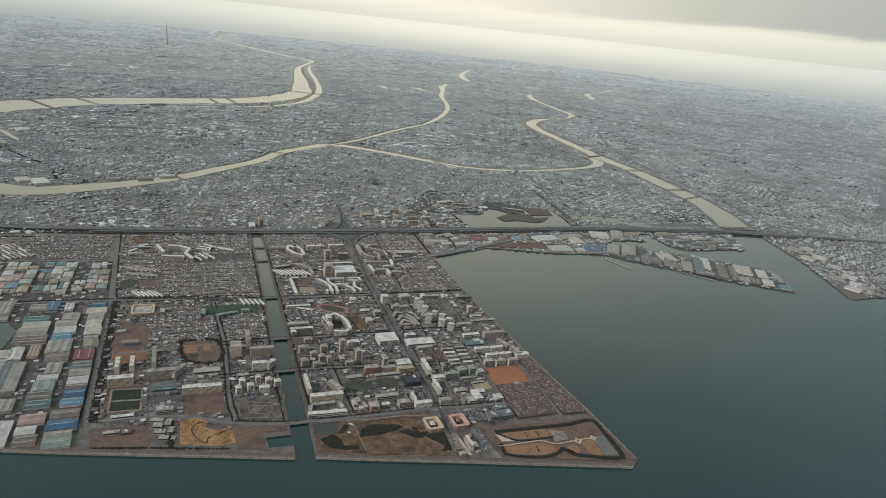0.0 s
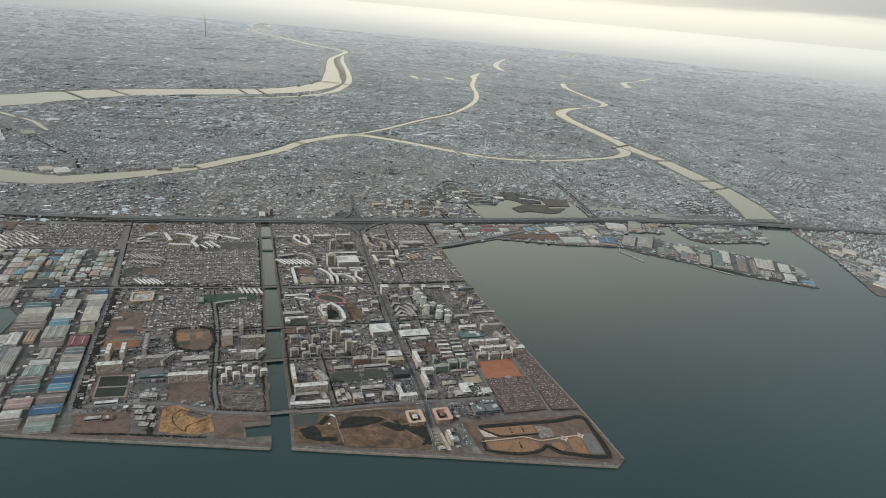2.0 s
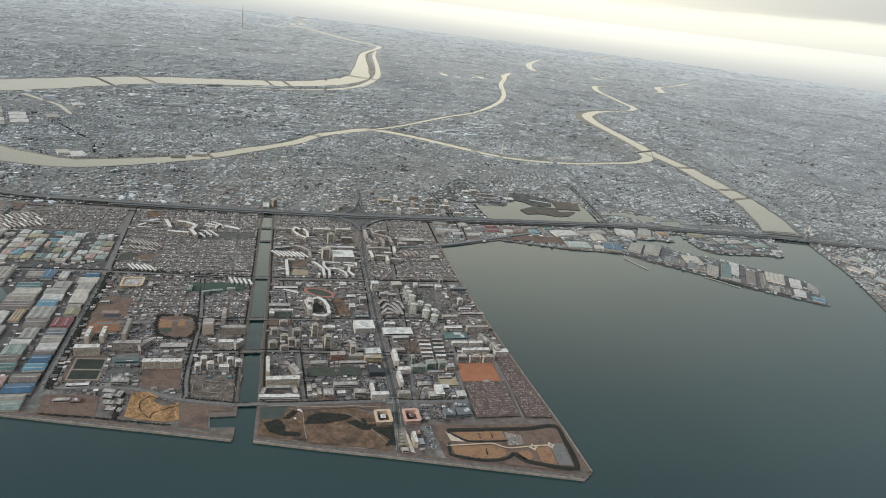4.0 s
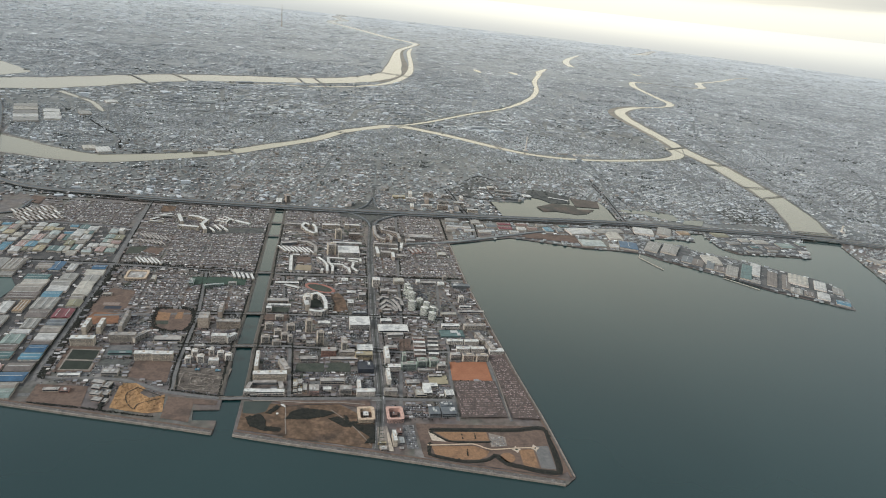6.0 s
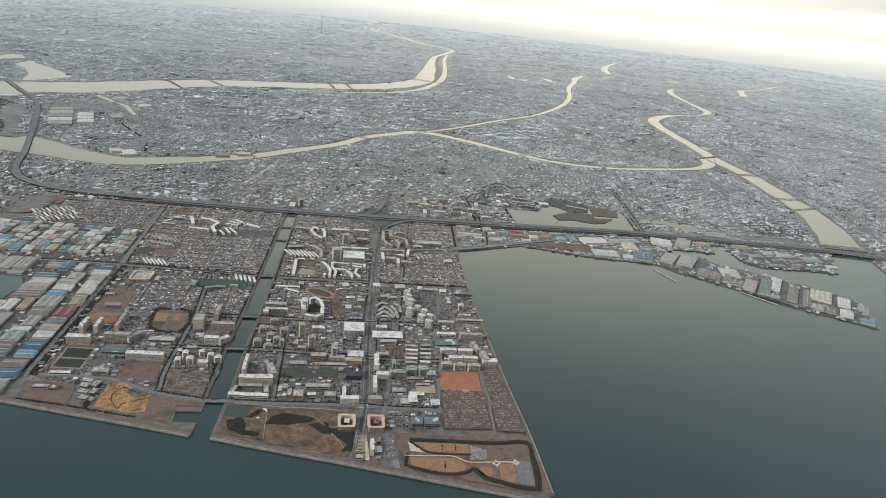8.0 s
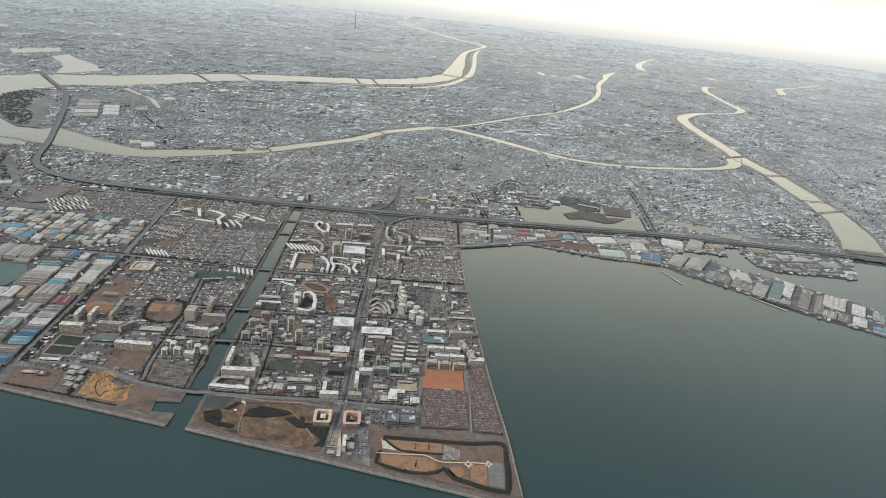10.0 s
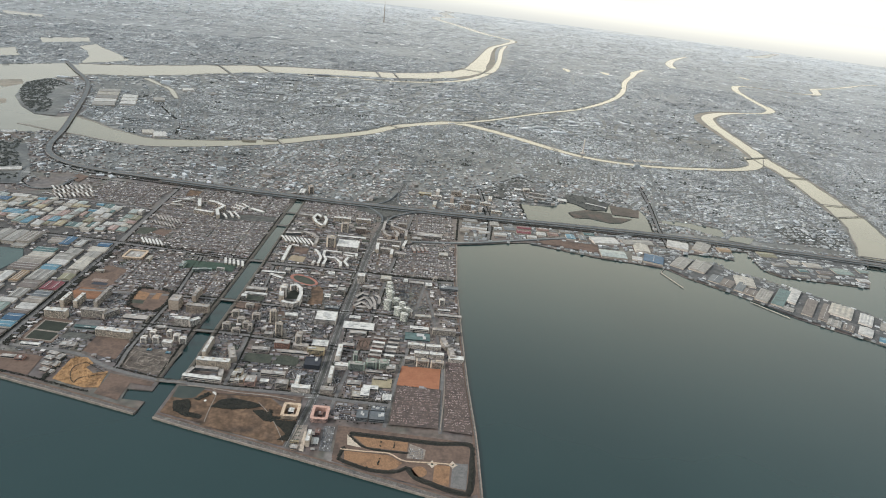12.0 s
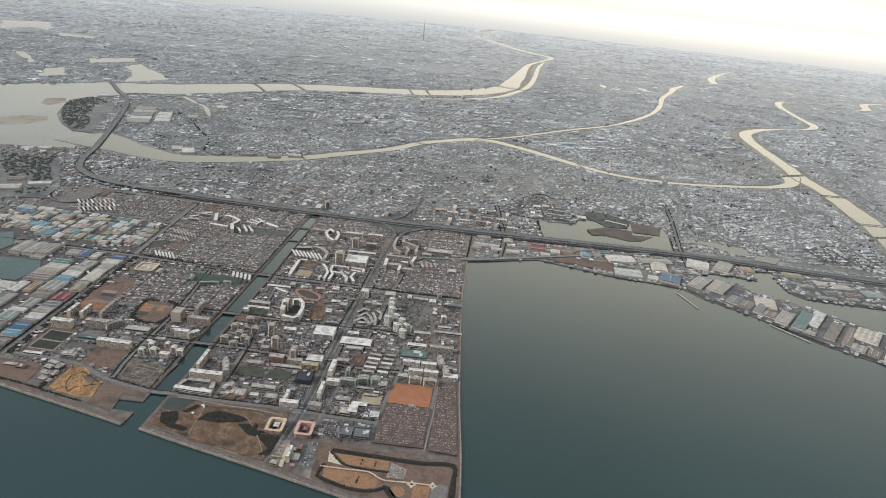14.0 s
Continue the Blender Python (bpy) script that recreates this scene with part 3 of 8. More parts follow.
road([(386, 182), (400.6, 232), (411.7, 297), (421, 359), (440, 457), (480, 564), (540, 670)], 2.6, 0.05, "town_road", DECK, 0, 10, "pale main road along the embankment")
road([(70, 156.2), (100, 162.2), (133, 175.2), (177, 191.8), (203, 201.5)], 1.7, 0.4, "coast_road", DECK, 0.45, 4, "raised coast road along the head of the bay")
BANK = material("bank_turf", [(0.098, 0.086, 0.072), (0.13, 0.112, 0.092), (0.078, 0.074, 0.064)], 0.3, 0.95, grain=0.25, coords="World", detail=6)
for side_ in (CANAL_W[5:], CANAL_E[:-1]):
    q_ = -0.75 if side_ is not CANAL_E and side_[0][0] < 0 else 0.75
    road([(p[0] + q_, p[1]) for p in side_], 0.85, 0.03, "canal_bank", BANK, label="brown grassy canal bank with a path")
MARK = material("road_marking", [(0.45, 0.45, 0.44), (0.55, 0.55, 0.53)], 2.0, 0.7, grain=0.2, coords="World")
for off_ in (-0.95, 0.95):
    road([(p[0] + off_, p[1]) for p in AVENUE], 0.05, 0.17, "lane_marking", MARK, label="worn white lane marking on the avenue")
for x_, y_ in ((43.0, 16.7), (45.5, 47), (47, 73.6), (48.6, 113)):
    for dx_, dy_, w_, d_ in ((0, 1.5, 3.2, 0.22), (0, -1.5, 3.2, 0.22), (2.3, 0, 0.22, 1.4), (-2.3, 0, 0.22, 1.4)):
        bm = bmesh.new()
        for k_ in range(9):
            u_ = (k_ - 4) / 9.0
            px_, py_ = (u_ * w_, 0) if w_ > d_ else (0, u_ * d_)
            vs_ = [bm.verts.new((x_ + dx_ + px_ + a_, y_ + dy_ + py_ + b_, 0.235)) for a_, b_ in (((-0.1, -0.2), (0.1, -0.2), (0.1, 0.2), (-0.1, 0.2)) if w_ > d_ else ((-0.2, -0.045), (0.2, -0.045), (0.2, 0.045), (-0.2, 0.045)))]
            bm.faces.new(vs_)
        tagged(part("crosswalk", bm, MARK), "worn white crosswalk stripes on the avenue", "road marking", kind="structure")
road(AVENUE, 0.25, 0.14, "median_strip", GREEN, label="planted median strip of the avenue")

# ---- city fill ----
REEDS = [(167.5, 232.1), (181.8, 241), (196.9, 238), (195.8, 230.2), (208.6, 230.9), (198.9, 220.9), (191.4, 218.6), (178.5, 223.9), (169.3, 222.1)]
FLAT = [(199.9, 255.9), (218.5, 250.3), (213.9, 234.7), (197.2, 235.9)]
GROVE = [(165.1, 256.4), (174.1, 271.8), (185, 271.7), (200.5, 258.4), (195.1, 242.9), (181.8, 241), (176.2, 250.6)]
INTERCHANGE = [(36.2, 198), (42.3, 215.7), (49.7, 227.2), (59.5, 216), (67.2, 202.8), (53.6, 188.8)]
LANDMARKS = [(75.8, 238.4), (6.3, 220.9), (152, 262), (150, 253), (154, 245)]
POINT_WOOD = [(-273, 398), (-299, 459), (-294, 489), (-257, 464), (-237, 420), (-211, 344), (-227, 344), (-249, 365)]
WEST_PARK = [(-231, 266), (-186, 263), (-152, 206), (-148, 186), (-172, 178), (-202, 222)]
TALL = ((82, 220), (91, 219), (101, 218), (110, 217), (120, 216), (83, 232), (93, 231), (104, 230), (114, 230), (84, 244), (96, 243), (108, 243), (118, 242))
MOUTH_PARK = [(304, 238), (306, 218), (333, 212), (350, 230), (352, 250), (326, 252)]
HILL_WOOD = [(570, 770), (612, 850), (650, 930), (697, 880), (650, 800), (594, 745)]
OLD_PARK = [(114.4, 261.4), (130.4, 288), (144, 299.7), (147.7, 288), (149.5, 273.7), (163.8, 269), (160.5, 248.2), (148.3, 244), (138, 242.7), (135.4, 251), (121.5, 248)]
NOHOUSE = [ESTUARY, LAGOON, REEDS, FLAT, GROVE, INTERCHANGE, POINT_WOOD, WEST_PARK] + [[(x - 3.6, y - 3.6), (x + 3.6, y - 3.6), (x + 3.6, y + 3.6), (x - 3.6, y + 3.6)] for x, y in TALL + tuple(LANDMARKS)]
DOCKS = [[(-862, 1160), (-794, 1226), (-697, 1054), (-746, 1088), (-757, 1012)], [(-673, 1041), (-596, 1033), (-578, 993), (-638, 992)], [(-451, 754), (-411, 810), (-390, 769), (-424, 715)], [(-380, 716), (-373, 750), (-345, 716), (-315, 684), (-284, 647), (-300, 613), (-316, 592), (-330, 640), (-352, 680)], [(-550, 747), (-542, 758), (-473, 678), (-473, 662)], [(-433, 632), (-423, 656), (-386, 600), (-406, 570)], [(-118, 104), (-98, 105), (-93, 96), (-95, 83), (-118, 83)], [(-137, 128), (-130, 133.4), (-120, 118), (-122, 108), (-140, 112)]]
for k_, p_ in enumerate(DOCKS):
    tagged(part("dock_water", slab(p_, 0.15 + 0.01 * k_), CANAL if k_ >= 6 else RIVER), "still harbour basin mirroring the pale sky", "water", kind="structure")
NOHOUSE += DOCKS
for p_ in ([(229, 234), (246, 234), (266, 228), (262, 213), (255, 214), (241, 226), (226, 228)], [(267, 217), (282, 216), (274, 205), (262, 208)]):
    tagged(part("dock_water", slab(p_, 0.25), POND), "narrow pale basin among the sheds", "water", kind="structure")
    NOHOUSE.append(p_)
rng = np.random.default_rng(7)


def fill(x0, x1, y0, y1, sx, sy, region=None, keep=0.9, street=4):
    """Points of a jittered street grid inside the region, free of water and roads."""
    nx, ny = int((x1 - x0) / sx), int((y1 - y0) / sy)
    i, j = np.meshgrid(np.arange(nx), np.arange(ny))
    i, j = i.ravel(), j.ravel()
    x, y = x0 + (i + 0.5) * sx, y0 + (j + 0.5) * sy
    ok = (i % (street * 3) != 0) & (j % street != 0) & (rng.random(len(i)) < keep)
    return x[ok] + rng.uniform(-0.26, 0.26, ok.sum()) * sx, y[ok] + rng.uniform(-0.22, 0.22, ok.sum()) * sy


def free(x, y, margin=1.0):
    ok = inside(LAND, x, y)
    for ln, h in river_lines:
        ok &= ~near_line(ln, h + margin + 1.0, x, y)
    for ln, h in roads:
        ok &= ~near_line(ln, h + margin * 0.5, x, y)
    for p in NOHOUSE:
        ok &= ~inside(p, x, y)
    return ok


def town(name, x, y, size, hgt, rotf, label, flat=0.5, mats=None):
    n = len(x)
    w = size * rng.uniform(0.65, 1.35, n)
    d = size * rng.uniform(0.55, 1.1, n)
    h = hgt * rng.uniform(0.7, 1.3, n)
    tall = rng.random(n) < 0.05
    h[tall] *= rng.uniform(1.5, 3.2, tall.sum())
    w[tall] *= 1.5
    clump = np.sin(x * 0.11 + 2.0 * np.sin(y * 0.07)) * np.sin(y * 0.13 + 1.5 * np.sin(x * 0.05))
    broad = rng.random(n) < np.where(clump > 0.35, 0.13, 0.03)
    w[broad] *= rng.uniform(1.5, 3.2, broad.sum())
    d[broad] *= rng.uniform(1.1, 2.0, broad.sum())
    h[broad] *= rng.uniform(1.0, 1.9, broad.sum())
    tall |= broad
    g = np.where((rng.random(n) < flat) | tall, 0, hgt * 0.35)
    rot = rotf(x, y) + np.where(rng.random(n) < 0.5, 0, np.pi / 2) + rng.normal(0, 0.12, n)
    # paler palettes take over with distance, painting haze onto the houses
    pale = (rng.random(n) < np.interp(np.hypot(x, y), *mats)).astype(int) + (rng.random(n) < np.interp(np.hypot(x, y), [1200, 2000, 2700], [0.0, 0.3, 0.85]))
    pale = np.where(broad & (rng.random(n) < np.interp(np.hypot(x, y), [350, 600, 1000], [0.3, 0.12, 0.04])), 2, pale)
    # browner walls and roofs mixed in near the coast, none past 400 units
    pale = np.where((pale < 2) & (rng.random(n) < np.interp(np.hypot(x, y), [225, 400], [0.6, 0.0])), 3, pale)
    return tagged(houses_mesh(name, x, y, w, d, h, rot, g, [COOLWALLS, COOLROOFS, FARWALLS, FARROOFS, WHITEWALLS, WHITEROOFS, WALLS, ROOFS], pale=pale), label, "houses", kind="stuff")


def zone(name, x0, x1, y0, y1, wedge, sp, size, hgt, label, cell, mats=None):
    """A district: square patches of street grid, each at its own angle."""
    xs, ys, rs = [], [], []
    for cx in np.arange(x0 + cell / 2, x1, cell):
        for cy in np.arange(y0 + cell / 2, y1, cell):
            if not wedge(np.array([cx - cell / 2, cx + cell / 2, cx - cell / 2, cx + cell / 2]), np.array([cy - cell / 2, cy - cell / 2, cy + cell / 2, cy + cell / 2])).any():
                continue
            a = 0.45 * math.sin(cx * 0.031 + cy * 0.017) + 0.25 * math.sin(cx * 12.9 + cy * 78.2)
            x, y = fill(-cell * 0.75, cell * 0.75, -cell * 0.75, cell * 0.75, sp, sp * rng.uniform(0.8, 1.0), keep=rng.uniform(0.72, 0.95), street=int(rng.integers(3, 6)))
            x, y = x * math.cos(a) - y * math.sin(a), x * math.sin(a) + y * math.cos(a)
            k = (np.abs(x) < cell / 2) & (np.abs(y) < cell / 2)
            xs.append(x[k] + cx), ys.append(y[k] + cy), rs.append(np.full(k.sum(), a))
    x, y, a = np.concatenate(xs), np.concatenate(ys), np.concatenate(rs)
    # green and open gaps thin the city out in broad patches
    gap = np.sin(x * 0.021 + 1.3 * np.sin(y * 0.013)) + np.sin(y * 0.019 + 1.7 * np.sin(x * 0.011)) + rng.normal(0, 0.5, len(x))
    thin = (gap > 1.7) | ((x > 430 + 0.2 * (y - 200)) & (rng.random(len(x)) < 0.15))
    thin |= (x < -60) & (y < 340) & (rng.random(len(x)) < np.interp(x, [-140, -60], [0.5, 0.1]))
    ok = wedge(x, y) & ~thin
    x, y, a = x[ok], y[ok], a[ok]
    ok = free(x, y, 1.0 if size < 4 else size * 1.4)
    x, y, a = x[ok], y[ok], a[ok]
    # mats: distances, and the share of hazed pale houses there
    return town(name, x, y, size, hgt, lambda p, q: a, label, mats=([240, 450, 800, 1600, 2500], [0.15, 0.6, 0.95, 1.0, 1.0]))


zone("old_town_houses", -280, 1000, 212, 482, lambda x, y: (y > 211) & (x > -150 - 0.5 * (y - 200)) & (x < 500 + 1.5 * (y - 200)) & (y < 480), 1.95, 1.45, 0.5, "dense grey-roofed low houses of an old town", 34)
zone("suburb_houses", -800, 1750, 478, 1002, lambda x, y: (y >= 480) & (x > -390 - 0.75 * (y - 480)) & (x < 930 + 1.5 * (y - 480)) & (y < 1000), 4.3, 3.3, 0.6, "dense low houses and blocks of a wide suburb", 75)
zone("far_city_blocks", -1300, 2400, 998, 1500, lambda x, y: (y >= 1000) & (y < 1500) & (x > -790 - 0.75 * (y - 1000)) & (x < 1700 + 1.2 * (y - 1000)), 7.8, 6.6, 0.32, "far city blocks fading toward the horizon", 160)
zone("distant_city_blocks", -2100, 3000, 1498, 2700, lambda x, y: (y >= 1500) & (np.hypot(x, y) < 2990) & (x > -790 - 0.75 * (y - 1000)) & (x < 1700 + 1.2 * (y - 1000)), 11.5, 9.8, 0.28, "distant city blocks with haze in their colours", 230)
zone("horizon_city_blocks", -2600, 4150, 2100, 4240, lambda x, y: ((y >= 2700) | (x > 1700 + 1.2 * (y - 1000))) & (np.hypot(x, y) < 2990) & (x > -2400) & (x < 4100), 21.0, 22.0, 0.2, "city blocks near the horizon, paled by painted haze", 420)
zone("east_town_houses", 330, 600, 60, 214, lambda x, y: (x > 330) & (y < 212) & (y > 66), 1.9, 1.2, 0.6, "harbour-side low houses and sheds", 34)
zone("west_shore_houses", -260, -135, 60, 330, lambda x, y: (x > -255) & (x < -135) & (y < 330) & (y > 70), 2.2, 1.5, 0.7, "low buildings of the west shore district", 40)


# ---- building kinds ----
TONE_COLOURS = {
    "cream": (0.47, 0.435, 0.375), "white": (0.55, 0.535, 0.505), "mint": (0.50, 0.55, 0.52), "grey": (0.37, 0.352, 0.32), "tan": (0.37, 0.33, 0.285),
    "red": (0.27, 0.165, 0.135), "teal": (0.12, 0.205, 0.20), "yellow": (0.50, 0.42, 0.27), "navy": (0.022, 0.03, 0.05),
    "pink": (0.48, 0.33, 0.29), "green": (0.29, 0.36, 0.325), "beige": (0.48, 0.40, 0.31), "slate": (0.18, 0.20, 0.215),
    "brown": (0.22, 0.185, 0.165), "blue": (0.06, 0.15, 0.26), "sky": (0.14, 0.30, 0.39), "crimson": (0.24, 0.055, 0.07),
    "olive": (0.30, 0.28, 0.18), "ochre": (0.42, 0.28, 0.16)}
TONE = {k: material(k + "_paint", [(v[0] * q * 1.09, v[1] * q * 1.0, v[2] * q * 0.93) for q in (0.76, 1.03, 1.15)], 1.4, 0.7, grain=0.2, coords="World", detail=5) for k, v in TONE_COLOURS.items()}
METAL = {k: material(k + "_sheet_roof", [tuple(c * q * (1.22 if k in ("white", "cream") else 1.0) for c in v) for q in (0.5, 0.68, 0.84)], 0.5, 0.45, grain=0.14, coords="World", detail=7) for k, v in TONE_COLOURS.items()}
FLATROOF = material("flat_roof", [(0.231, 0.215, 0.199), (0.347, 0.319, 0.290), (0.462, 0.422, 0.384)], 0.5, 0.65, grain=0.2, coords="World", detail=6)
WHITEROOF = material("white_flat_roof", [(0.446, 0.440, 0.414), (0.637, 0.622, 0.585), (0.700, 0.691, 0.646)], 0.8, 0.6, grain=0.18, coords="World", detail=5)
GLASS = material("window_glass", [(0.03, 0.035, 0.04), (0.06, 0.065, 0.07)], 2.0, 0.2, coords="World")
ROOFUNIT = material("roof_unit_metal", [(0.40, 0.40, 0.39), (0.55, 0.54, 0.52)], 1.5, 0.6, grain=0.15, coords="World")
WORD = {"mint": "pale mint-grey", "cream": "cream-coloured", "white": "white-painted", "grey": "grey concrete", "tan": "tan-tiled", "red": "red-brown tiled", "teal": "teal-roofed", "yellow": "yellow-clad", "navy": "dark navy glazed", "pink": "pink-tiled", "green": "pale green", "beige": "beige rendered", "slate": "slate-blue", "brown": "brown-tiled", "blue": "deep blue", "sky": "sky-blue", "crimson": "crimson", "olive": "olive-coloured", "ochre": "ochre"}
footprints = []


def box(bm, cx, cy, z0, w, d, h, bottom=False):
    v = [bm.verts.new((cx + sx * w / 2, cy + sy * d / 2, z0 + q * h)) for q in (0, 1) for sx, sy in ((-1, -1), (1, -1), (1, 1), (-1, 1))]
    for f in ((0, 1, 5, 4), (1, 2, 6, 5), (2, 3, 7, 6), (3, 0, 4, 7), (4, 5, 6, 7)):
        bm.faces.new([v[i] for i in f])
    if bottom:
        bm.faces.new([v[i] for i in (3, 2, 1, 0)])
    return v


def base(name, x, y, rot, w, d, label, category, group=""):
    ob = new(name)
    ob.matrix_basis = pose(x, y, 0, 0, 0, rot)
    footprints.append((x, y, w, d, radians(rot)))
    return tagged(ob, label, category, group)


def flat_roof(w, d, h):
    """A roof sheet inside a raised parapet."""
    bm = bmesh.new()
    t = min(0.12, w * 0.1, d * 0.1)
    box(bm, 0, 0, h, w - 2 * t, d - 2 * t, 0.04)
    for cx, cy, a, b in ((0, -(d - t) / 2, w, t), (0, (d - t) / 2, w, t), (-(w - t) / 2, 0, t, d - 2 * t), ((w - t) / 2, 0, t, d - 2 * t)):
        box(bm, cx, cy, h, a, b, 0.13)
    return bm


def one(cx, cy, z, w, d, h):
    bm = bmesh.new()
    box(bm, cx, cy, z, w, d, h, True)
    return bm


def repeat_part(first, places):
    """More of one part: objects of their own on the first one's mesh."""
    for p in places:
        o = new(first.name.split(".")[0], first.data)
        o.parent = first.parent
        o.location = p


def floors_of(root, mats, w, d, h, faces, floor=0.30):
    """Window bands and balconies, storey by storey, on the named faces."""
    n = max(1, int(h / floor))
    up = h / n
    for f in faces:
        length = (w if f in "sn" else d) * 0.94
        off = (d if f in "sn" else w) / 2
        sx, sy = {"s": (0, -1), "n": (0, 1), "w": (-1, 0), "e": (1, 0)}[f]

        def strip(depth, z, hh):
            if sx == 0:
                return one(0, sy * (off + depth / 2 - 0.004), z, length, depth, hh)
            return one(sx * (off + depth / 2 - 0.004), 0, z, depth, length, hh)
        b = part("window_band", strip(0.03, up * 0.40, up * 0.58), GLASS, root)
        repeat_part(b, [(0, 0, up * k) for k in range(1, n)])
        if mats is not None:
            c = part("balcony", strip(0.12, up * 0.02, up * 0.38), mats, root)
            repeat_part(c, [(0, 0, up * k) for k in range(1, n)])
            if h < 1.9:
                continue
            m = max(2, int(length / 1.8))
            if sx == 0:
                fin = part("dividing_wall", one(-length / 2, sy * (off + 0.07), 0, 0.05, 0.16, h), mats, root)
                repeat_part(fin, [(length * k / m, 0, 0) for k in range(1, m + 1)])
            else:
                fin = part("dividing_wall", one(sx * (off + 0.07), -length / 2, 0, 0.16, 0.05, h), mats, root)
                repeat_part(fin, [(0, length * k / m, 0) for k in range(1, m + 1)])


def stair_towers(root, w, d, h, mat, count):
    for k in range(count):
        u = (k + 0.5) / count - 0.5
        cx, cy = (w * u, d * 0.15) if w >= d else (w * 0.1, d * u)
        part("stair_tower", one(cx, cy, h, min(0.7, w * 0.35), min(0.6, d * 0.4), 0.32), mat, root)


def apartment(x, y, w, d, h, rot, tone):
    root = base("apartment_building", x, y, rot, w, d, f"{WORD[tone]} apartment block with balconies and flat roof", "apartment block", "apartment blocks of the new town")
    part("body", one(0, 0, -0.05, w, d, h + 0.05), TONE[tone], root)
    top = part("roof", flat_roof(w + 0.1, d + 0.1, h), WHITEROOF if tone in ("white", "cream") else FLATROOF, root, "pale flat roof with parapet")
    floors_of(root, TONE[tone], w, d, h, "s" if w >= d else "we")
    stair_towers(top, w, d, h + 0.04, TONE[tone], max(1, int(max(w, d) / 3)))


def tower(x, y, w, d, h, rot, tone):
    root = base("apartment_tower", x, y, rot, w, d, f"{WORD[tone]} apartment tower with stacked window bands", "tower block", "apartment towers of the new town")
    c = min(w, d) * 0.18
    pts = [(-w / 2 + c, -d / 2), (w / 2 - c, -d / 2), (w / 2, -d / 2 + c), (w / 2, d / 2 - c), (w / 2 - c, d / 2), (-w / 2 + c, d / 2), (-w / 2, d / 2 - c), (-w / 2, -d / 2 + c)]
    part("body", slab(pts, h, h + 0.05), TONE[tone], root)
    top = part("roof", flat_roof(w * 0.8, d * 0.8, h), WHITEROOF if tone == "white" else FLATROOF, root, "pale flat roof with parapet")
    floors_of(root, None, w - 2 * c, d, h, "s")
    floors_of(root, None, w, d - 2 * c, h, "we")
    part("stair_tower", one(w * 0.08, d * 0.1, h + 0.04, w * 0.4, d * 0.38, 0.4), TONE[tone], top)


def round_tower(x, y, r, h, tone):
    root = base("round_tower", x, y, -24, 2 * r, 2 * r, f"{WORD[tone]} rounded apartment tower with balcony bands", "tower block", "rounded apartment towers by the avenue")

    def rim(k):
        pts = []
        for a in (math.pi * (q + 0.5) / 8 for q in range(16)):
            u, v = math.cos(a), math.sin(a)
            pts.append((k * r * 1.2 * math.copysign(abs(u) ** 0.6, u), k * r * 0.72 * math.copysign(abs(v) ** 0.6, v)))
        return pts
    part("body", slab(rim(1.0), h, h + 0.05), TONE[tone], root)
    part("roof", slab(rim(0.9), h + 0.08, 0.08), WHITEROOF, root, "pale rounded roof")
    for k in range(int(h / 0.3)):
        part("window_band", slab(rim(1.01), 0.3 + 0.3 * k, 0.1), GLASS, root)
    part("lift_housing", one(0.1 * r, 0, h + 0.1, r * 0.7, r * 0.6, 0.4), TONE[tone], root)


def low_building(x, y, w, d, h, rot, tone):
    root = base("commercial_building", x, y, rot, w, d, f"{WORD[tone]} low public building with flat roof", "building", "low buildings of the new town")
    part("body", one(0, 0, -0.05, w, d, h + 0.05), TONE[tone], root)
    top = part("roof", flat_roof(w + 0.06, d + 0.06, h), METAL[tone] if tone in ("teal", "red", "navy", "slate", "cream", "yellow", "sky", "green") else (WHITEROOF if tone == "white" else FLATROOF), root, "flat roof with parapet")
    floors_of(root, None, w, d, h, "s", 0.42)
    r = random.Random(int(x * 31 + y * 17))
    for k in range(r.randint(1, 3)):
        part("roof_unit", one(r.uniform(-0.35, 0.35) * w, r.uniform(-0.25, 0.25) * d, h + 0.03, r.uniform(0.12, 0.3) * w, r.uniform(0.2, 0.4) * d, r.uniform(0.15, 0.4)), ROOFUNIT, top)


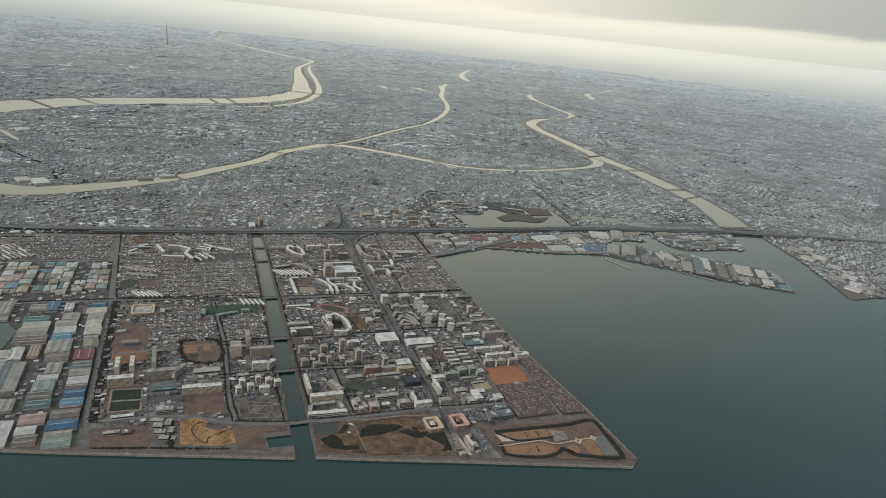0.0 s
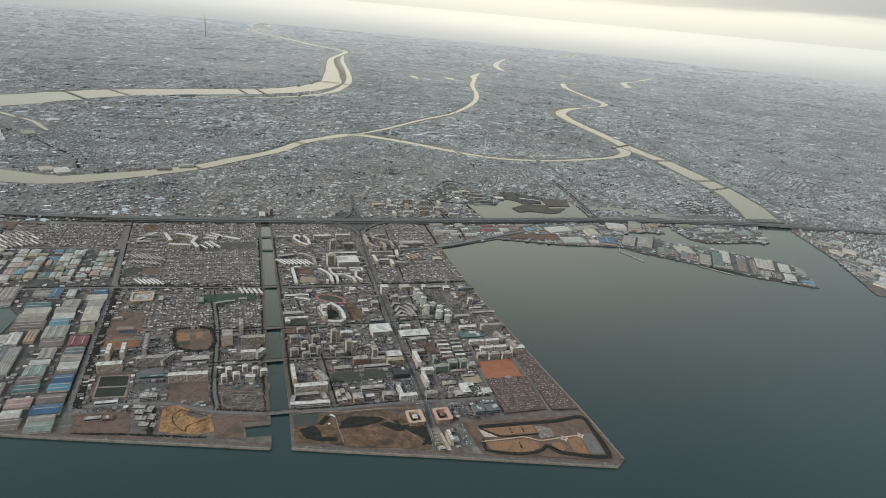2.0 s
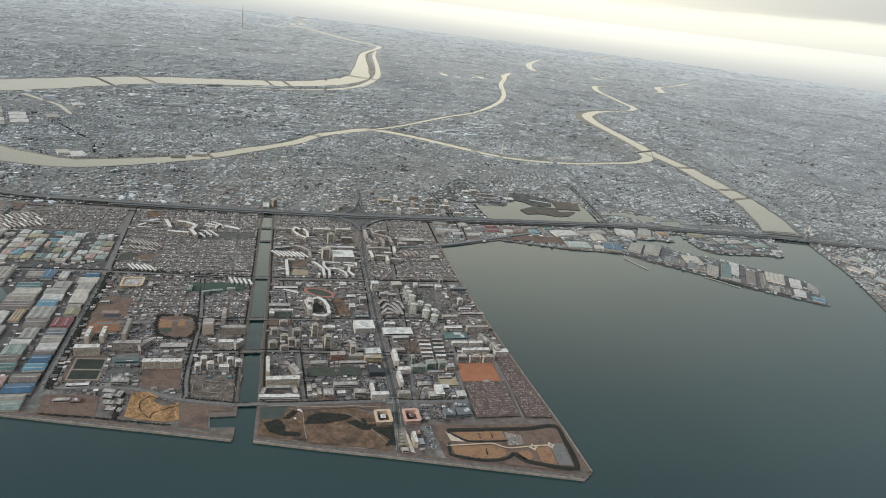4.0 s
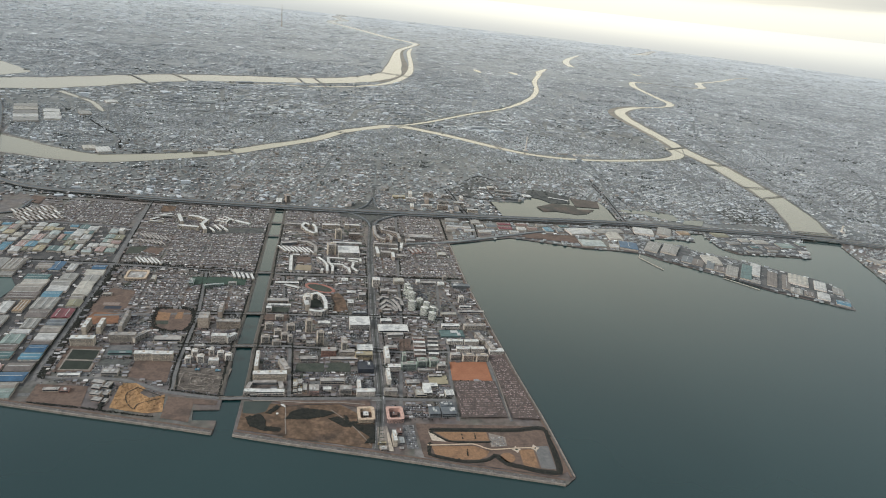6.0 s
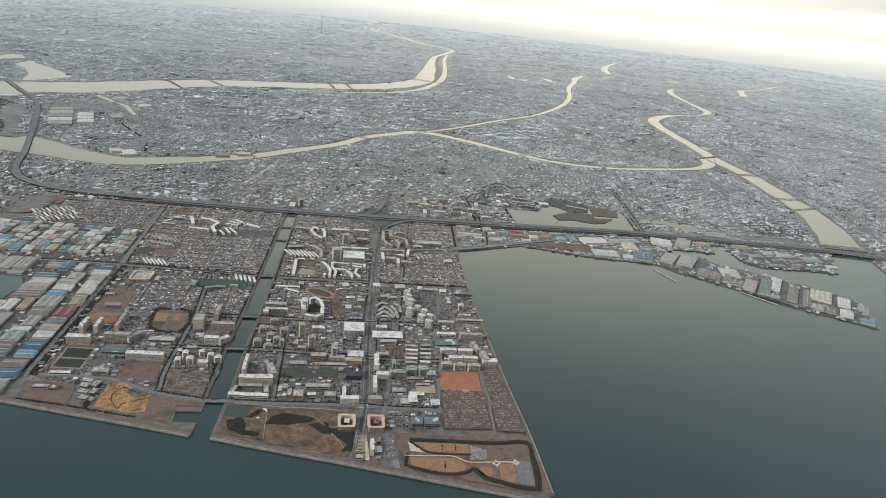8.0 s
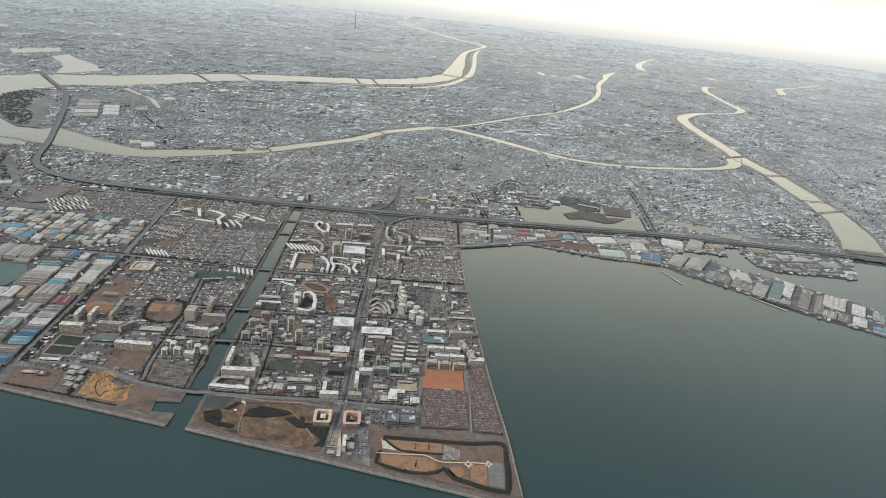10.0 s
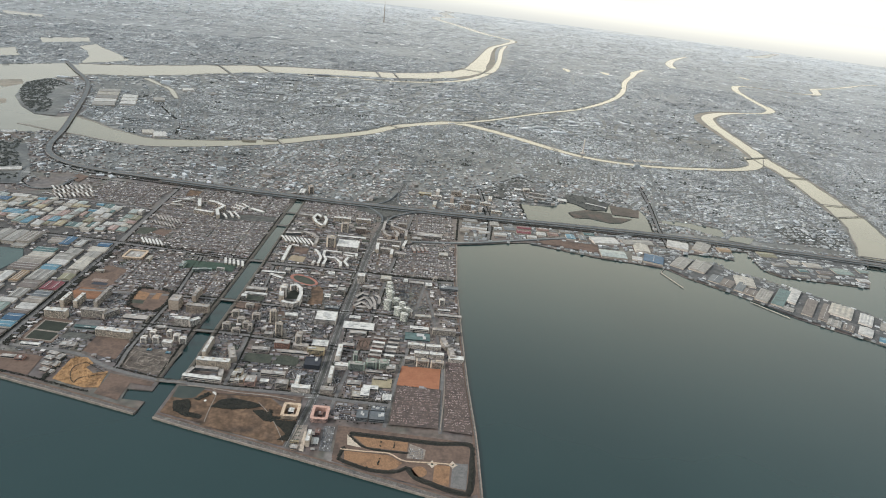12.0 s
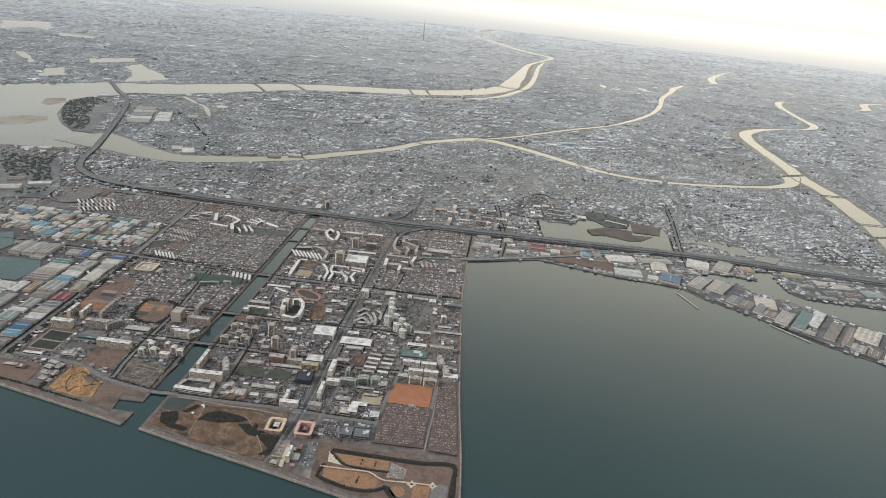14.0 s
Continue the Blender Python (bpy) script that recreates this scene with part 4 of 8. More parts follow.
def warehouse(x, y, w, d, h, rot, tone):
    root = base("warehouse", x, y, rot, w, d, f"industrial warehouse with {WORD[tone]} ribbed metal roof", "warehouse", "warehouses of the steel estate")
    body = "white" if tone in ("white", "cream", "sky") else "grey"
    part("body", one(0, 0, -0.05, w, d, h + 0.05), TONE[body], root)
    r = random.Random(int(x * 13 + y * 7))
    bays = max(1, round(max(w, d) / 3.5)) if r.random() < 0.5 else 1
    along = w >= d
    size, depth = (w, d) if along else (d, w)
    for k in range(bays):
        bm = bmesh.new()
        s0, s1 = -depth / 2 + depth * k / bays - (0.1 if k == 0 else 0), -depth / 2 + depth * (k + 1) / bays + (0.1 if k == bays - 1 else 0)
        mid, up = (s0 + s1) / 2, h + min(0.35, 0.12 * (s1 - s0))
        rows = []
        for e in (-size / 2 - 0.1, size / 2 + 0.1):
            p = [(s0, h), (mid, up), (s1, h), (s1, h - 0.06), (s0, h - 0.06)]
            rows.append([bm.verts.new((e, a, z) if along else (a, e, z)) for a, z in p])
        for i in range(5):
            j = (i + 1) % 5
            bm.faces.new((rows[0][i], rows[0][j], rows[1][j], rows[1][i]))
        bm.faces.new(rows[0][::-1])
        bm.faces.new(rows[1])
        bmesh.ops.recalc_face_normals(bm, faces=bm.faces[:])
        top = part("roof", bm, METAL[tone], root, f"{WORD[tone]} metal roof")
        vent = one(0, mid, up - 0.02, size * 0.8, 0.18, 0.09) if along else one(mid, 0, up - 0.02, 0.18, size * 0.8, 0.09)
        if bays < 4 and w > 2:
            part("ridge_vent", vent, ROOFUNIT, top)
    if w < 4.3 or y > 140:
        return
    door = part("loading_door", one(-w * 0.3, -d / 2 - 0.01, 0, 0.6, 0.04, min(0.5, h * 0.6)), ROOFUNIT, root)
    repeat_part(door, [(w * 0.3 * k, 0, 0) for k in (1, 2)])


# ---- the new town: buildings ----
apartment(-55.2, 51.3, 7.6, 2.2, 2.94, 0, "cream")
apartment(-56.9, 61.5, 1.3, 7.0, 2.99, 0, "cream")
apartment(-52.4, 62.2, 1.3, 7.0, 2.66, 0, "cream")
apartment(-43.1, 53.8, 8.5, 2.0, 2.95, 0, "grey")
apartment(-37.7, 55.1, 6.1, 1.6, 1.97, 55, "grey")
apartment(-45.5, 65.8, 1.2, 12.0, 2.66, 0, "grey")
apartment(-33.5, 41.8, 5.8, 2.0, 2.55, 0, "cream")
apartment(-27.4, 41.4, 6.5, 2.0, 2.55, 0, "cream")
apartment(-17.8, 66.1, 3.6, 5.0, 4.03, 0, "tan")
apartment(-8.7, 63.9, 8.4, 2.0, 3.03, 0, "tan")
apartment(-12.8, 75.3, 1.4, 8.0, 2.74, 0, "tan")
apartment(-10.7, 53.2, 5.1, 1.8, 2.95, 0, "white")
apartment(-6.8, 54.1, 4.3, 1.8, 2.3, 45, "white")
tower(-18.9, 39.2, 2.1, 2.2, 2.21, 0, "white")
tower(-17.4, 43.6, 2.2, 2.2, 2.23, 0, "white")
tower(-15.0, 39.8, 2.5, 2.2, 2.38, 0, "white")
tower(-12.1, 44.7, 1.9, 2.0, 2.24, 0, "white")
tower(-8.8, 42.6, 2.3, 2.0, 2.23, 0, "white")
tower(-6.0, 40.9, 2.5, 2.0, 2.23, 0, "white")
apartment(-10.6, 38.4, 3.2, 1.8, 1.74, 0, "white")
low_building(-16.7, 48.7, 3.6, 1.6, 1.13, 0, "grey")
low_building(-41.8, 44.9, 7.4, 1.5, 0.8, 0, "teal")
low_building(-53.4, 31.3, 6.4, 1.2, 0.78, 0, "white")
low_building(-41.5, 32.6, 5.0, 2.5, 1.1, 0, "grey")
for x_, y_, w_, d_, h_, t_ in ((-43.6, 27.4, 3.6, 1.6, 0.6, "tan"), (-43.2, 24.4, 2.6, 2.2, 0.8, "brown"), (-40.4, 25.4, 1.8, 3.0, 0.7, "grey"), (-42.6, 21.2, 3.2, 1.8, 0.6, "tan"), (-39.6, 21.2, 1.6, 2.6, 0.7, "beige"), (-41.4, 17.8, 2.6, 1.6, 0.6, "brown"), (-38.9, 17.2, 1.2, 1.8, 0.5, "grey")):
    low_building(x_, y_, w_, d_, h_, -14, t_)
low_building(-55.8, 23.4, 4.5, 1.4, 0.76, 0, "tan")
low_building(-51.8, 23.0, 2.6, 2.2, 0.76, 0, "red")
low_building(-57.7, 89.7, 3.1, 1.5, 0.9, 0, "cream")
low_building(-28.4, 54.7, 9.0, 3.0, 0.82, 0, "grey")
apartment(8.5, 28.2, 10.8, 2.0, 2.8, 0, "cream")
apartment(3.7, 37.7, 1.1, 10.0, 2.51, 0, "cream")
apartment(12.9, 34.5, 2.0, 7.0, 2.2, 21, "grey")
tower(6.0, 63.3, 2.9, 2.2, 2.36, 0, "grey")
tower(9.5, 58.3, 2.9, 2.2, 2.33, 0, "grey")
tower(14.1, 62.4, 3.1, 2.2, 2.36, 0, "grey")
tower(12.1, 55.7, 2.7, 2.2, 2.15, 0, "grey")
tower(14.2, 53.2, 1.8, 2.2, 2.63, 0, "grey")
tower(9.5, 51.4, 3.2, 2.0, 1.64, 0, "grey")
tower(5.4, 53.5, 3.1, 2.2, 2.3, 0, "grey")
tower(9.4, 70.7, 3.3, 2.0, 1.72, 0, "grey")
tower(20.8, 61.3, 2.6, 2.2, 5.05, 0, "cream")
tower(25.0, 52.2, 2.7, 2.2, 4.97, 0, "cream")
low_building(19.2, 53.1, 1.4, 2.0, 1.65, 0, "grey")
low_building(21.5, 50.5, 3.1, 2.0, 1.48, 0, "grey")
low_building(26.6, 66.1, 4.7, 2.0, 1.36, 0, "white")
apartment(28.0, 43.9, 5.2, 2.5, 2.43, 0, "red")
apartment(34.5, 44.0, 5.4, 2.0, 1.64, 0, "grey")
tower(33.5, 46.5, 2.3, 4.0, 4.59, 0, "grey")
low_building(40.3, 66.0, 7.9, 7.0, 2.23, 0, "white")
low_building(40.4, 41.7, 6.0, 2.4, 1.96, 0, "yellow")
low_building(41.1, 46.7, 5.7, 4.0, 1.49, 0, "white")
low_building(40.6, 34.0, 5.4, 5.0, 1.6, 0, "navy")
low_building(21.1, 40.5, 6.1, 2.0, 0.96, 0, "grey")
low_building(33.2, 40.4, 9.8, 1.6, 0.81, 0, "grey")
low_building(22.9, 20.5, 3.1, 3.5, 1.84, 0, "pink")
low_building(28.9, 25.9, 8.0, 2.0, 1.25, 0, "grey")
low_building(27.1, 21.4, 2.7, 1.6, 0.93, 0, "white")
low_building(33.1, 20.1, 3.8, 2.5, 2.01, 0, "grey")
apartment(39.5, 18.5, 5.9, 1.8, 1.86, 0, "white")
apartment(37.6, 22.1, 1.1, 6.0, 1.55, 0, "white")
apartment(48.7, 41.7, 1.5, 8.0, 2.29, 0, "white")
apartment(50.6, 34.0, 4.5, 2.0, 1.46, 0, "white")
apartment(47.9, 27.7, 1.1, 7.0, 2.22, 0, "white")
apartment(47.8, 19.1, 4.1, 2.0, 1.57, 0, "grey")
low_building(51.1, 69.0, 4.3, 2.0, 1.05, 0, "white")
low_building(53.6, 57.6, 6.5, 2.0, 1.03, 0, "grey")
low_building(51.0, 48.2, 4.5, 2.0, 1.01, 0, "pink")
tower(55.8, 34.1, 5.8, 2.0, 2.43, 0, "green")
tower(54.7, 40.1, 1.5, 3.0, 2.63, 0, "green")
tower(60.8, 36.5, 3.9, 3.0, 2.46, 0, "green")
tower(65.0, 36.6, 3.5, 3.0, 2.47, 0, "green")
low_building(67.7, 34.9, 3.1, 3.0, 1.64, 0, "grey")
low_building(62.0, 32.6, 5.9, 1.2, 0.65, 0, "grey")
low_building(64.5, 28.9, 4.8, 1.2, 0.65, 0, "grey")
low_building(60.2, 19.6, 2.9, 4.0, 1.1, 0, "white")
low_building(61.7, 22.9, 5.1, 2.0, 0.8, 0, "white")
low_building(57.9, 18.5, 3.6, 3.0, 0.78, 0, "cream")
low_building(56.0, 24.9, 4.7, 2.2, 0.8, 0, "beige")
low_building(67.5, 17.9, 2.9, 3.0, 0.95, 0, "white")
tower(78.6, 39.9, 4.6, 2.0, 2.36, 0, "cream")
tower(83.8, 39.6, 4.7, 2.0, 2.38, 0, "cream")
low_building(74.0, 40.9, 3.5, 2.0, 2.02, 0, "grey")
apartment(76.0, 51.8, 6.2, 1.6, 1.55, 0, "white")
apartment(82.5, 51.6, 5.5, 1.6, 1.57, 0, "white")
apartment(78.1, 46.2, 5.2, 1.6, 1.54, 0, "white")
apartment(83.7, 46.2, 5.2, 1.6, 1.55, 0, "white")
low_building(60.6, 7.5, 3.5, 4.0, 1.39, 0, "slate")
low_building(65.2, 7.5, 4.8, 4.0, 1.24, 0, "slate")
low_building(65.2, 11.2, 4.2, 2.0, 1.1, 0, "slate")
apartment(46.4, -5.6, 1.0, 4.8, 2.3, 0, "cream")
low_building(42.6, -7.0, 2.4, 0.5, 0.9, 0, "yellow")
low_building(48.4, -1.2, 1.5, 2.4, 0.6, 0, "red")
low_building(48.6, -5.6, 1.4, 2.6, 0.5, 0, "white")
low_building(42.9, -9.0, 1.9, 1.5, 0.6, 0, "beige")
apartment(49.8, 103.1, 3.1, 3.0, 3.73, 0, "white")
low_building(60.6, 107.2, 4.6, 4.0, 1.51, 0, "cream")
low_building(52.8, 95.9, 3.3, 2.0, 1.65, 0, "grey")
low_building(56.5, 95.2, 3.9, 2.0, 1.65, 0, "grey")
for x_, y_, r_, h_ in ((62.9, 95.6, 1.25, 4.8), (63.4, 91.6, 1.25, 4.8), (64.0, 87.6, 1.25, 4.6), (63.2, 80.0, 1.4, 4.2), (66.6, 82.2, 1.3, 4.2), (69.2, 79.6, 1.3, 3.9), (71.3, 76.4, 1.2, 3.4), (67.6, 75.4, 1.35, 3.7), (70.4, 71.8, 1.3, 3.2)):
    round_tower(x_, y_, r_, h_, "mint")
low_building(53.6, 78.6, 6.8, 1.5, 0.88, 0, "grey")
tower(85.8, 88.2, 2.5, 2.0, 2.75, 0, "white")
low_building(86.7, 82.5, 5.2, 1.2, 0.73, 0, "white")
low_building(88.3, 78.0, 11.2, 1.6, 0.72, 0, "grey")
apartment(86.5, 63.2, 9.1, 1.8, 2.24, 0, "grey")
apartment(86.8, 54.4, 6.6, 1.8, 1.86, -75, "grey")
apartment(89.1, 47.6, 6.1, 1.8, 2.01, -81, "grey")
apartment(90.8, 45.0, 5.4, 2.5, 1.32, 0, "white")
low_building(76.8, 64.8, 7.3, 2.0, 1.21, 0, "white")
low_building(78.0, 75.5, 6.6, 2.0, 0.89, 0, "cream")
low_building(76.3, 59.1, 9.6, 5.0, 0.5, 0, "teal")
low_building(8.1, 86.1, 8.5, 2.5, 1.07, 0, "tan")
low_building(5.0, 78.2, 2.0, 2.0, 1.58, 0, "white")
low_building(8.8, 81.8, 9.2, 1.5, 0.89, 0, "white")
low_building(11.0, 103.9, 10.3, 1.4, 0.75, 0, "white")
low_building(13.1, 100.2, 6.8, 1.4, 0.74, -27, "white")
low_building(16.6, 106.8, 2.2, 3.0, 1.31, 0, "grey")
low_building(36.1, 106.9, 2.8, 3.0, 1.31, 0, "white")
low_building(29.0, 106.6, 4.0, 2.0, 0.57, 0, "grey")
low_building(38.5, 95.3, 3.8, 2.0, 0.73, 0, "white")
low_building(37.7, 84.5, 2.4, 3.0, 1.43, 0, "white")
low_building(42.9, 90.5, 2.9, 3.0, 2.17, 0, "grey")
low_building(40.9, 76.5, 5.9, 2.0, 0.53, 0, "slate")
tower(82.7, 111.5, 2.1, 2.0, 1.74, 0, "grey")
low_building(69.5, 106.2, 1.8, 3.0, 1.51, 0, "white")
low_building(74.4, 106.3, 6.8, 2.0, 0.95, 0, "grey")
low_building(80.0, 105.0, 2.9, 3.0, 1.14, 0, "white")
low_building(89.0, 103.5, 8.3, 3.0, 1.14, 0, "slate")
low_building(86.8, 142.0, 4.3, 4.0, 1.04, 0, "cream")
low_building(-43.8, 105.0, 1.6, 4.0, 1.52, 0, "cream")
tower(30.9, 140.6, 4.6, 4.0, 5.06, 0, "cream")
low_building(39.3, 140.4, 10.4, 9.0, 2.44, 0, "white")
tower(34.9, 161.6, 3.7, 3.0, 5.06, 0, "cream")
apartment(43.2, 162.1, 5.4, 2.5, 3.01, 0, "brown")
apartment(31.4, 177.4, 9.2, 2.0, 2.01, 0, "cream")
apartment(42.9, 178.2, 7.9, 2.0, 2.01, 0, "cream")
low_building(39.4, 154.2, 14.4, 2.0, 0.63, 0, "white")
low_building(79.4, 165.6, 13.4, 5.0, 1.5, 0, "grey")
low_building(72.8, 159.1, 4.9, 3.0, 1.49, 0, "grey")
low_building(-57.5, 175.2, 6.6, 2.0, 1.17, 0, "cream")
low_building(1.8, 218.5, 3.2, 8.0, 1.47, 0, "white")
apartment(-69.9, 159.7, 2.1, 4.0, 1.84, 0, "white")
warehouse(-69.6, 25.4, 7.0, 3.2, 0.8, 0, "tan")
warehouse(-69.4, 21.3, 7.1, 4.7, 0.8, 0, "green")
warehouse(-69.3, 30.2, 8.0, 5.1, 0.8, 0, "blue")
warehouse(-69.2, 35.9, 7.7, 4.7, 0.8, 0, "brown")
warehouse(-68.3, 42.5, 6.2, 4.1, 0.8, 0, "sky")
warehouse(-68.2, 47.4, 5.7, 4.6, 0.8, 0, "blue")
warehouse(-68.2, 55.6, 6.0, 4.5, 0.8, 0, "white")
warehouse(-68.2, 51.6, 6.1, 2.9, 0.8, 0, "brown")
warehouse(-68.3, 60.8, 6.3, 4.7, 0.8, 0, "tan")
warehouse(-68.3, 65.7, 6.1, 4.6, 0.8, 0, "slate")
warehouse(-68.4, 72.8, 6.2, 7.0, 0.8, 0, "crimson")
warehouse(-67.2, 81.4, 4.8, 5.2, 0.8, 0, "olive")
warehouse(-67.7, 86.0, 4.7, 3.5, 0.8, 0, "tan")
warehouse(-67.7, 91.7, 5.6, 6.5, 0.8, 0, "cream")
warehouse(-68.0, 98.1, 5.3, 5.8, 0.8, 0, "cream")
warehouse(-67.9, 104.2, 5.6, 6.1, 0.8, 0, "grey")
warehouse(-68.2, 110.2, 7.2, 5.2, 0.8, 0, "cream")
warehouse(-67.9, 115.6, 5.2, 4.3, 0.8, 0, "blue")
warehouse(-78.3, 29.0, 5.1, 4.1, 0.8, 0, "white")
warehouse(-77.7, 24.2, 5.7, 4.5, 0.8, 0, "brown")
warehouse(-77.6, 34.8, 6.8, 5.3, 0.8, 0, "pink")
warehouse(-77.7, 43.2, 7.0, 4.3, 0.8, 0, "teal")
warehouse(-78.0, 48.2, 6.7, 4.6, 0.8, 0, "brown")
warehouse(-77.8, 53.6, 6.1, 6.2, 0.8, 0, "green")
warehouse(-77.4, 59.1, 5.9, 3.1, 0.8, 0, "white")
warehouse(-76.5, 65.0, 4.6, 7.2, 0.8, 0, "grey")
warehouse(-77.3, 80.9, 7.6, 9.5, 0.8, 0, "grey")
warehouse(-76.7, 72.8, 7.1, 6.4, 0.8, 0, "brown")
warehouse(-77.5, 88.7, 6.3, 5.0, 0.8, 0, "sky")
warehouse(-77.1, 94.1, 7.0, 4.6, 0.8, 0, "white")
warehouse(-77.5, 99.5, 7.1, 5.8, 0.8, 0, "grey")
warehouse(-76.7, 105.5, 5.8, 6.0, 0.8, 0, "grey")
warehouse(-78.5, 115.4, 3.0, 6.5, 0.8, 0, "white")
warehouse(-86.0, 43.8, 3.8, 6.7, 0.8, 0, "tan")
warehouse(-89.8, 77.4, 4.0, 9.0, 0.8, 0, "white")
warehouse(-84.5, 78.7, 3.2, 9.2, 0.8, 0, "ochre")
warehouse(-87.5, 87.8, 10.6, 6.2, 0.8, 0, "brown")
warehouse(-87.8, 94.3, 9.6, 6.4, 0.8, 0, "tan")
warehouse(-87.4, 100.0, 8.9, 4.8, 0.8, 0, "cream")
warehouse(-88.2, 105.0, 8.7, 4.9, 0.8, 0, "teal")
warehouse(-84.5, 116.2, 4.4, 8.8, 0.8, 0, "blue")
warehouse(-89.3, 116.2, 6.0, 5.2, 0.8, 0, "tan")
warehouse(-101.0, 114.5, 5.7, 17.7, 0.8, 0, "grey")
warehouse(-87.5, 61.4, 4.0, 18.7, 0.8, 0, "grey")
warehouse(-85.4, 28.5, 6.2, 12.7, 0.8, 0, "white")
warehouse(-93.7, 62.5, 9.5, 18.6, 0.8, 0, "slate")


# ---- ring-shaped blocks ----
def ring_building(x, y, rx, ry, width, h, tone, gap=0.0):
    root = base("courtyard_building", x, y, 0, 2 * rx, 2 * ry, f"{WORD[tone]} rounded courtyard building with flat ring roof", "building")
    n = 28

    def ring(o, i, z0, z1):
        bm = bmesh.new()
        loops = []
        for rr, z in ((o, z0), (o, z1), (i, z1), (i, z0)):
            loops.append([bm.verts.new((math.copysign(abs(math.cos(a)) ** 0.24, math.cos(a)) * (rx - rr), math.copysign(abs(math.sin(a)) ** 0.24, math.sin(a)) * (ry - rr), z)) for a in (2 * math.pi * (k + 0.5) / n for k in range(n))])
        for a, b in zip(loops, loops[1:] + loops[:1]):
            for k in range(n):
                q = (k + 1) % n
                bm.faces.new((a[k], a[q], b[q], b[k]))
        bmesh.ops.recalc_face_normals(bm, faces=bm.faces[:])
        return bm
    part("body", ring(0, width, -0.05, h), TONE[tone], root)
    part("roof", ring(-0.08, width + 0.05, h, h + 0.12), TONE["beige" if tone == "yellow" else tone], root, "pale ring roof")
    for k in range(max(1, int(h / 0.35))):
        part("window_band", ring(-0.03, 0.05, 0.14 + 0.35 * k, 0.30 + 0.35 * k), GLASS, root)


ring_building(38.8, 6.7, 2.65, 3.3, 0.8, 1.4, "beige")
ring_building(47.8, 6.5, 2.65, 3.3, 0.8, 1.4, "pink")
ring_building(-51.2, 108.6, 4.3, 4.4, 0.7, 1.0, "beige")
low_building(38.8, 7.4, 1.6, 2.0, 0.8, 0, "white")
low_building(47.8, 7.2, 1.5, 1.8, 0.7, 0, "red")
low_building(-51.2, 108.6, 6.6, 6.4, 0.7, 0, "tan")

def wings(pts, width, h, tone):
    """One apartment house whose wings follow a bent line: each wing with its roof and its window bands."""
    p = np.array(pts, float)
    mid_ = p.mean(0)
    root = tagged(new("apartment_house"), f"{WORD[tone]} {'bent' if len(pts) > 2 else 'long'} apartment house with flat roof and window bands", "apartment block", "apartment houses in rows")
    root.location = (*mid_, 0)
    for k, (a, b) in enumerate(zip(p, p[1:])):
        L = float(np.hypot(*(b - a))) + (width * 0.45 if len(pts) > 2 else 0)
        rot = math.atan2(b[1] - a[1], b[0] - a[0])
        if math.cos(rot) < 0:
            rot += math.pi
        c = (a + b) / 2
        footprints.append((c[0], c[1], L, width, rot))
        top = h + 0.015 * k
        wing = part("wing", one(0, 0, -0.05, L, width, top + 0.05), TONE[tone], root)
        wing.location, wing.rotation_euler = (*(c - mid_), 0), (0, 0, rot)
        part("roof", flat_roof(L + 0.06, width + 0.06, top), WHITEROOF if tone in ("white", "cream", "mint") else FLATROOF, wing)
        n = max(1, int(h / 0.4))
        up = h / n
        band = part("window_band", one(0, -width / 2 - 0.01, up * 0.38, L * 0.94, 0.03, up * 0.5), GLASS, wing)
        repeat_part(band, [(0, 0, up * q) for q in range(1, n)])


wings([(-48.4, 184.8), (-44.8, 173.4)], 1.7, 2.2, "cream")
wings([(-45.5, 168.0), (-35.4, 166.2)], 1.7, 2.2, "cream")
wings([(-42.5, 183.0), (-37.9, 181.9), (-32.7, 177.2)], 1.7, 2.2, "cream")
wings([(-33.1, 176.2), (-34.6, 170.6), (-31.8, 163.3)], 1.7, 2.2, "cream")
wings([(-30.6, 168.8), (-27.4, 163.3)], 1.0, 1.2, "white")
wings([(-28.7, 172.6), (-24.6, 165.4)], 1.0, 1.2, "white")
wings([(-26.2, 173.0), (-21.2, 165.1)], 1.0, 1.2, "white")
wings([(-29.4, 179.7), (-24.4, 177.8)], 1.0, 1.2, "white")
wings([(-28.6, 183.5), (-22.4, 179.9)], 1.0, 1.2, "white")
wings([(-25.9, 186.8), (-20.2, 181.2)], 1.0, 1.2, "white")
wings([(-23.4, 177.0), (-21.7, 182.8)], 1.0, 1.2, "white")
wings([(-19.1, 181.3), (-11.4, 177.0)], 2.0, 0.9, "mint")
wings([(-58.3, 185.0), (-52.6, 188.9)], 1.6, 0.9, "white")
wings([(-60.8, 179.0), (-57.7, 182.3)], 1.6, 0.9, "cream")
wings([(24.5, 132.1), (26.8, 128.2), (28.6, 122.9), (28.5, 116.3)], 1.15, 1.3, "white")
wings([(29.1, 131.9), (29.3, 126.4), (31.2, 121.8), (30.8, 115.9)], 1.15, 1.3, "white")
wings([(29.4, 132.0), (37.2, 131.4)], 1.15, 1.3, "white")
wings([(30.9, 124.5), (36.2, 123.7)], 1.15, 1.3, "white")
wings([(36.2, 122.4), (38.3, 119.9), (38.8, 115.4)], 1.15, 1.3, "white")
wings([(41.0, 126.3), (40.1, 120.8), (42.2, 116.4)], 1.15, 1.3, "white")
wings([(38.6, 131.6), (44.3, 130.8)], 1.15, 1.3, "white")
wings([(38.6, 128.8), (43.4, 127.9)], 1.15, 1.3, "white")
wings([(44.5, 131.6), (44.5, 128.1)], 1.15, 1.3, "white")
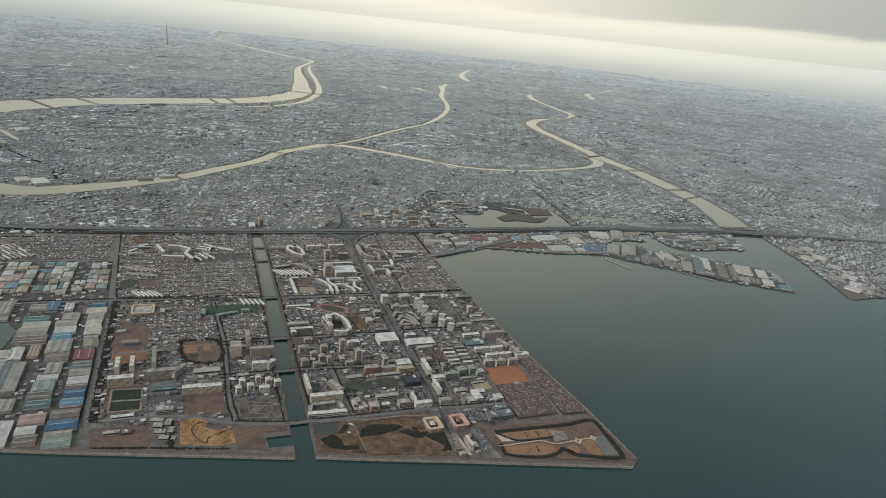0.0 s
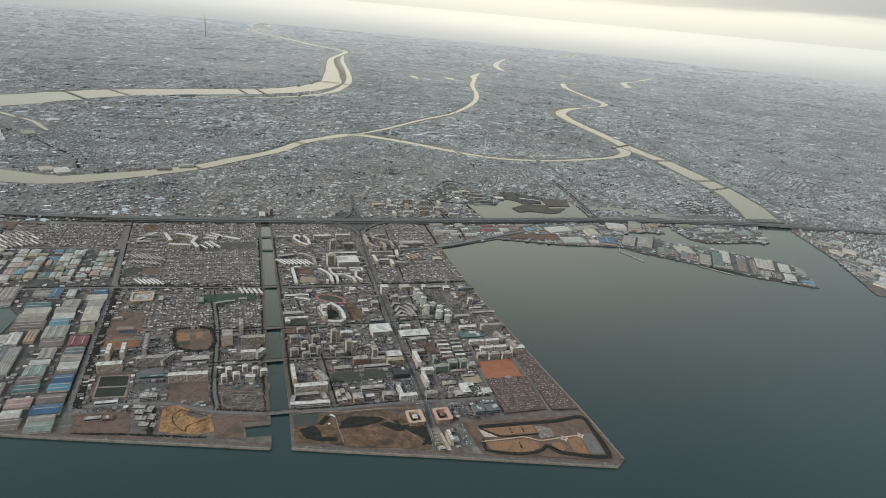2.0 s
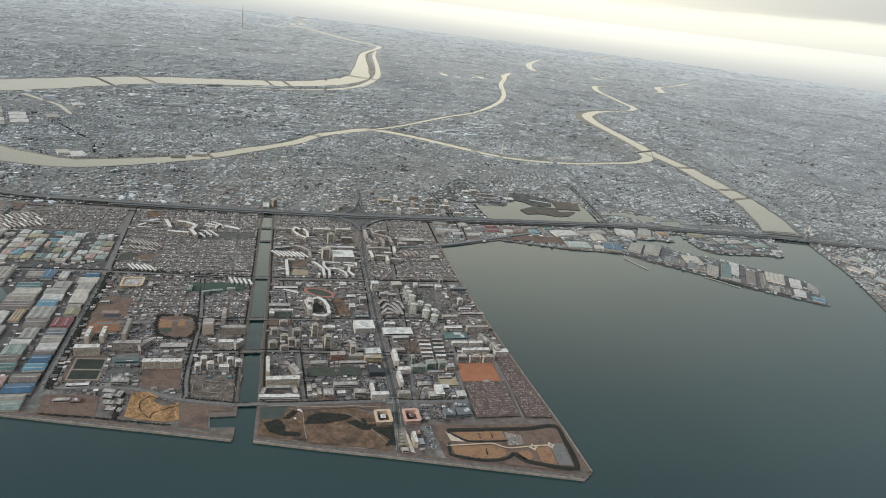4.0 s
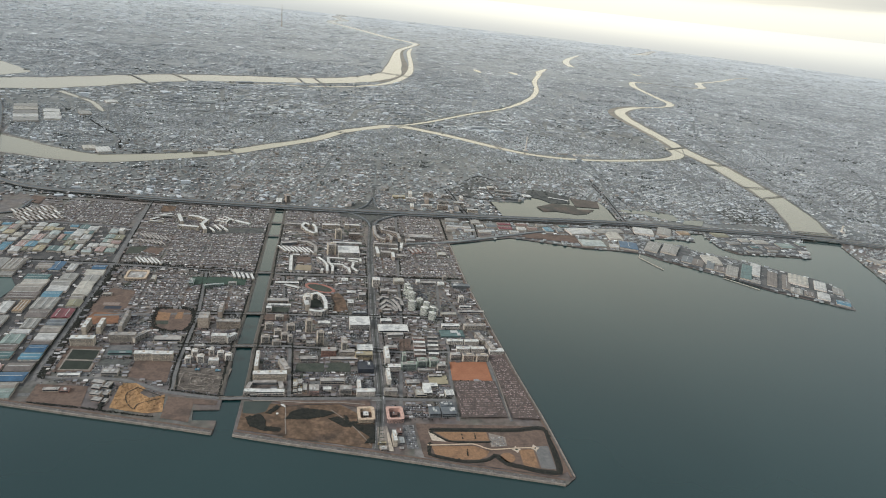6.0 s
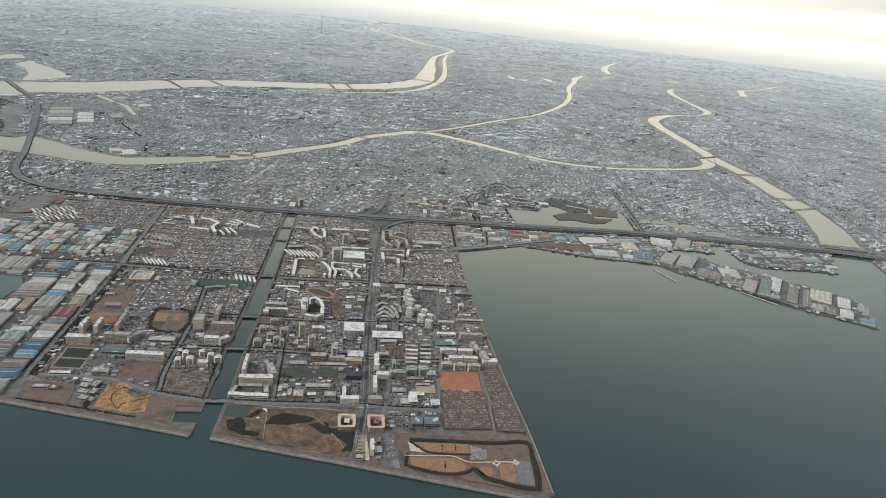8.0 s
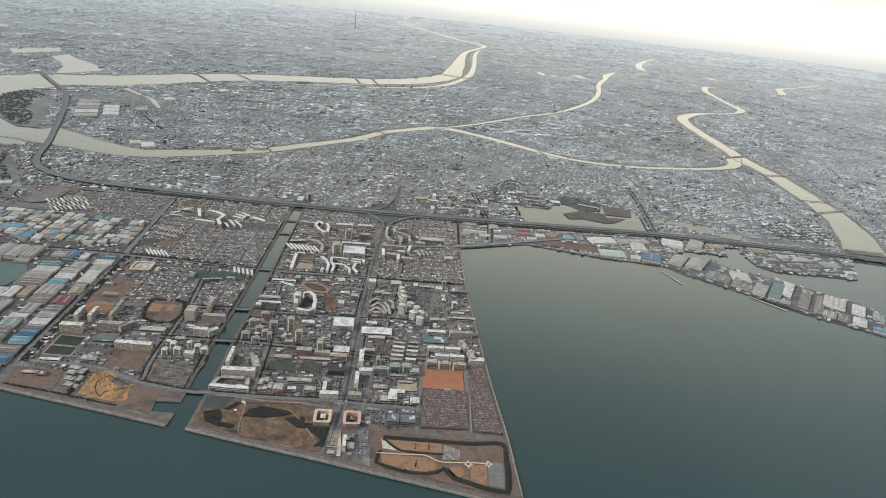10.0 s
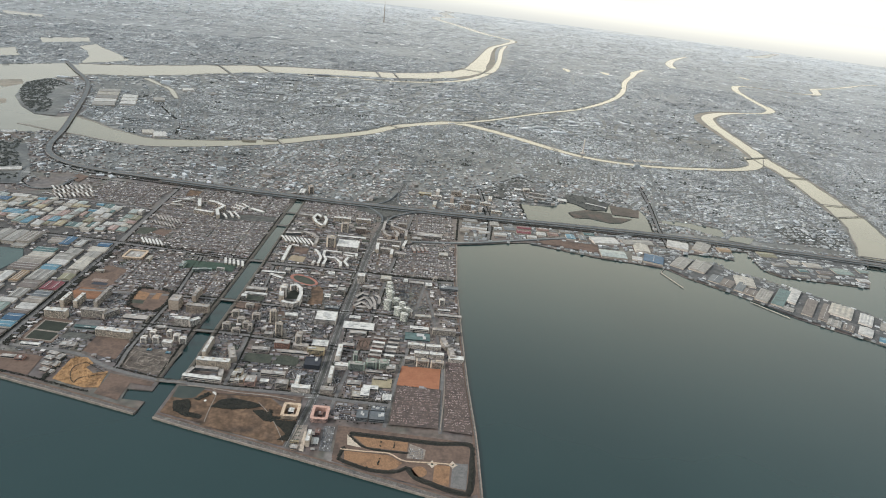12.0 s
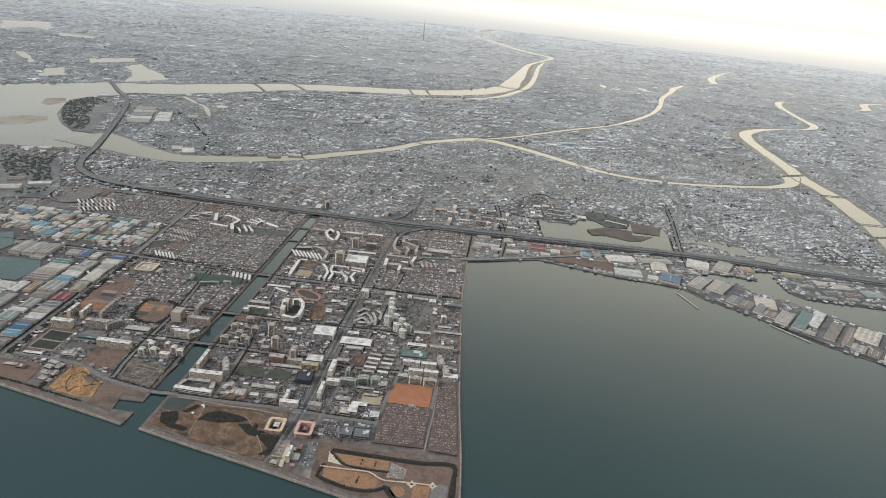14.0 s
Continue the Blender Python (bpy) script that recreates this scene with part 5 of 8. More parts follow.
wings([(26.4, 118.7), (26.0, 116.1)], 1.15, 1.3, "white")
wings([(5.1, 146.9), (9.0, 139.9)], 0.85, 0.9, "cream")
wings([(7.0, 146.7), (10.9, 139.7)], 0.85, 0.9, "white")
wings([(8.9, 146.5), (12.8, 139.5)], 0.85, 0.9, "cream")
wings([(10.9, 146.3), (14.7, 139.3)], 0.85, 0.9, "white")
wings([(12.8, 146.1), (16.6, 139.1)], 0.85, 0.9, "cream")
wings([(14.8, 145.9), (18.5, 138.8)], 0.85, 0.9, "white")
wings([(16.7, 145.7), (20.4, 138.6)], 0.85, 0.9, "cream")
wings([(18.7, 145.5), (22.4, 138.4)], 0.85, 0.9, "white")
wings([(-61.5, 158.5), (-57.5, 152.7)], 0.8, 0.8, "grey")
wings([(-59.5, 157.9), (-55.5, 152.1)], 0.8, 0.8, "grey")
wings([(-57.4, 157.3), (-53.5, 151.5)], 0.8, 0.8, "grey")
wings([(-55.4, 156.7), (-51.6, 150.9)], 0.8, 0.8, "grey")
wings([(-53.4, 156.2), (-49.6, 150.4)], 0.8, 0.8, "grey")
wings([(-51.4, 155.6), (-47.6, 149.8)], 0.8, 0.8, "grey")
wings([(-49.4, 155.0), (-45.6, 149.2)], 0.8, 0.8, "grey")
wings([(-59.9, 150.8), (-56.7, 146.6)], 0.8, 0.8, "grey")
wings([(-57.9, 150.2), (-54.7, 146.0)], 0.8, 0.8, "grey")
wings([(-55.9, 149.6), (-52.8, 145.5)], 0.8, 0.8, "grey")
wings([(-54.0, 149.1), (-50.8, 144.9)], 0.8, 0.8, "grey")
wings([(-52.0, 148.5), (-48.9, 144.3)], 0.8, 0.8, "grey")
wings([(-50.0, 147.9), (-46.9, 143.8)], 0.8, 0.8, "grey")
wings([(-56.6, 127.9), (-53.1, 122.3)], 0.8, 0.8, "cream")
wings([(-54.8, 127.7), (-51.3, 122.1)], 0.8, 0.8, "cream")
wings([(-53.0, 127.4), (-49.6, 121.8)], 0.8, 0.8, "cream")
wings([(-51.2, 127.1), (-47.8, 121.5)], 0.8, 0.8, "cream")
wings([(-49.5, 126.9), (-46.1, 121.3)], 0.8, 0.8, "cream")
wings([(-47.7, 126.6), (-44.3, 121.0)], 0.8, 0.8, "cream")
wings([(-129.5, 186.9), (-124.7, 181.2)], 0.9, 0.8, "cream")
wings([(-127.5, 187.7), (-122.7, 182.0)], 0.9, 0.8, "tan")
wings([(-125.5, 188.6), (-120.7, 182.8)], 0.9, 0.8, "tan")
wings([(-123.5, 189.4), (-118.7, 183.7)], 0.9, 0.8, "cream")
wings([(-121.5, 190.3), (-116.7, 184.5)], 0.9, 0.8, "tan")
wings([(-119.5, 191.2), (-114.7, 185.3)], 0.9, 0.8, "tan")
wings([(-117.4, 192.0), (-112.7, 186.2)], 0.9, 0.8, "cream")
wings([(-115.3, 192.9), (-110.6, 187.0)], 0.9, 0.8, "tan")
wings([(-113.3, 193.8), (-108.5, 187.9)], 0.9, 0.8, "tan")
wings([(-126.0, 181.0), (-121.2, 175.5)], 0.9, 0.8, "tan")
wings([(-124.0, 181.8), (-119.3, 176.2)], 0.9, 0.8, "tan")
wings([(-122.0, 182.6), (-117.3, 177.0)], 0.9, 0.8, "cream")
wings([(-120.0, 183.4), (-115.3, 177.8)], 0.9, 0.8, "tan")
wings([(-118.0, 184.3), (-113.3, 178.6)], 0.9, 0.8, "tan")
wings([(-116.0, 185.1), (-111.3, 179.4)], 0.9, 0.8, "cream")
wings([(-113.9, 185.9), (-109.3, 180.2)], 0.9, 0.8, "tan")
wings([(-111.9, 186.8), (-107.3, 181.1)], 0.9, 0.8, "tan")
wings([(-109.8, 187.6), (-105.2, 181.9)], 0.9, 0.8, "cream")
wings([(-122.5, 175.2), (-117.9, 169.9)], 0.9, 0.8, "tan")
wings([(-120.5, 176.0), (-115.9, 170.6)], 0.9, 0.8, "cream")
wings([(-118.6, 176.8), (-114.0, 171.4)], 0.9, 0.8, "tan")
wings([(-116.6, 177.6), (-112.0, 172.1)], 0.9, 0.8, "tan")
wings([(-114.6, 178.4), (-110.0, 172.9)], 0.9, 0.8, "cream")
wings([(-112.6, 179.2), (-108.0, 173.7)], 0.9, 0.8, "tan")
wings([(-110.6, 180.0), (-106.0, 174.5)], 0.9, 0.8, "tan")
wings([(-108.5, 180.8), (-104.0, 175.3)], 0.9, 0.8, "cream")
wings([(-106.5, 181.7), (-102.0, 176.1)], 0.9, 0.8, "tan")
wings([(-12.9, 113.4), (-11.3, 108.0)], 1.0, 1.0, "cream")
wings([(-10.9, 113.0), (-9.4, 107.6)], 1.0, 1.0, "cream")
wings([(-8.9, 112.5), (-7.4, 107.2)], 1.0, 1.0, "cream")
wings([(-6.9, 112.1), (-5.4, 106.8)], 1.0, 1.0, "cream")
wings([(-4.9, 111.7), (-3.4, 106.4)], 1.0, 1.0, "cream")
wings([(11.8, 134.9), (12.0, 116.6)], 1.4, 1.0, "white")
wings([(12.5, 135.7), (15.8, 135.4)], 1.2, 1.0, "cream")
wings([(54.9, 177.9), (54.7, 165.4), (56.2, 159.7), (59.1, 157.6)], 1.4, 2.0, "tan")
wings([(58.7, 178.4), (59.0, 172.2), (63.2, 170.1)], 1.4, 2.0, "tan")
wings([(63.7, 169.3), (67.0, 167.2), (67.0, 159.5)], 1.4, 2.0, "tan")
wings([(61.3, 165.5), (62.9, 161.5), (62.3, 157.2)], 1.4, 2.0, "tan")
wings([(62.4, 177.2), (66.7, 176.9)], 1.4, 2.0, "tan")
wings([(52.7, 151.6), (64.9, 150.8)], 1.6, 1.8, "grey")
wings([(53.6, 146.5), (53.8, 137.5)], 1.5, 2.0, "cream")
wings([(55.3, 139.4), (60.3, 139.2)], 2.2, 2.2, "grey")
wings([(61.0, 144.8), (64.4, 144.5)], 1.6, 1.8, "cream")
wings([(62.7, 135.8), (67.6, 134.9)], 2.2, 2.2, "grey")
wings([(61.2, 139.8), (61.1, 133.2)], 1.4, 2.0, "cream")
wings([(67.5, 154.0), (66.3, 146.0)], 1.4, 1.6, "white")
wings([(71.1, 147.5), (72.4, 142.3)], 1.1, 0.9, "pink")
wings([(73.3, 148.2), (74.5, 143.0)], 1.1, 0.9, "pink")
wings([(75.4, 148.8), (76.6, 143.6)], 1.1, 0.9, "pink")
wings([(77.5, 149.5), (78.7, 144.2)], 1.1, 0.9, "pink")
wings([(7.4, 178.6), (15.6, 178.1)], 2.0, 1.4, "grey")
wings([(16.1, 174.9), (17.3, 180.5), (19.6, 177.2)], 1.4, 1.6, "cream")
wings([(16.4, 174.0), (18.8, 168.2), (22.3, 164.4)], 1.4, 1.6, "cream")
wings([(21.6, 178.4), (23.4, 173.3), (23.4, 165.4)], 1.4, 1.6, "cream")
wings([(6.4, 150.2), (13.8, 152.0)], 2.0, 1.2, "slate")
wings([(15.1, 153.2), (19.7, 151.5), (23.0, 147.2)], 1.6, 1.4, "grey")
wings([(23.1, 146.4), (23.2, 137.5)], 1.4, 1.4, "grey")
wings([(21.9, 88.6), (23.9, 89.9), (26.2, 86.8), (27.3, 81.7), (27.3, 75.6)], 1.4, 2.6, "white")
wings([(21.1, 75.3), (23.2, 74.5), (25.4, 74.1), (27.1, 75.7)], 1.4, 2.0, "white")
wings([(18.7, 87.0), (20.0, 77.8)], 1.8, 3.0, "cream")
wings([(1.4, 20.6), (7.2, 20.1), (13.2, 19.9)], 1.6, 1.2, "white")
wings([(1.9, 22.2), (2.8, 25.4)], 1.3, 1.0, "grey")
wings([(12.7, 21.8), (11.9, 25.7)], 1.5, 1.0, "grey")
wings([(3.2, 25.9), (10.8, 25.8)], 1.4, 0.9, "slate")
wings([(49.6, 87.8), (51.6, 91.2), (54.0, 90.3)], 1.2, 0.7, "slate")
wings([(50.4, 83.6), (52.9, 87.5), (55.2, 85.0), (56.8, 79.9)], 1.2, 0.7, "slate")
wings([(49.7, 78.4), (52.2, 82.1), (54.5, 80.2), (56.1, 76.8)], 1.2, 1.2, "brown")
wings([(57.4, 90.5), (59.3, 88.5), (59.4, 83.2)], 1.2, 0.7, "slate")
wings([(55.8, 88.2), (57.5, 84.1), (58.1, 77.9)], 1.2, 0.7, "slate")
wings([(60.0, 55.0), (64.6, 54.8)], 1.2, 0.8, "pink")
wings([(65.8, 55.7), (69.7, 55.5)], 1.2, 0.8, "slate")
wings([(59.8, 51.9), (64.3, 51.7)], 1.2, 0.8, "white")
wings([(65.5, 52.6), (69.3, 52.3)], 1.2, 0.8, "slate")
wings([(59.6, 48.8), (64.0, 48.6)], 1.2, 0.8, "pink")
wings([(65.1, 49.5), (69.0, 49.3)], 1.2, 0.8, "white")
wings([(59.3, 45.9), (63.7, 45.7)], 1.2, 0.8, "white")
wings([(64.8, 46.5), (68.6, 46.3)], 1.2, 0.8, "slate")
wings([(59.1, 43.0), (63.4, 42.8)], 1.2, 0.8, "pink")
wings([(64.6, 43.6), (68.3, 43.3)], 1.2, 0.8, "white")
low_building(53.3, 63.0, 11.8, 5.2, 0.8, 0, "white")
tower(20.0, 84.0, 2.6, 4.2, 4.4, 0, "white")
for k_ in range(11):
    low_building(16.9 + 1.55 * (k_ % 3), 20.6 + 1.65 * (k_ // 3), 1.3, 1.35, 0.7 + 0.32 * ((k_ * 5) % 4), 0, ("cream", "white", "beige", "cream", "yellow")[k_ % 5])
low_building(-56.0, 184.6, 10, 1.6, 1.0, 0, "grey")
tower(72.6, 76.6, 2.4, 2.0, 2.2, -20, "white")
for k_, (x_, y_) in enumerate(TALL):
    apartment(x_, y_, 6.5 if k_ % 3 else 2.0, 1.8 if k_ % 3 else 6.5, (1.6, 2.4, 3.0, 1.9)[k_ % 4], -4, ("cream", "white", "tan", "grey")[k_ % 4])
# ---- more sheds: estate beyond the cross street, harbour, islands ----
shed_rng = random.Random(11)
TONES = ["grey", "mint", "cream", "white", "slate", "mint", "grey", "white", "white", "tan", "cream", "sky", "mint", "green", "cream", "blue", "pink", "white"]
ESTATE_TONES = ["cream", "white", "mint", "grey", "cream", "yellow", "white", "mint", "sky", "green", "tan", "white", "olive", "pink", "cream", "teal"]
ESTATE = [(-151, 134), (-150, 172), (-117, 172), (-73, 166.5), (-66, 160), (-66, 126), (-118, 127), (-130, 136)]
for col_ in range(19):
    cx_ = -69.0 - 4.4 * col_ - 1.6 * (col_ // 3)
    yy = 126.0
    while yy < 170:
        dd = shed_rng.uniform(3.0, 7.5)
        ww = shed_rng.uniform(3.5, 4.2)
        if shed_rng.random() < 0.17:
            yy += dd * 0.7
            continue
        if inside(ESTATE, np.array([cx_ - 2, cx_ + 2]), np.array([yy, yy + dd])).all():
            cut = shed_rng.random() < 0.15
            for q, f in (((-0.25, 0.46), (0.25, 0.46)) if cut else ((0, 1),)):
                warehouse(cx_ + shed_rng.uniform(-0.2, 0.2) + q * ww, yy + dd / 2, ww * f, dd * shed_rng.uniform(0.8, 1.0), shed_rng.uniform(0.5, 1.3), shed_rng.choice((-2, 0, 0, 1)), shed_rng.choice(ESTATE_TONES))
        yy += dd + shed_rng.choice((0.35, 0.6, 0.9, 1.8))
for x_, y_, w_, d_, t_ in ((-124, 144, 10, 5.5, "sky"), (-137, 150, 9, 5, "cream"), (-141, 160, 10, 5, "blue"), (-134, 166, 8, 4, "white"), (-113, 115, 5.4, 13, "grey"), (-107, 115, 5.4, 13, "grey"), (-101, 115.5, 5.4, 12, "tan")):
    footprints[:] = [f for f in footprints if abs(f[0] - x_) > 0.1 or abs(f[1] - y_) > 0.1]
    warehouse(x_, y_, w_, d_, 1.5, 0, t_)
for cx_, y0_ in ((-95, 28), (-103, 34), (-111, 36)):
    yy = y0_
    while yy < 80:
        dd = shed_rng.uniform(4, 8)
        warehouse(cx_, yy + dd / 2, 7, dd, shed_rng.uniform(0.7, 1.1), 0, shed_rng.choice(TONES))
        yy += dd + 0.8
# sheds along the long harbour spit and the north shore
warehouse(216.3, 162.3, 7.3, 16.5, 1.0, -36, "grey")
warehouse(225.6, 159.0, 8.6, 16.1, 1.3, -36, "grey")
warehouse(228.2, 144.3, 5.6, 10.1, 1.0, -36, "slate")
warehouse(232.7, 141.1, 6.6, 9.6, 0.7, -36, "brown")
warehouse(238.0, 136.6, 4.0, 12.7, 1.2, -36, "slate")
warehouse(243.6, 144.6, 9.6, 11.9, 1.0, -16, "cream")
warehouse(240.7, 131.2, 6.2, 7.4, 1.0, -36, "brown")
warehouse(246.5, 128.8, 6.0, 16.1, 1.2, -36, "grey")
warehouse(254.7, 127.9, 5.4, 23.7, 1.3, -36, "teal")
warehouse(262.5, 131.4, 5.1, 19.3, 1.2, -36, "white")
warehouse(252.7, 116.5, 4.8, 4.4, 0.7, -36, "grey")
warehouse(265.1, 119.9, 4.7, 21.9, 1.0, -36, "brown")
warehouse(270.9, 116.3, 3.9, 22.4, 0.8, -36, "brown")
warehouse(280.0, 118.6, 9.8, 14.3, 1.2, -36, "cream")
warehouse(269.0, 105.4, 5.6, 7.8, 0.7, -36, "grey")
warehouse(273.8, 101.8, 4.5, 6.5, 0.7, -36, "brown")
warehouse(288.1, 111.6, 5.7, 13.0, 1.0, -36, "white")
warehouse(280.0, 98.8, 5.7, 9.0, 1.0, -36, "white")
warehouse(294.3, 105.6, 4.8, 9.1, 0.7, -36, "grey")
warehouse(285.3, 91.2, 6.3, 5.5, 0.8, -36, "sky")
warehouse(223.5, 189.2, 11.7, 10.9, 1.2, -19, "white")
warehouse(237.9, 189.5, 8.1, 15.0, 1.2, -31, "grey")
warehouse(179.5, 185.0, 15.1, 9.2, 1.1, 8, "white")
warehouse(199.2, 178.8, 8.2, 11.9, 1.0, -8, "cream")
warehouse(179.6, 165.4, 13.8, 9.7, 1.0, -3, "mint")
warehouse(192.2, 162.8, 5.2, 4.6, 0.8, -15, "white")
warehouse(201.2, 163.0, 10.3, 10.7, 1.1, -20, "blue")
warehouse(199.2, 187.0, 18.1, 7.0, 1.0, 10, "grey")
warehouse(104.7, 184.6, 14.1, 2.0, 1.2, -6, "white")
# large sheds by the old river
for x_, y_, w_, d_, t_ in ((-122, 318, 9, 14, "white"), (-132, 322, 8, 10, "cream"), (-216, 283, 18, 6, "white"), (-176, 196, 12, 8, "cream"), (-182, 212, 9, 7, "brown"), (-165, 208, 12, 5, "white"), (-170, 440, 9, 14, "grey"), (-60, 330, 10, 5, "grey"), (-46, 338, 10, 5, "white"), (-80, 327, 9, 4, "grey"), (262, 394, 12, 5, "cream"), (276, 398, 11, 5, "white"), (246, 396, 9, 4, "grey"), (97, 468, 7, 5, "white"), (-165, 500, 10, 12, "white"), (-140, 492, 10, 10, "grey")):
    warehouse(x_, y_, w_, d_, 1.2, 25 if x_ < -100 else 10, t_)
# works between the two rivers
for k_ in range(5):
    u_ = 0.1 + 0.2 * k_
    warehouse(-198 - 26 * u_, 392 + 71 * u_, 17, 12.5, 1.2, 21, ("grey", "white", "grey", "cream", "grey")[k_])
for k_ in range(3):
    warehouse(-185.3 - 5 * k_, 411 + 13.6 * k_, 12, 12.6, 1.4, 16, "white")
# north shore works
for x_, y_, w_, d_, t_ in ((251, 189, 7, 6, "ochre"), (117, 195, 5, 6, "grey"), (103, 197, 8, 4, "grey"), (110, 180, 6, 3, "white"), (119, 179, 7, 3, "white"), (99, 180, 5, 4, "tan"), (134, 193, 8, 4, "crimson"), (145, 193, 7, 4, "red"), (133, 186, 8, 5, "crimson"), (143, 186, 5, 5, "white"), (150, 187, 6, 5, "red"), (137, 180, 5, 3, "white"), (125, 190, 6, 6, "slate")):
    warehouse(x_, y_, w_, d_, 0.9, 0, t_)
for x_, y_, w_, d_, t_ in ((160, 186, 5, 7, "sky"), (167, 186, 4, 7, "slate"), (158, 194, 6, 3, "grey"), (172, 193, 6, 4, "teal"), (276, 188, 10, 7, "olive"), (288, 180, 6, 5, "cream"), (298, 178, 9, 6, "cream"), (277, 174, 8, 4, "grey"), (300, 168, 8, 4, "brown"), (312, 172, 10, 8, "green"), (318, 162, 6, 4, "white"), (326, 176, 5, 5, "green"), (287, 168, 5, 4, "teal"), (282, 160, 9, 2.5, "grey"), (296, 162, 6, 2.5, "grey")):
    warehouse(x_, y_, w_, d_, 0.9, 0, t_)
for k_ in range(5):
    for j_ in range(2):
        c_ = np.array([356 + 6 * j_, 150.0]) + np.array([-7.8, -18.5]) * k_ * 0.9
        warehouse(c_[0] + 3.5 + 5 * j_, c_[1], 6.5, 8.5, 1.0, 22, TONES[(k_ * 2 + j_) % len(TONES)])

# ---- open ground: parks, fields, yards ----
lifts = [0.02]


def patch(name, poly, mat, label, z=None, cat="ground"):
    lifts[0] += 0.004
    NOHOUSE.append(poly)
    return tagged(part(name, slab(poly, z or lifts[0]), mat), label, cat, kind="structure")


MOAT = material("hedge_soil", [(0.022, 0.022, 0.019), (0.034, 0.032, 0.027)], 0.4, 0.95, grain=0.3, coords="World")
patch("estate_ground", [(-64.5, 122), (-64.5, 26), (-84, 25), (-140, 43), (-200, 62), (-150, 120), (-152, 172), (-117, 174), (-66, 167.5)], material("estate_asphalt", [(0.048, 0.047, 0.048), (0.075, 0.072, 0.07), (0.10, 0.094, 0.088)], 0.25, 0.8, grain=0.3, coords="World", detail=7), "dark stained asphalt of the steel estate", z=0.006)
NOHOUSE.pop()
patch("park_ground", [(-38, 80), (-22.5, 77.5), (-23.5, 60.5), (-36.4, 61.8)], EARTH, "dark wooded park with bare play fields")
patch("bare_field", [(-36.2, 30.8), (-36, 40.6), (-24, 41.1), (-23.6, 27)], EARTH, "bare brown building plot")
patch("turf_field", [(-59.2, 50.2), (-48.4, 49.1), (-47.6, 33.6), (-59.2, 34)], EARTH, "brown surround of two turf courts")
patch("court_path", [(-58, 48.5), (-48.4, 47.8), (-48.2, 34.5), (-58, 35)], CONCRETE, "pale paths round two turf courts")
TURF = material("artificial_turf", [(0.020, 0.027, 0.019), (0.030, 0.037, 0.027)], 0.4, 0.9, grain=0.25, coords="World")
patch("turf_court", [(-57.4, 47.9), (-48.9, 47.2), (-48.7, 41.2), (-57.3, 41.8)], TURF, "dark green turf court")
patch("turf_court", [(-57.4, 40.9), (-48.8, 40.3), (-49.0, 35.2), (-57.5, 35.6)], TURF, "dark green turf court")
patch("grass_plot", [(-47, 37.3), (-46.8, 42), (-36.7, 41.3), (-37.7, 37)], PARKTURF, "dull green unbuilt plot")
patch("grey_lot", [(-46.8, 43.1), (-47, 50.7), (-39.1, 51.1), (-37.9, 43.5)], ASPHALT, "grey asphalt school lot")
patch("earth_field", [(-61.1, 84.2), (-57.7, 96.6), (-48.2, 94.1), (-47.7, 77.8), (-55.9, 74.8), (-61.3, 76)], EARTH, "reddish bare earth yard")
patch("clay_yard", [(-60.4, 69), (-58.6, 75.4), (-49.4, 74.6), (-48.1, 66.6), (-56, 65.6)], material("red_earth", [(0.20, 0.098, 0.055), (0.245, 0.122, 0.068), (0.165, 0.088, 0.056)], 0.25, 0.95, grain=0.2, coords="World", detail=7, blotch=((0.3, 0.2),)), "reddish bare sports yard")
for px_, py_ in ((-54.4, 82.4), (-53.2, 79.4)):
    patch("tennis_court", [(px_ - 3, py_ - 1.2), (px_ + 3, py_ - 1.2), (px_ + 3, py_ + 1.2), (px_ - 3, py_ + 1.2)], (TONE["brown"] if py_ > 80 else TONE["navy"]), "dark fenced sports court")
patch("play_field", [(-37, 71.4), (-36.2, 76.2), (-31.4, 75.1), (-31, 69.5), (-35.6, 69.2)], SAND, "bare sandy play field")
patch("play_field", [(-29.2, 70.4), (-29, 75.7), (-26.8, 76.3), (-26.5, 70.6)], SAND, "bare sandy play field")
patch("play_lawn", [(-35.6, 68.6), (-31, 68.8), (-30.6, 66), (-35.2, 66.2)], GREEN, "dull green lawn beside the play field")
patch("sand_mound_ground", [(-37, 14), (-37, 26.9), (-32.4, 27), (-29, 23.9), (-30.3, 21.5), (-26.6, 18.6), (-22.6, 20.4), (-21.6, 11.4), (-25.9, 10.8), (-31.9, 12.2)], HEAP := material("bright_ochre_sand", [(0.30, 0.172, 0.08), (0.355, 0.21, 0.10), (0.235, 0.135, 0.068)], 0.35, 0.95, grain=0.3, coords="World", detail=8, blotch=((0.3, 0.2),)), "ochre sand ground with winding tracks")
for p_ in ([(-31.5, 24.2), (-33.7, 21.3), (-33.2, 17.6), (-31.3, 14.1), (-29.7, 12.7)], [(-29.7, 12.7), (-29.3, 15.3), (-26.1, 16.9), (-22.2, 18.7)], [(-31.5, 24.2), (-26.5, 21.1), (-23.5, 19.3)]):
    road(p_, 0.28, 0.13, "sand_track", MOAT, step=1, label="dark winding track over the sand")
RUBBLE = material("rubble_ground", [(0.075, 0.062, 0.052), (0.15, 0.125, 0.105), (0.10, 0.085, 0.072), (0.225, 0.195, 0.165)], 0.45, 0.95, grain=0.4, coords="World", detail=9, blotch=((0.3, 0.3),))
patch("building_plot", [(-21, 35.6), (-4.2, 35.4), (-6, 20.2), (-20.9, 23.6)], RUBBLE, "fenced rubble-strewn construction plot")
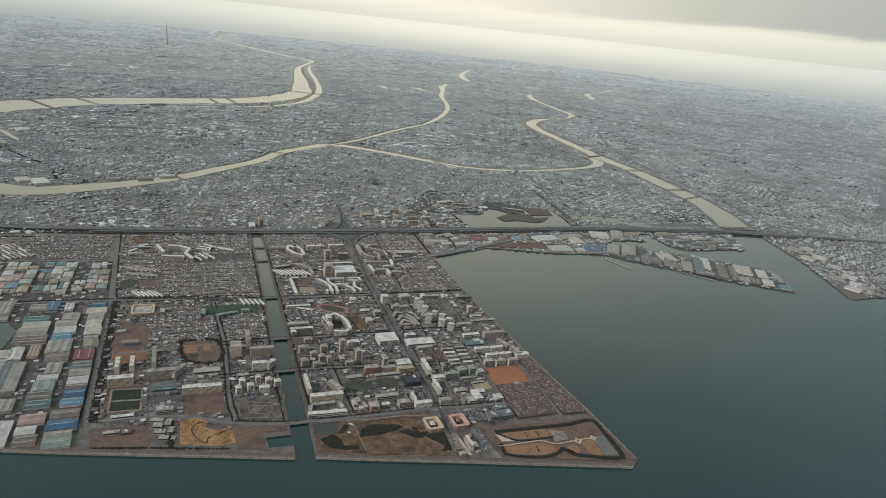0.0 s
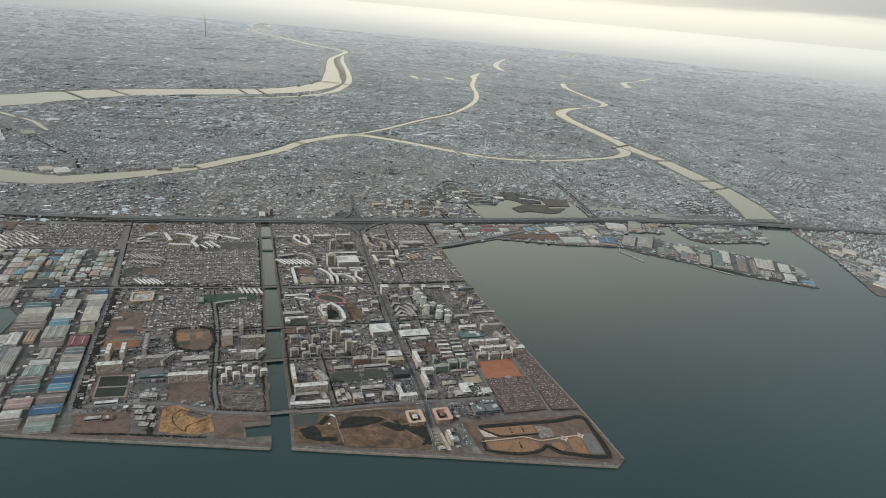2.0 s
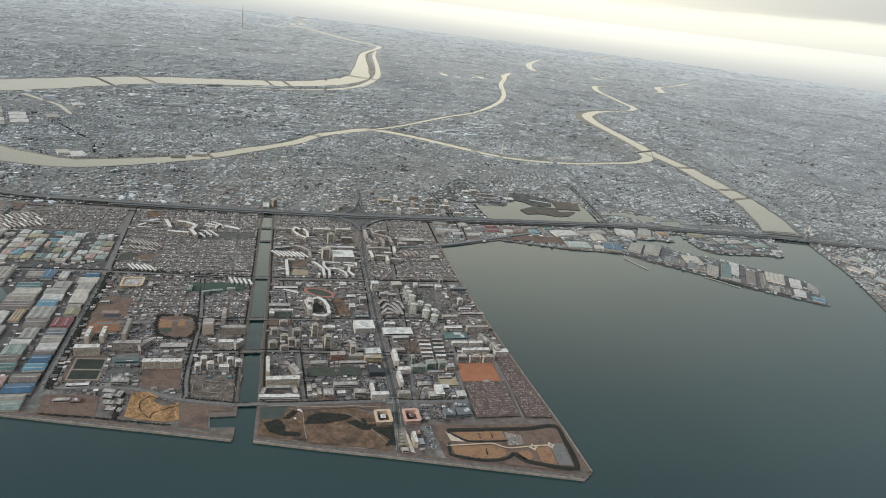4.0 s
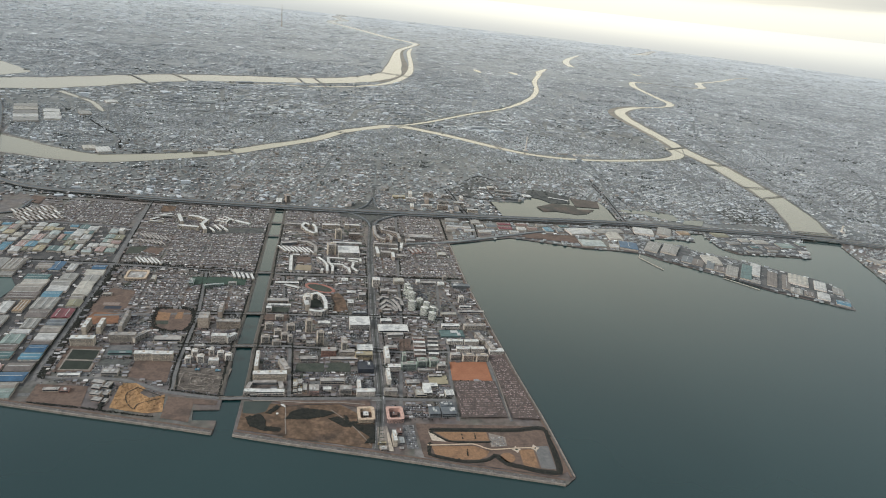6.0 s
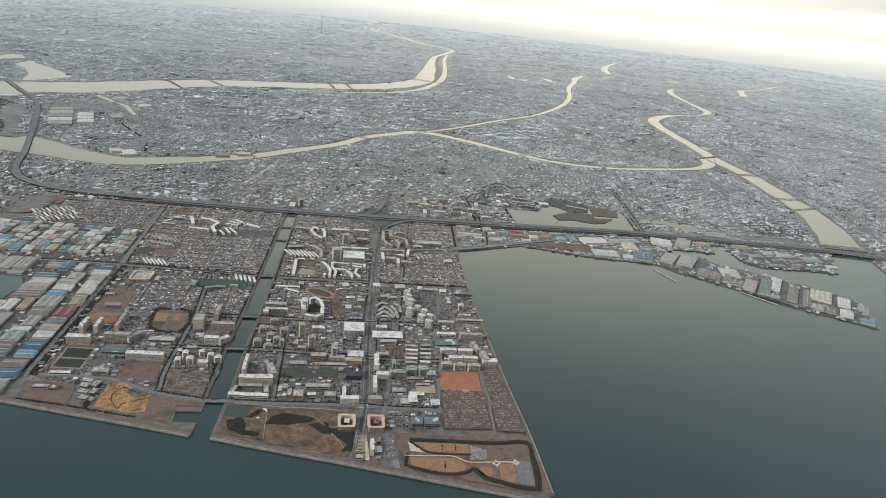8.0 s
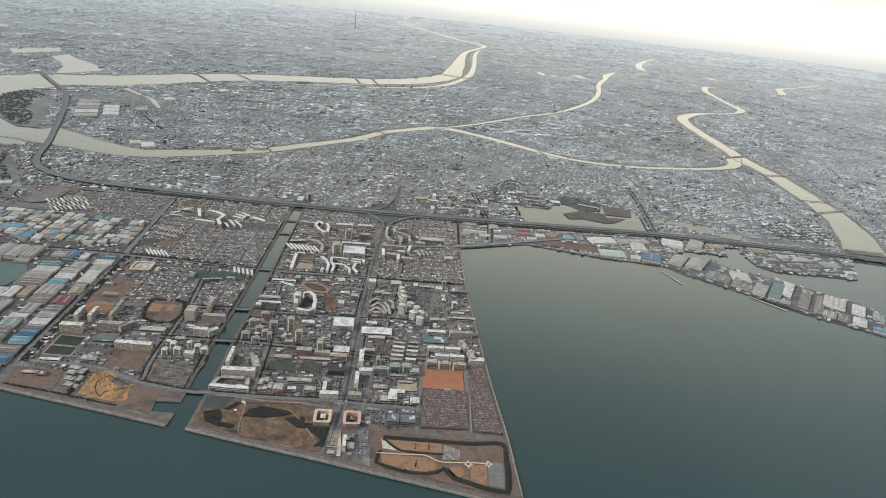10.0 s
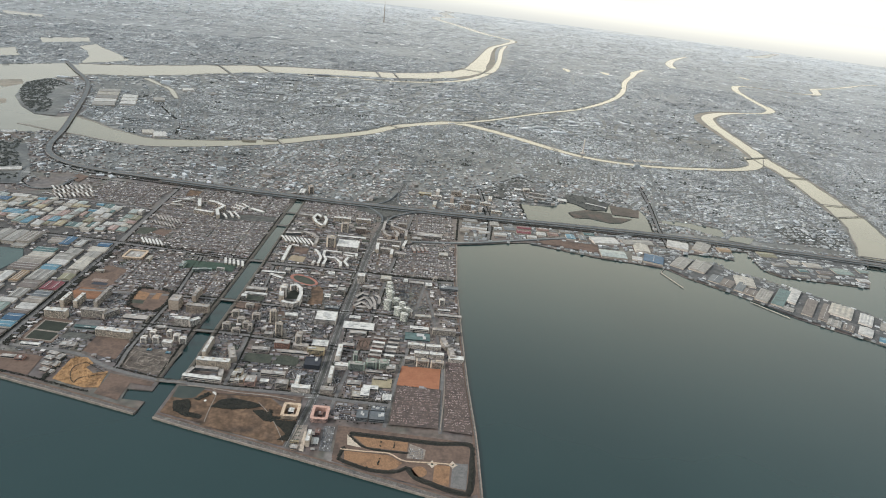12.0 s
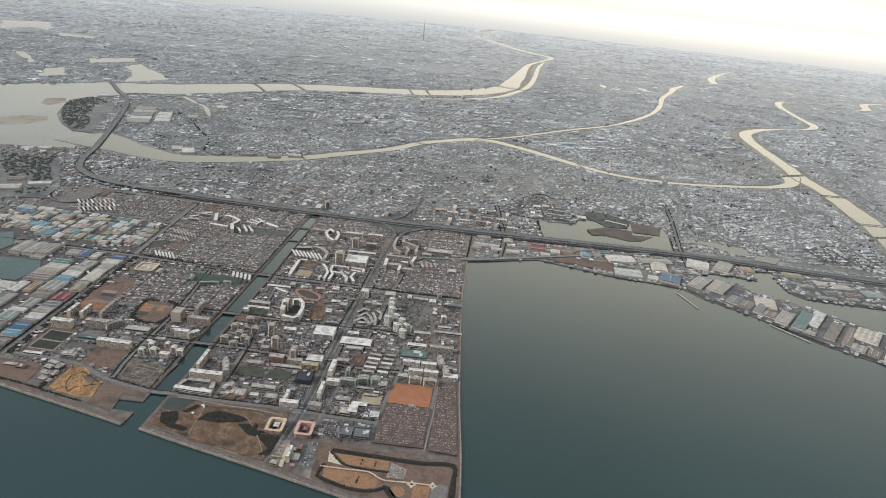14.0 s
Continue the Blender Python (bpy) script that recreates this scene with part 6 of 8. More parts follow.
patch("earth_shore", [(-21.4, 19.4), (-6.4, 16.6), (-6.6, 14.2), (-13.4, 15.2), (-13.4, 6), (-21.6, 8.4)], EARTH, "bare brown shore ground")
patch("earth_yard", [(-61, 27), (-46, 25.5), (-45, 14.8), (-61, 18)], EARTH, "bare yard beside the shore")
patch("park_lawn", [(1.6, 15.6), (14.8, 14), (14.1, -1.5), (0.8, 2)], DRYGRASS, "winter-brown seaside park lawn")
patch("park_pond", [(1.6, 9.8), (1.4, 15.9), (9.9, 15.7), (8.9, 12.2), (8.3, 10.4), (5.4, 9.4)], material("pond_water", [(0.022, 0.036, 0.031), (0.034, 0.046, 0.039)], 0.3, 0.3, coords="World"), "dark green park pond", cat="water")
patch("fountain_plaza", [(12.6, 13.9), (13.4, 14.1), (14.4, 12.9), (14.0, 12.3), (13.5, 12.9), (12.9, 13.3)], WHITEROOF, "white curved paving of a small fountain plaza", z=0.24)
patch("fountain_plaza", [(11.9 + 0.45 * math.cos(k_ * 0.785), 9.2 + 0.5 * math.sin(k_ * 0.785)) for k_ in range(8)], WHITEROOF, "small round white paved place in the park", z=0.24)
patch("park_meadow", [(14.4, 13.2), (31, 13.5), (41.3, 4), (39.5, -8.5), (14, -2.2)], DRYGRASS, "large winter-brown seaside meadow")
patch("east_park_ground", [(56.5, 2.4), (95.4, -0.5), (95.3, -21.5), (91, -23.4), (54.2, -13)], EARTH, "dark seaside park ground")
for p_ in ([(59.1, -1.6), (64.5, -1.5), (75.4, -2), (75.2, -6.6), (63.2, -6)], [(57.2, -8.4), (70, -8.9), (74.1, -11.6), (72.6, -13.9), (70.3, -15), (64.7, -14.7), (57.6, -11.9)], [(83.3, -11.3), (87.8, -11.3), (87.2, -19.6), (82.8, -18.5)], [(79 + 2.2 * math.cos(k_ * math.pi / 8), -14.6 + 2.2 * math.sin(k_ * math.pi / 8)) for k_ in range(16)]):
    patch("sand_field", p_, SAND, "ochre sand sports field")
patch("dark_flat", [(88.5, -10), (93, -10), (92, -20.4), (87.7, -19.7)], ASPHALT, "dark paved flat at the park corner")
road([(14.9, -1), (14.4, 6), (14.2, 13), (12.5, 15.2)], 0.28, 0.1, "park_path", CONCRETE, label="narrow pale park path")
road([(28, 10.5), (32.2, 5.6), (36, -0.5), (39.3, -7)], 0.25, 0.1, "park_path", CONCRETE, label="narrow pale park path")
road([(4, 16.2), (11, 15.9), (20, 14.6), (30, 14.4), (39, 13)], 0.5, 0.1, "park_path", CONCRETE, label="pale park path by the street")
road([(86.6, 42), (86.5, 26.2), (84.9, 3.3)], 0.4, 0.1, "park_path", CONCRETE, label="pale lane through the memorial park")
road([(70, 14.7), (85, 14.2)], 0.35, 0.1, "park_path", CONCRETE, label="pale lane through the memorial park")
PARK_HEDGE = [(58, -0.6), (71.3, -1.3), (84.1, -2.0), (94.0, -1.6), (94.4, -8.6), (93.1, -20.3), (91.2, -21.8), (86.1, -20.6), (82.2, -18.9), (78.2, -17.2), (75.8, -13.6)]
SHORE_HEDGE = [(75.8, -13.2), (71.9, -15.5), (65.5, -15.5), (57.4, -12.7), (55.9, -10.9), (57, -6.9)]
FIELD_HEDGE = [(57.8, -1.5), (61.5, -5.4), (65.7, -6.9), (75.2, -7.3)]
for pts_, wd_ in ((PARK_HEDGE, 2.0), (SHORE_HEDGE, 1.4), (FIELD_HEDGE, 0.9)):
    ln = smooth_line([(*p, 1) for p in pts_], 1.5)
    tagged(part("hedge_bed", ribbon(ln, wd_ / 2, 0.12 + 0.01 * wd_), MOAT), "dark hedge-lined ditch round the sports park", "hedge", kind="structure")
for p_ in ([(2.6, 7.7), (7.1, 9.2), (8.7, 5.6), (8.8, 2.9), (13.2, 2.2), (13.1, 0.4), (8.5, 1.0), (4.3, 3.4)], [(14.5, 6.4), (16.1, 10.2), (19.6, 11.6), (25.9, 10.6), (29.5, 9.0), (27, 7.6), (21.2, 6.1)], [(27.4, 6.2), (31.6, 2.1), (34, 1.6), (33, 4.6), (30, 7)], [(34.6, 1.8), (41, 1.8), (40.6, -6.0), (37.4, -6.2), (39.4, -3.2), (37, -0.6)]):
    patch("wood_floor", p_, MOAT, "dark ground filling the gaps between the park trees", z=0.2)
for p_ in ([(-19.2, 33.2), (-19.4, 24.6), (-14.5, 22.8), (-7.2, 22.2), (-6.8, 29.5), (-12, 31), (-19.2, 33.2)], [(-16.5, 30), (-16, 26), (-11, 24.6), (-9, 27.5), (-12, 29.4), (-16.5, 30)]):
    road(p_, 0.22, 0.1, "site_track", CONCRETE, label="pale fenced track round the construction plot")
low_building(-15.3, 34.5, 1.5, 1.1, 0.35, 0, "sky")
low_building(-8.6, 33.7, 1.6, 1.1, 0.35, 0, "sky")
patch("park_verge", [(9.6, 16.2), (40.6, 15.2), (41.2, 4.2), (37, 11.6), (31, 13.7), (14.6, 13.6), (12.8, 14.4)], EARTH, "brown verge between the park and the street")
patch("dirt_strip", [(53.9, 2.6), (56.5, 2.4), (55.6, -11.7), (54.1, -11.9)], EARTH, "bare brown strip beside the car park")
patch("avenue_plaza", [(41.9, 1.2), (44.9, 1.5), (45.9, -10.4), (41.2, -8.7)], CONCRETE, "cream-paved plaza where the avenue ends", z=0.24)
patch("paved_walk", [(44.5, -1.5), (45.2, -1.5), (45.7, -10.3), (44.5, -10)], TONE["cream"], "pale-paved walk beside the plaza", z=0.25)
for k_ in range(5):
    patch("planting_bed", [(42.2 + 0.02 * k_, -0.2 - 1.7 * k_), (43.6, -0.2 - 1.7 * k_), (43.6, -0.6 - 1.7 * k_), (42.2, -0.6 - 1.7 * k_)], GREEN, "clipped planting bed on the plaza", z=0.26)
low_building(46.9, -2.4, 1.7, 1.5, 0.45, 0, "crimson")
low_building(48.0, -5.4, 1.5, 3.0, 0.35, 4, "cream")
low_building(48.2, -9.0, 1.2, 0.9, 0.3, 4, "pink")
patch("car_park", [(49.7, 2.1), (53, 2), (53.4, -9.5), (49.9, -9.2)], ASPHALT, "worn asphalt car park by the avenue's end", z=0.05)
patch("paved_court", [(75.9, -3), (80.7, -5.2), (80.2, -9.5), (75.2, -9.5)], CONCRETE, "grey paved parking court", z=0.13)
patch("stone_terrace", [(57.2, -1.3), (58.4, -2.4), (61.9, -6.6), (57.7, -5.8)], TONE["cream"], "pale triangular terrace")
road([(56, -8), (63.4, -8.2), (69.9, -8.2), (72.5, -9.8), (75.3, -11), (82.3, -10.7), (88.5, -10.8)], 0.5, 0.16, "park_path", TONE["beige"], label="pale paved park promenade")
for px_, py_ in ((82.6, -11.2), (88.5, -10.8)):
    patch("star_plaza", [(px_ + (1.5 if k_ % 2 == 0 else 0.85) * math.cos(k_ * math.pi / 4), py_ + (1.7 if k_ % 2 == 0 else 0.9) * math.sin(k_ * math.pi / 4)) for k_ in range(8)], TONE["cream"], "pale star-shaped paved plaza", z=0.2)
    patch("flower_bed", [(px_ + 0.4 * math.cos(k_ * math.pi / 6), py_ + 0.4 * math.sin(k_ * math.pi / 6)) for k_ in range(12)], GREEN, "round planted bed in the plaza's middle", z=0.22)
patch("orange_field", [(71.4, 38.4), (85.2, 38.2), (84.6, 25.8), (70.2, 26.2)], CLAY, "bare orange clay field")
patch("school_yard", [(61.8, 29.2), (68.6, 29.4), (68.4, 24.2), (61.8, 23.8)], material("beige_yard", [(0.30, 0.26, 0.17), (0.36, 0.31, 0.21)], 0.3, 0.95, grain=0.15, coords="World"), "beige school yard")
patch("school_field", [(16.5, 32.6), (17, 37.9), (26.4, 38.2), (26.3, 32.5)], GREEN, "dull green school field")
patch("school_field", [(27, 32.5), (27.1, 38.2), (35.4, 38.5), (35.5, 32.4)], GREEN, "dull green school field")
TRACK_MID, TRACK_LONG = (25.2, 99.7), -33.0


def oval(rx, ry, n=28):
    c, q = math.cos(radians(TRACK_LONG)), math.sin(radians(TRACK_LONG))
    return [(TRACK_MID[0] + rx * math.cos(a) * c - ry * math.sin(a) * q, TRACK_MID[1] + rx * math.cos(a) * q + ry * math.sin(a) * c) for a in (2 * math.pi * k / n for k in range(n))]


patch("running_track", oval(7.4, 4.0), material("track_red", [(0.30, 0.13, 0.10), (0.36, 0.17, 0.13)], 0.5, 0.9, grain=0.15, coords="World"), "red oval running track")
patch("track_infield", oval(5.9, 2.7), GREEN, "dull green infield of the track")
patch("dry_field", [(29.4, 93.5), (33.3, 95), (35.3, 90.2), (36.6, 77.8), (30.3, 77.3), (31.2, 84.5)], DRYGRASS, "brown unbuilt field")
patch("court_garden", [(21.8, 91.5), (25.4, 91), (26.6, 81), (21.3, 81)], GREEN, "dark garden in the curved court")
patch("canal_side_field", [(3.4, 75), (13, 74.4), (13.4, 69), (3, 70)], EARTH, "brown canal-side strip")
patch("school_yard", [(4.5, 81), (13, 80.6), (12.6, 76.6), (4.2, 77)], GREEN, "dull school ground")
patch("school_field", [(-29, 109), (-6.5, 109), (-6.5, 101), (-22, 102.5), (-28, 100)], material("pitch_green", [(0.035, 0.062, 0.045), (0.05, 0.08, 0.058)], 0.3, 0.9, grain=0.2, coords="World"), "dark green school pitch")
patch("tan_field", [(-55.7, 136), (-53, 141.4), (-46.6, 140.4), (-48, 132.6)], EARTH, "bare tan sports field")
patch("dark_plot", [(-62, 141), (-54, 142.4), (-56, 133), (-62, 132)], GREEN, "dark fenced plot")
patch("tan_field", [(-127, 202), (-128, 212), (-121, 210), (-120.6, 198)], EARTH, "bare tan field by the expressway")
patch("brown_field", [(-60.2, 203), (-53, 203), (-52.2, 194), (-59, 193)], DRYGRASS, "brown field beside the houses")
patch("brown_field", [(54, 46.3), (55, 55), (59, 55), (58.4, 46.5)], EARTH, "brown round playground")
road([(56.4 + 1.5 * math.cos(k_ * 0.5), 50.6 + 2.8 * math.sin(k_ * 0.5)) for k_ in range(13)], 0.3, 0.1, "park_path", GREEN, step=1, label="planted ring round the playground")
low_building(-28.2, 102.6, 1.8, 5.0, 1.2, 0, "green")
low_building(-18.8, 99.2, 8.0, 1.5, 1.3, 14, "green")
low_building(-11.6, 101.6, 3.2, 1.4, 1.3, 0, "mint")
patch("tan_yard", [(14.7, 125.1), (21.5, 124.5), (21.1, 118), (13.9, 118.4)], material("tan_yard", [(0.27, 0.22, 0.15), (0.33, 0.27, 0.19)], 0.3, 0.95, grain=0.15, coords="World"), "tan school yard")
patch("earth_yard", [(14.2, 135), (20.9, 134.6), (21.2, 127.4), (15.2, 127.4)], EARTH, "brown school yard")
patch("reed_flat", REEDS, material("marsh_ground", [(0.075, 0.072, 0.06), (0.10, 0.09, 0.075), (0.13, 0.10, 0.08)], 0.12, 0.95, grain=0.25, coords="World"), "reddish reed flat by the lagoon", z=0.3)
patch("mud_flat", FLAT, EARTH, "reddish bare flat beside the lagoon", z=0.31)
patch("grove_ground", GROVE, PARKTURF, "dark wooded bank of the lagoon", z=0.32)
patch("junction_turf", INTERCHANGE, PARKTURF, "dark planted ground between the slip roads")
patch("brown_strip", [(-34.9, 170.7), (-3.4, 172.6), (-3.6, 165.6), (-30.2, 161.3)], PARKTURF, "dark brown planted strip along the street")
low_building(189.5, 251, 14, 1.2, 0.7, -26, "white")
for x_, y_, w_, d_, t_ in ((152, 262, 12, 2.2, "grey"), (150, 253, 11, 2.2, "grey"), (154, 245, 9, 2.0, "slate"), (75.8, 238.4, 8, 4, "yellow")):
    low_building(x_, y_, w_, d_, 1.4, -12 if x_ > 100 else 0, t_)
tower(6.3, 220.9, 3.2, 4.4, 4.2, 20, "tan")
for p_ in (MOUTH_PARK, OLD_PARK):
    patch("park_ground", p_, PARKTURF, "dark wooded waterside park")
    NOHOUSE.pop()
low_building(139, 268, 4.5, 3.5, 1.3, 0, "white")
low_building(145, 269, 4.5, 5, 1.8, 0, "cream")
low_building(167.5, 254.5, 5.5, 5, 1.0, 0, "white")
patch("marsh_flat", FLAT, material("marsh_turf", [(0.10, 0.085, 0.07), (0.14, 0.115, 0.095)], 0.1, 0.95, grain=0.2, coords="World"), "brown dry flat by the lagoon")
patch("grove_ground", GROVE, PARKTURF, "dark ground of a waterside grove")
patch("point_ground", POINT_WOOD, TOWNGROUND, "paved ground of the park on the river point")
POINT_TREES = [(-272, 402), (-281, 418), (-290, 438), (-297, 459), (-295, 474), (-291, 486), (-274, 476), (-262, 464), (-266, 446), (-258, 428), (-252, 404), (-240, 396), (-224, 356), (-228, 347), (-248, 367), (-261, 386)]
WEST_TREES = [(-228, 264), (-210, 265), (-190, 261), (-184, 246), (-172, 230), (-158, 208), (-154, 194), (-166, 186), (-178, 196), (-186, 212), (-200, 226), (-214, 244)]
patch("wood_floor", POINT_TREES, PARKTURF, "dark wooded park on the river point", z=0.3)
patch("wood_floor", WEST_TREES, PARKTURF, "dark wooded seaside park floor", z=0.3)
patch("wood_floor", WEST_PARK, TOWNGROUND, "wooded seaside park")
QUAY = material("quay_asphalt", [(0.075, 0.077, 0.078), (0.11, 0.11, 0.108), (0.145, 0.14, 0.133)], 0.2, 0.85, grain=0.3, coords="World", detail=7)
patch("quay_ground", [(204, 155.5), (207.5, 152.5), (212.5, 146), (233, 129), (253.5, 108.6), (276, 94), (287, 86.2), (291.5, 96), (298, 111.5), (295, 120.5), (273, 138), (244, 156.5), (237, 167), (225, 169.5), (219, 174.5), (206, 172)], QUAY, "dark stained quay of the harbour spit")
patch("quay_ground", [(250, 192), (268, 192), (265.5, 182), (264.5, 169), (266.6, 162.5), (271, 158.2), (293, 156.8), (316.4, 154.8), (328, 175), (336, 191), (336, 193)], QUAY, "dark stained quay of the harbour island")
NOHOUSE.pop(), NOHOUSE.pop()
patch("vacant_shore", [(136, 173), (172, 165.5), (174, 178), (150, 180)], EARTH, "bare reddish shore plot")
SOIL = material("memorial_soil", [(0.085, 0.066, 0.058), (0.12, 0.092, 0.08), (0.068, 0.055, 0.05)], 0.3, 0.95, grain=0.25, coords="World", detail=7)
patch("memorial_ground", [(70.3, 25.6), (85.3, 25.4), (84.3, 4.6), (68.9, 4.8)], SOIL, "brown ground of a memorial park")
patch("memorial_ground", [(87, 43), (93, 43), (95, 3), (86, 4)], SOIL, "brown ground of a memorial park")

# ---- shore works ----
SHORE_W = [(-200, 58), (-140, 39.6), (-83, 21.5), (-54, 13.2), (-30, 6.8), (-6.2, 0.3)]
SHORE_E = [(-0.2, -0.7), (17.4, -5.8), (39.6, -11.8), (64.6, -18.9), (92.6, -26.8)]
SHORE_BAY = [(96.4, -23.8), (96.1, 2), (94.7, 30), (93.5, 73), (92.9, 112), (94.2, 159)]
for pts_, wide in ((SHORE_W, 1.5), (SHORE_E, 1.7), (SHORE_BAY, 0.8)):
    ln = smooth_line([(*p, 1) for p in pts_], 5)
    a_, b_ = sides(ln, wide / 2)
    tagged(part("revetment", ribbon(np.column_stack([a_ , ln[:, 2]]), wide / 2, 0.16, 0.5), REVET), "pale concrete revetment along the sea", "sea wall", kind="structure")
    tagged(part("sea_wall", ribbon(np.column_stack([ln[:, :2], ln[:, 2]]), 0.18, 0.34, 0.9), CONCRETE), "low concrete sea wall", "sea wall", kind="structure")
    a3 = sides(ln, wide * 1.15)[0]
    tagged(part("promenade", ribbon(np.column_stack([a3, ln[:, 2]]), 0.3, 0.2, 0.2), EARTH), "brown service path behind the sea wall", "path", kind="structure")

for x0_, y0_, x1_, y1_ in ((203.5, 152.5, 200.5, 147.5), (200.5, 147.5, 206.5, 130.5), (236.5, 121.6, 249, 107.4)):
    l_ = math.hypot(x1_ - x0_, y1_ - y0_)
    jt = base("jetty", (x0_ + x1_) / 2, (y0_ + y1_) / 2, math.degrees(math.atan2(y1_ - y0_, x1_ - x0_)), l_, 0.5, "thin grey concrete jetty off the harbour spit", "jetty")
    part("walkway", one(0, 0, -0.15, l_, 0.26, 0.3), TONE["grey"], jt)
    pl = part("pile", one(-l_ * 0.4, 0, -0.6, 0.25, 0.25, 0.5), CONCRETE, jt)
    repeat_part(pl, [(l_ * 0.2 * k, 0, 0) for k in range(1, 5)])

# ---- canal bridges ----
def bridge(x0, y0, x1, y1, width):
    L = math.hypot(x1 - x0, y1 - y0)
    root = base("canal_bridge", (x0 + x1) / 2, (y0 + y1) / 2, math.degrees(math.atan2(y1 - y0, x1 - x0)), L, width, "grey concrete road bridge over the canal", "bridge", "canal bridges")
    part("deck", one(0, 0, -0.08, L, width, 0.22), ASPHALT, root)
    for q in (-1, 1):
        part("parapet", one(0, q * (width / 2 - 0.05), 0.14, L, 0.1, 0.14), CONCRETE, root)
    for q in (-0.17, 0.17):
        part("pier", one(L * q, 0, -0.6, 0.25, width * 0.8, 0.54), CONCRETE, root)


for yb, wb in ((17.8, 1.5), (50.2, 1.4), (75.3, 1.4), (115.2, 1.6), (162, 1.2), (182, 1.2)):
    tilt = 0.024 * yb
    bridge(-7 + tilt, yb, 2.6 + tilt * 1.05, yb - 0.1, wb)

# ---- expressway furniture, railway, long bridges ----
hl = smooth_line([(*p, 4.2) for p in HIGHWAY], 9)
ha, hb = sides(hl, 1.8)
for e_ in (ha, hb):
    tagged(part("highway_barrier", ribbon(np.column_stack([e_, hl[:, 2]]), 0.08, 1.18, 0.2), CONCRETE), "pale concrete barrier of the expressway", "barrier", kind="structure")
bm = bmesh.new()
for p in hl[::1]:
    box(bm, p[0], p[1], -0.1, 0.5, 1.6, 0.85)
tagged(part("highway_pier", bm, CONCRETE), "row of concrete piers under the expressway", "pier", kind="stuff")
road([(p[0], p[1] - 4.6) for p in HIGHWAY[7:15]], 1.2, 0.9, "railway_viaduct", EXPRESS, 0.3, 8, "grey railway viaduct beside the expressway")
bm = bmesh.new()
for p in smooth_line([(p[0], p[1] - 4.6, 1) for p in HIGHWAY[7:15]], 8):
    box(bm, p[0], p[1], -0.1, 0.4, 0.9, 0.75)
tagged(part("railway_pier", bm, CONCRETE), "row of concrete piers under the railway", "pier", kind="stuff")
for r_ in ([(40, 207.5), (48, 211), (54, 220), (58, 235)], [(75, 206.5), (66, 210), (60, 220), (59, 235)], [(38, 206), (46, 200), (52, 190), (53, 180)], [(78, 206), (68, 200), (58, 190), (55, 178)]):
    road(r_, 1.0, 0.6, "highway_ramp", EXPRESS, 0.62, 3, "curving expressway slip road")
LOOP_ROAD = [(-143.5, 226), (-158, 229), (-159.4, 211.2), (-148.8, 190), (-136, 181.5), (-127, 187), (-126, 205.4)]
road(LOOP_ROAD, 1.2, 0.2, "highway_ramp", EXPRESS, 0.25, 3, "looping slip road below the expressway bend")


def long_bridge(x0, y0, x1, y1, width, label="long road bridge over the wide river"):
    L = math.hypot(x1 - x0, y1 - y0)
    root = base("river_bridge", (x0 + x1) / 2, (y0 + y1) / 2, math.degrees(math.atan2(y1 - y0, x1 - x0)), L, width, label, "bridge", "river bridges")
    width *= 0.5
    part("deck", one(0, 0, 0.55, L, width, 0.2), DECK, root)
    for q in (-1, 1):
        part("parapet", one(0, q * (width / 2 - 0.1), 0.75, L, 0.14, 0.12), CONCRETE, root)
    p = part("pier", one(-L * 0.4, 0, -0.2, 0.4, width * 0.6, 0.75), DECK, root)
    repeat_part(p, [(L * 0.2 * k, 0, 0) for k in range(1, 5)])


long_bridge(-194, 686, -144, 600, 4)
long_bridge(-152, 716, -114, 656, 3)
long_bridge(-3, 775, 13, 706, 3)
long_bridge(20, 785, 36, 712, 3)
long_bridge(112, 920, 190, 880, 4)
long_bridge(373, 281, 401, 291, 1.2)
long_bridge(377, 312, 407, 313, 1.2)
long_bridge(386, 390, 412, 392, 2.0)
long_bridge(382, 452, 409, 466, 3, "low sluice bridge across the flood channel")
long_bridge(-44, 345, -31, 322, 1.6)
long_bridge(34, 440, 56, 424, 1.6)
long_bridge(186, 414, 190, 402, 0.7)
long_bridge(259, 673, 269, 662, 1.0)
long_bridge(337, 197, 369, 193, 3.5)
long_bridge(341, 202, 366, 199, 1.5)

# ---- trees as clumps ----
ICO = bmesh.new()
bmesh.ops.create_icosphere(ICO, subdivisions=1, radius=1.0)
ICO_V = np.array([v.co[:] for v in ICO.verts])
ICO_F = np.array([[v.index for v in f.verts] for f in ICO.faces])
ICO.free()


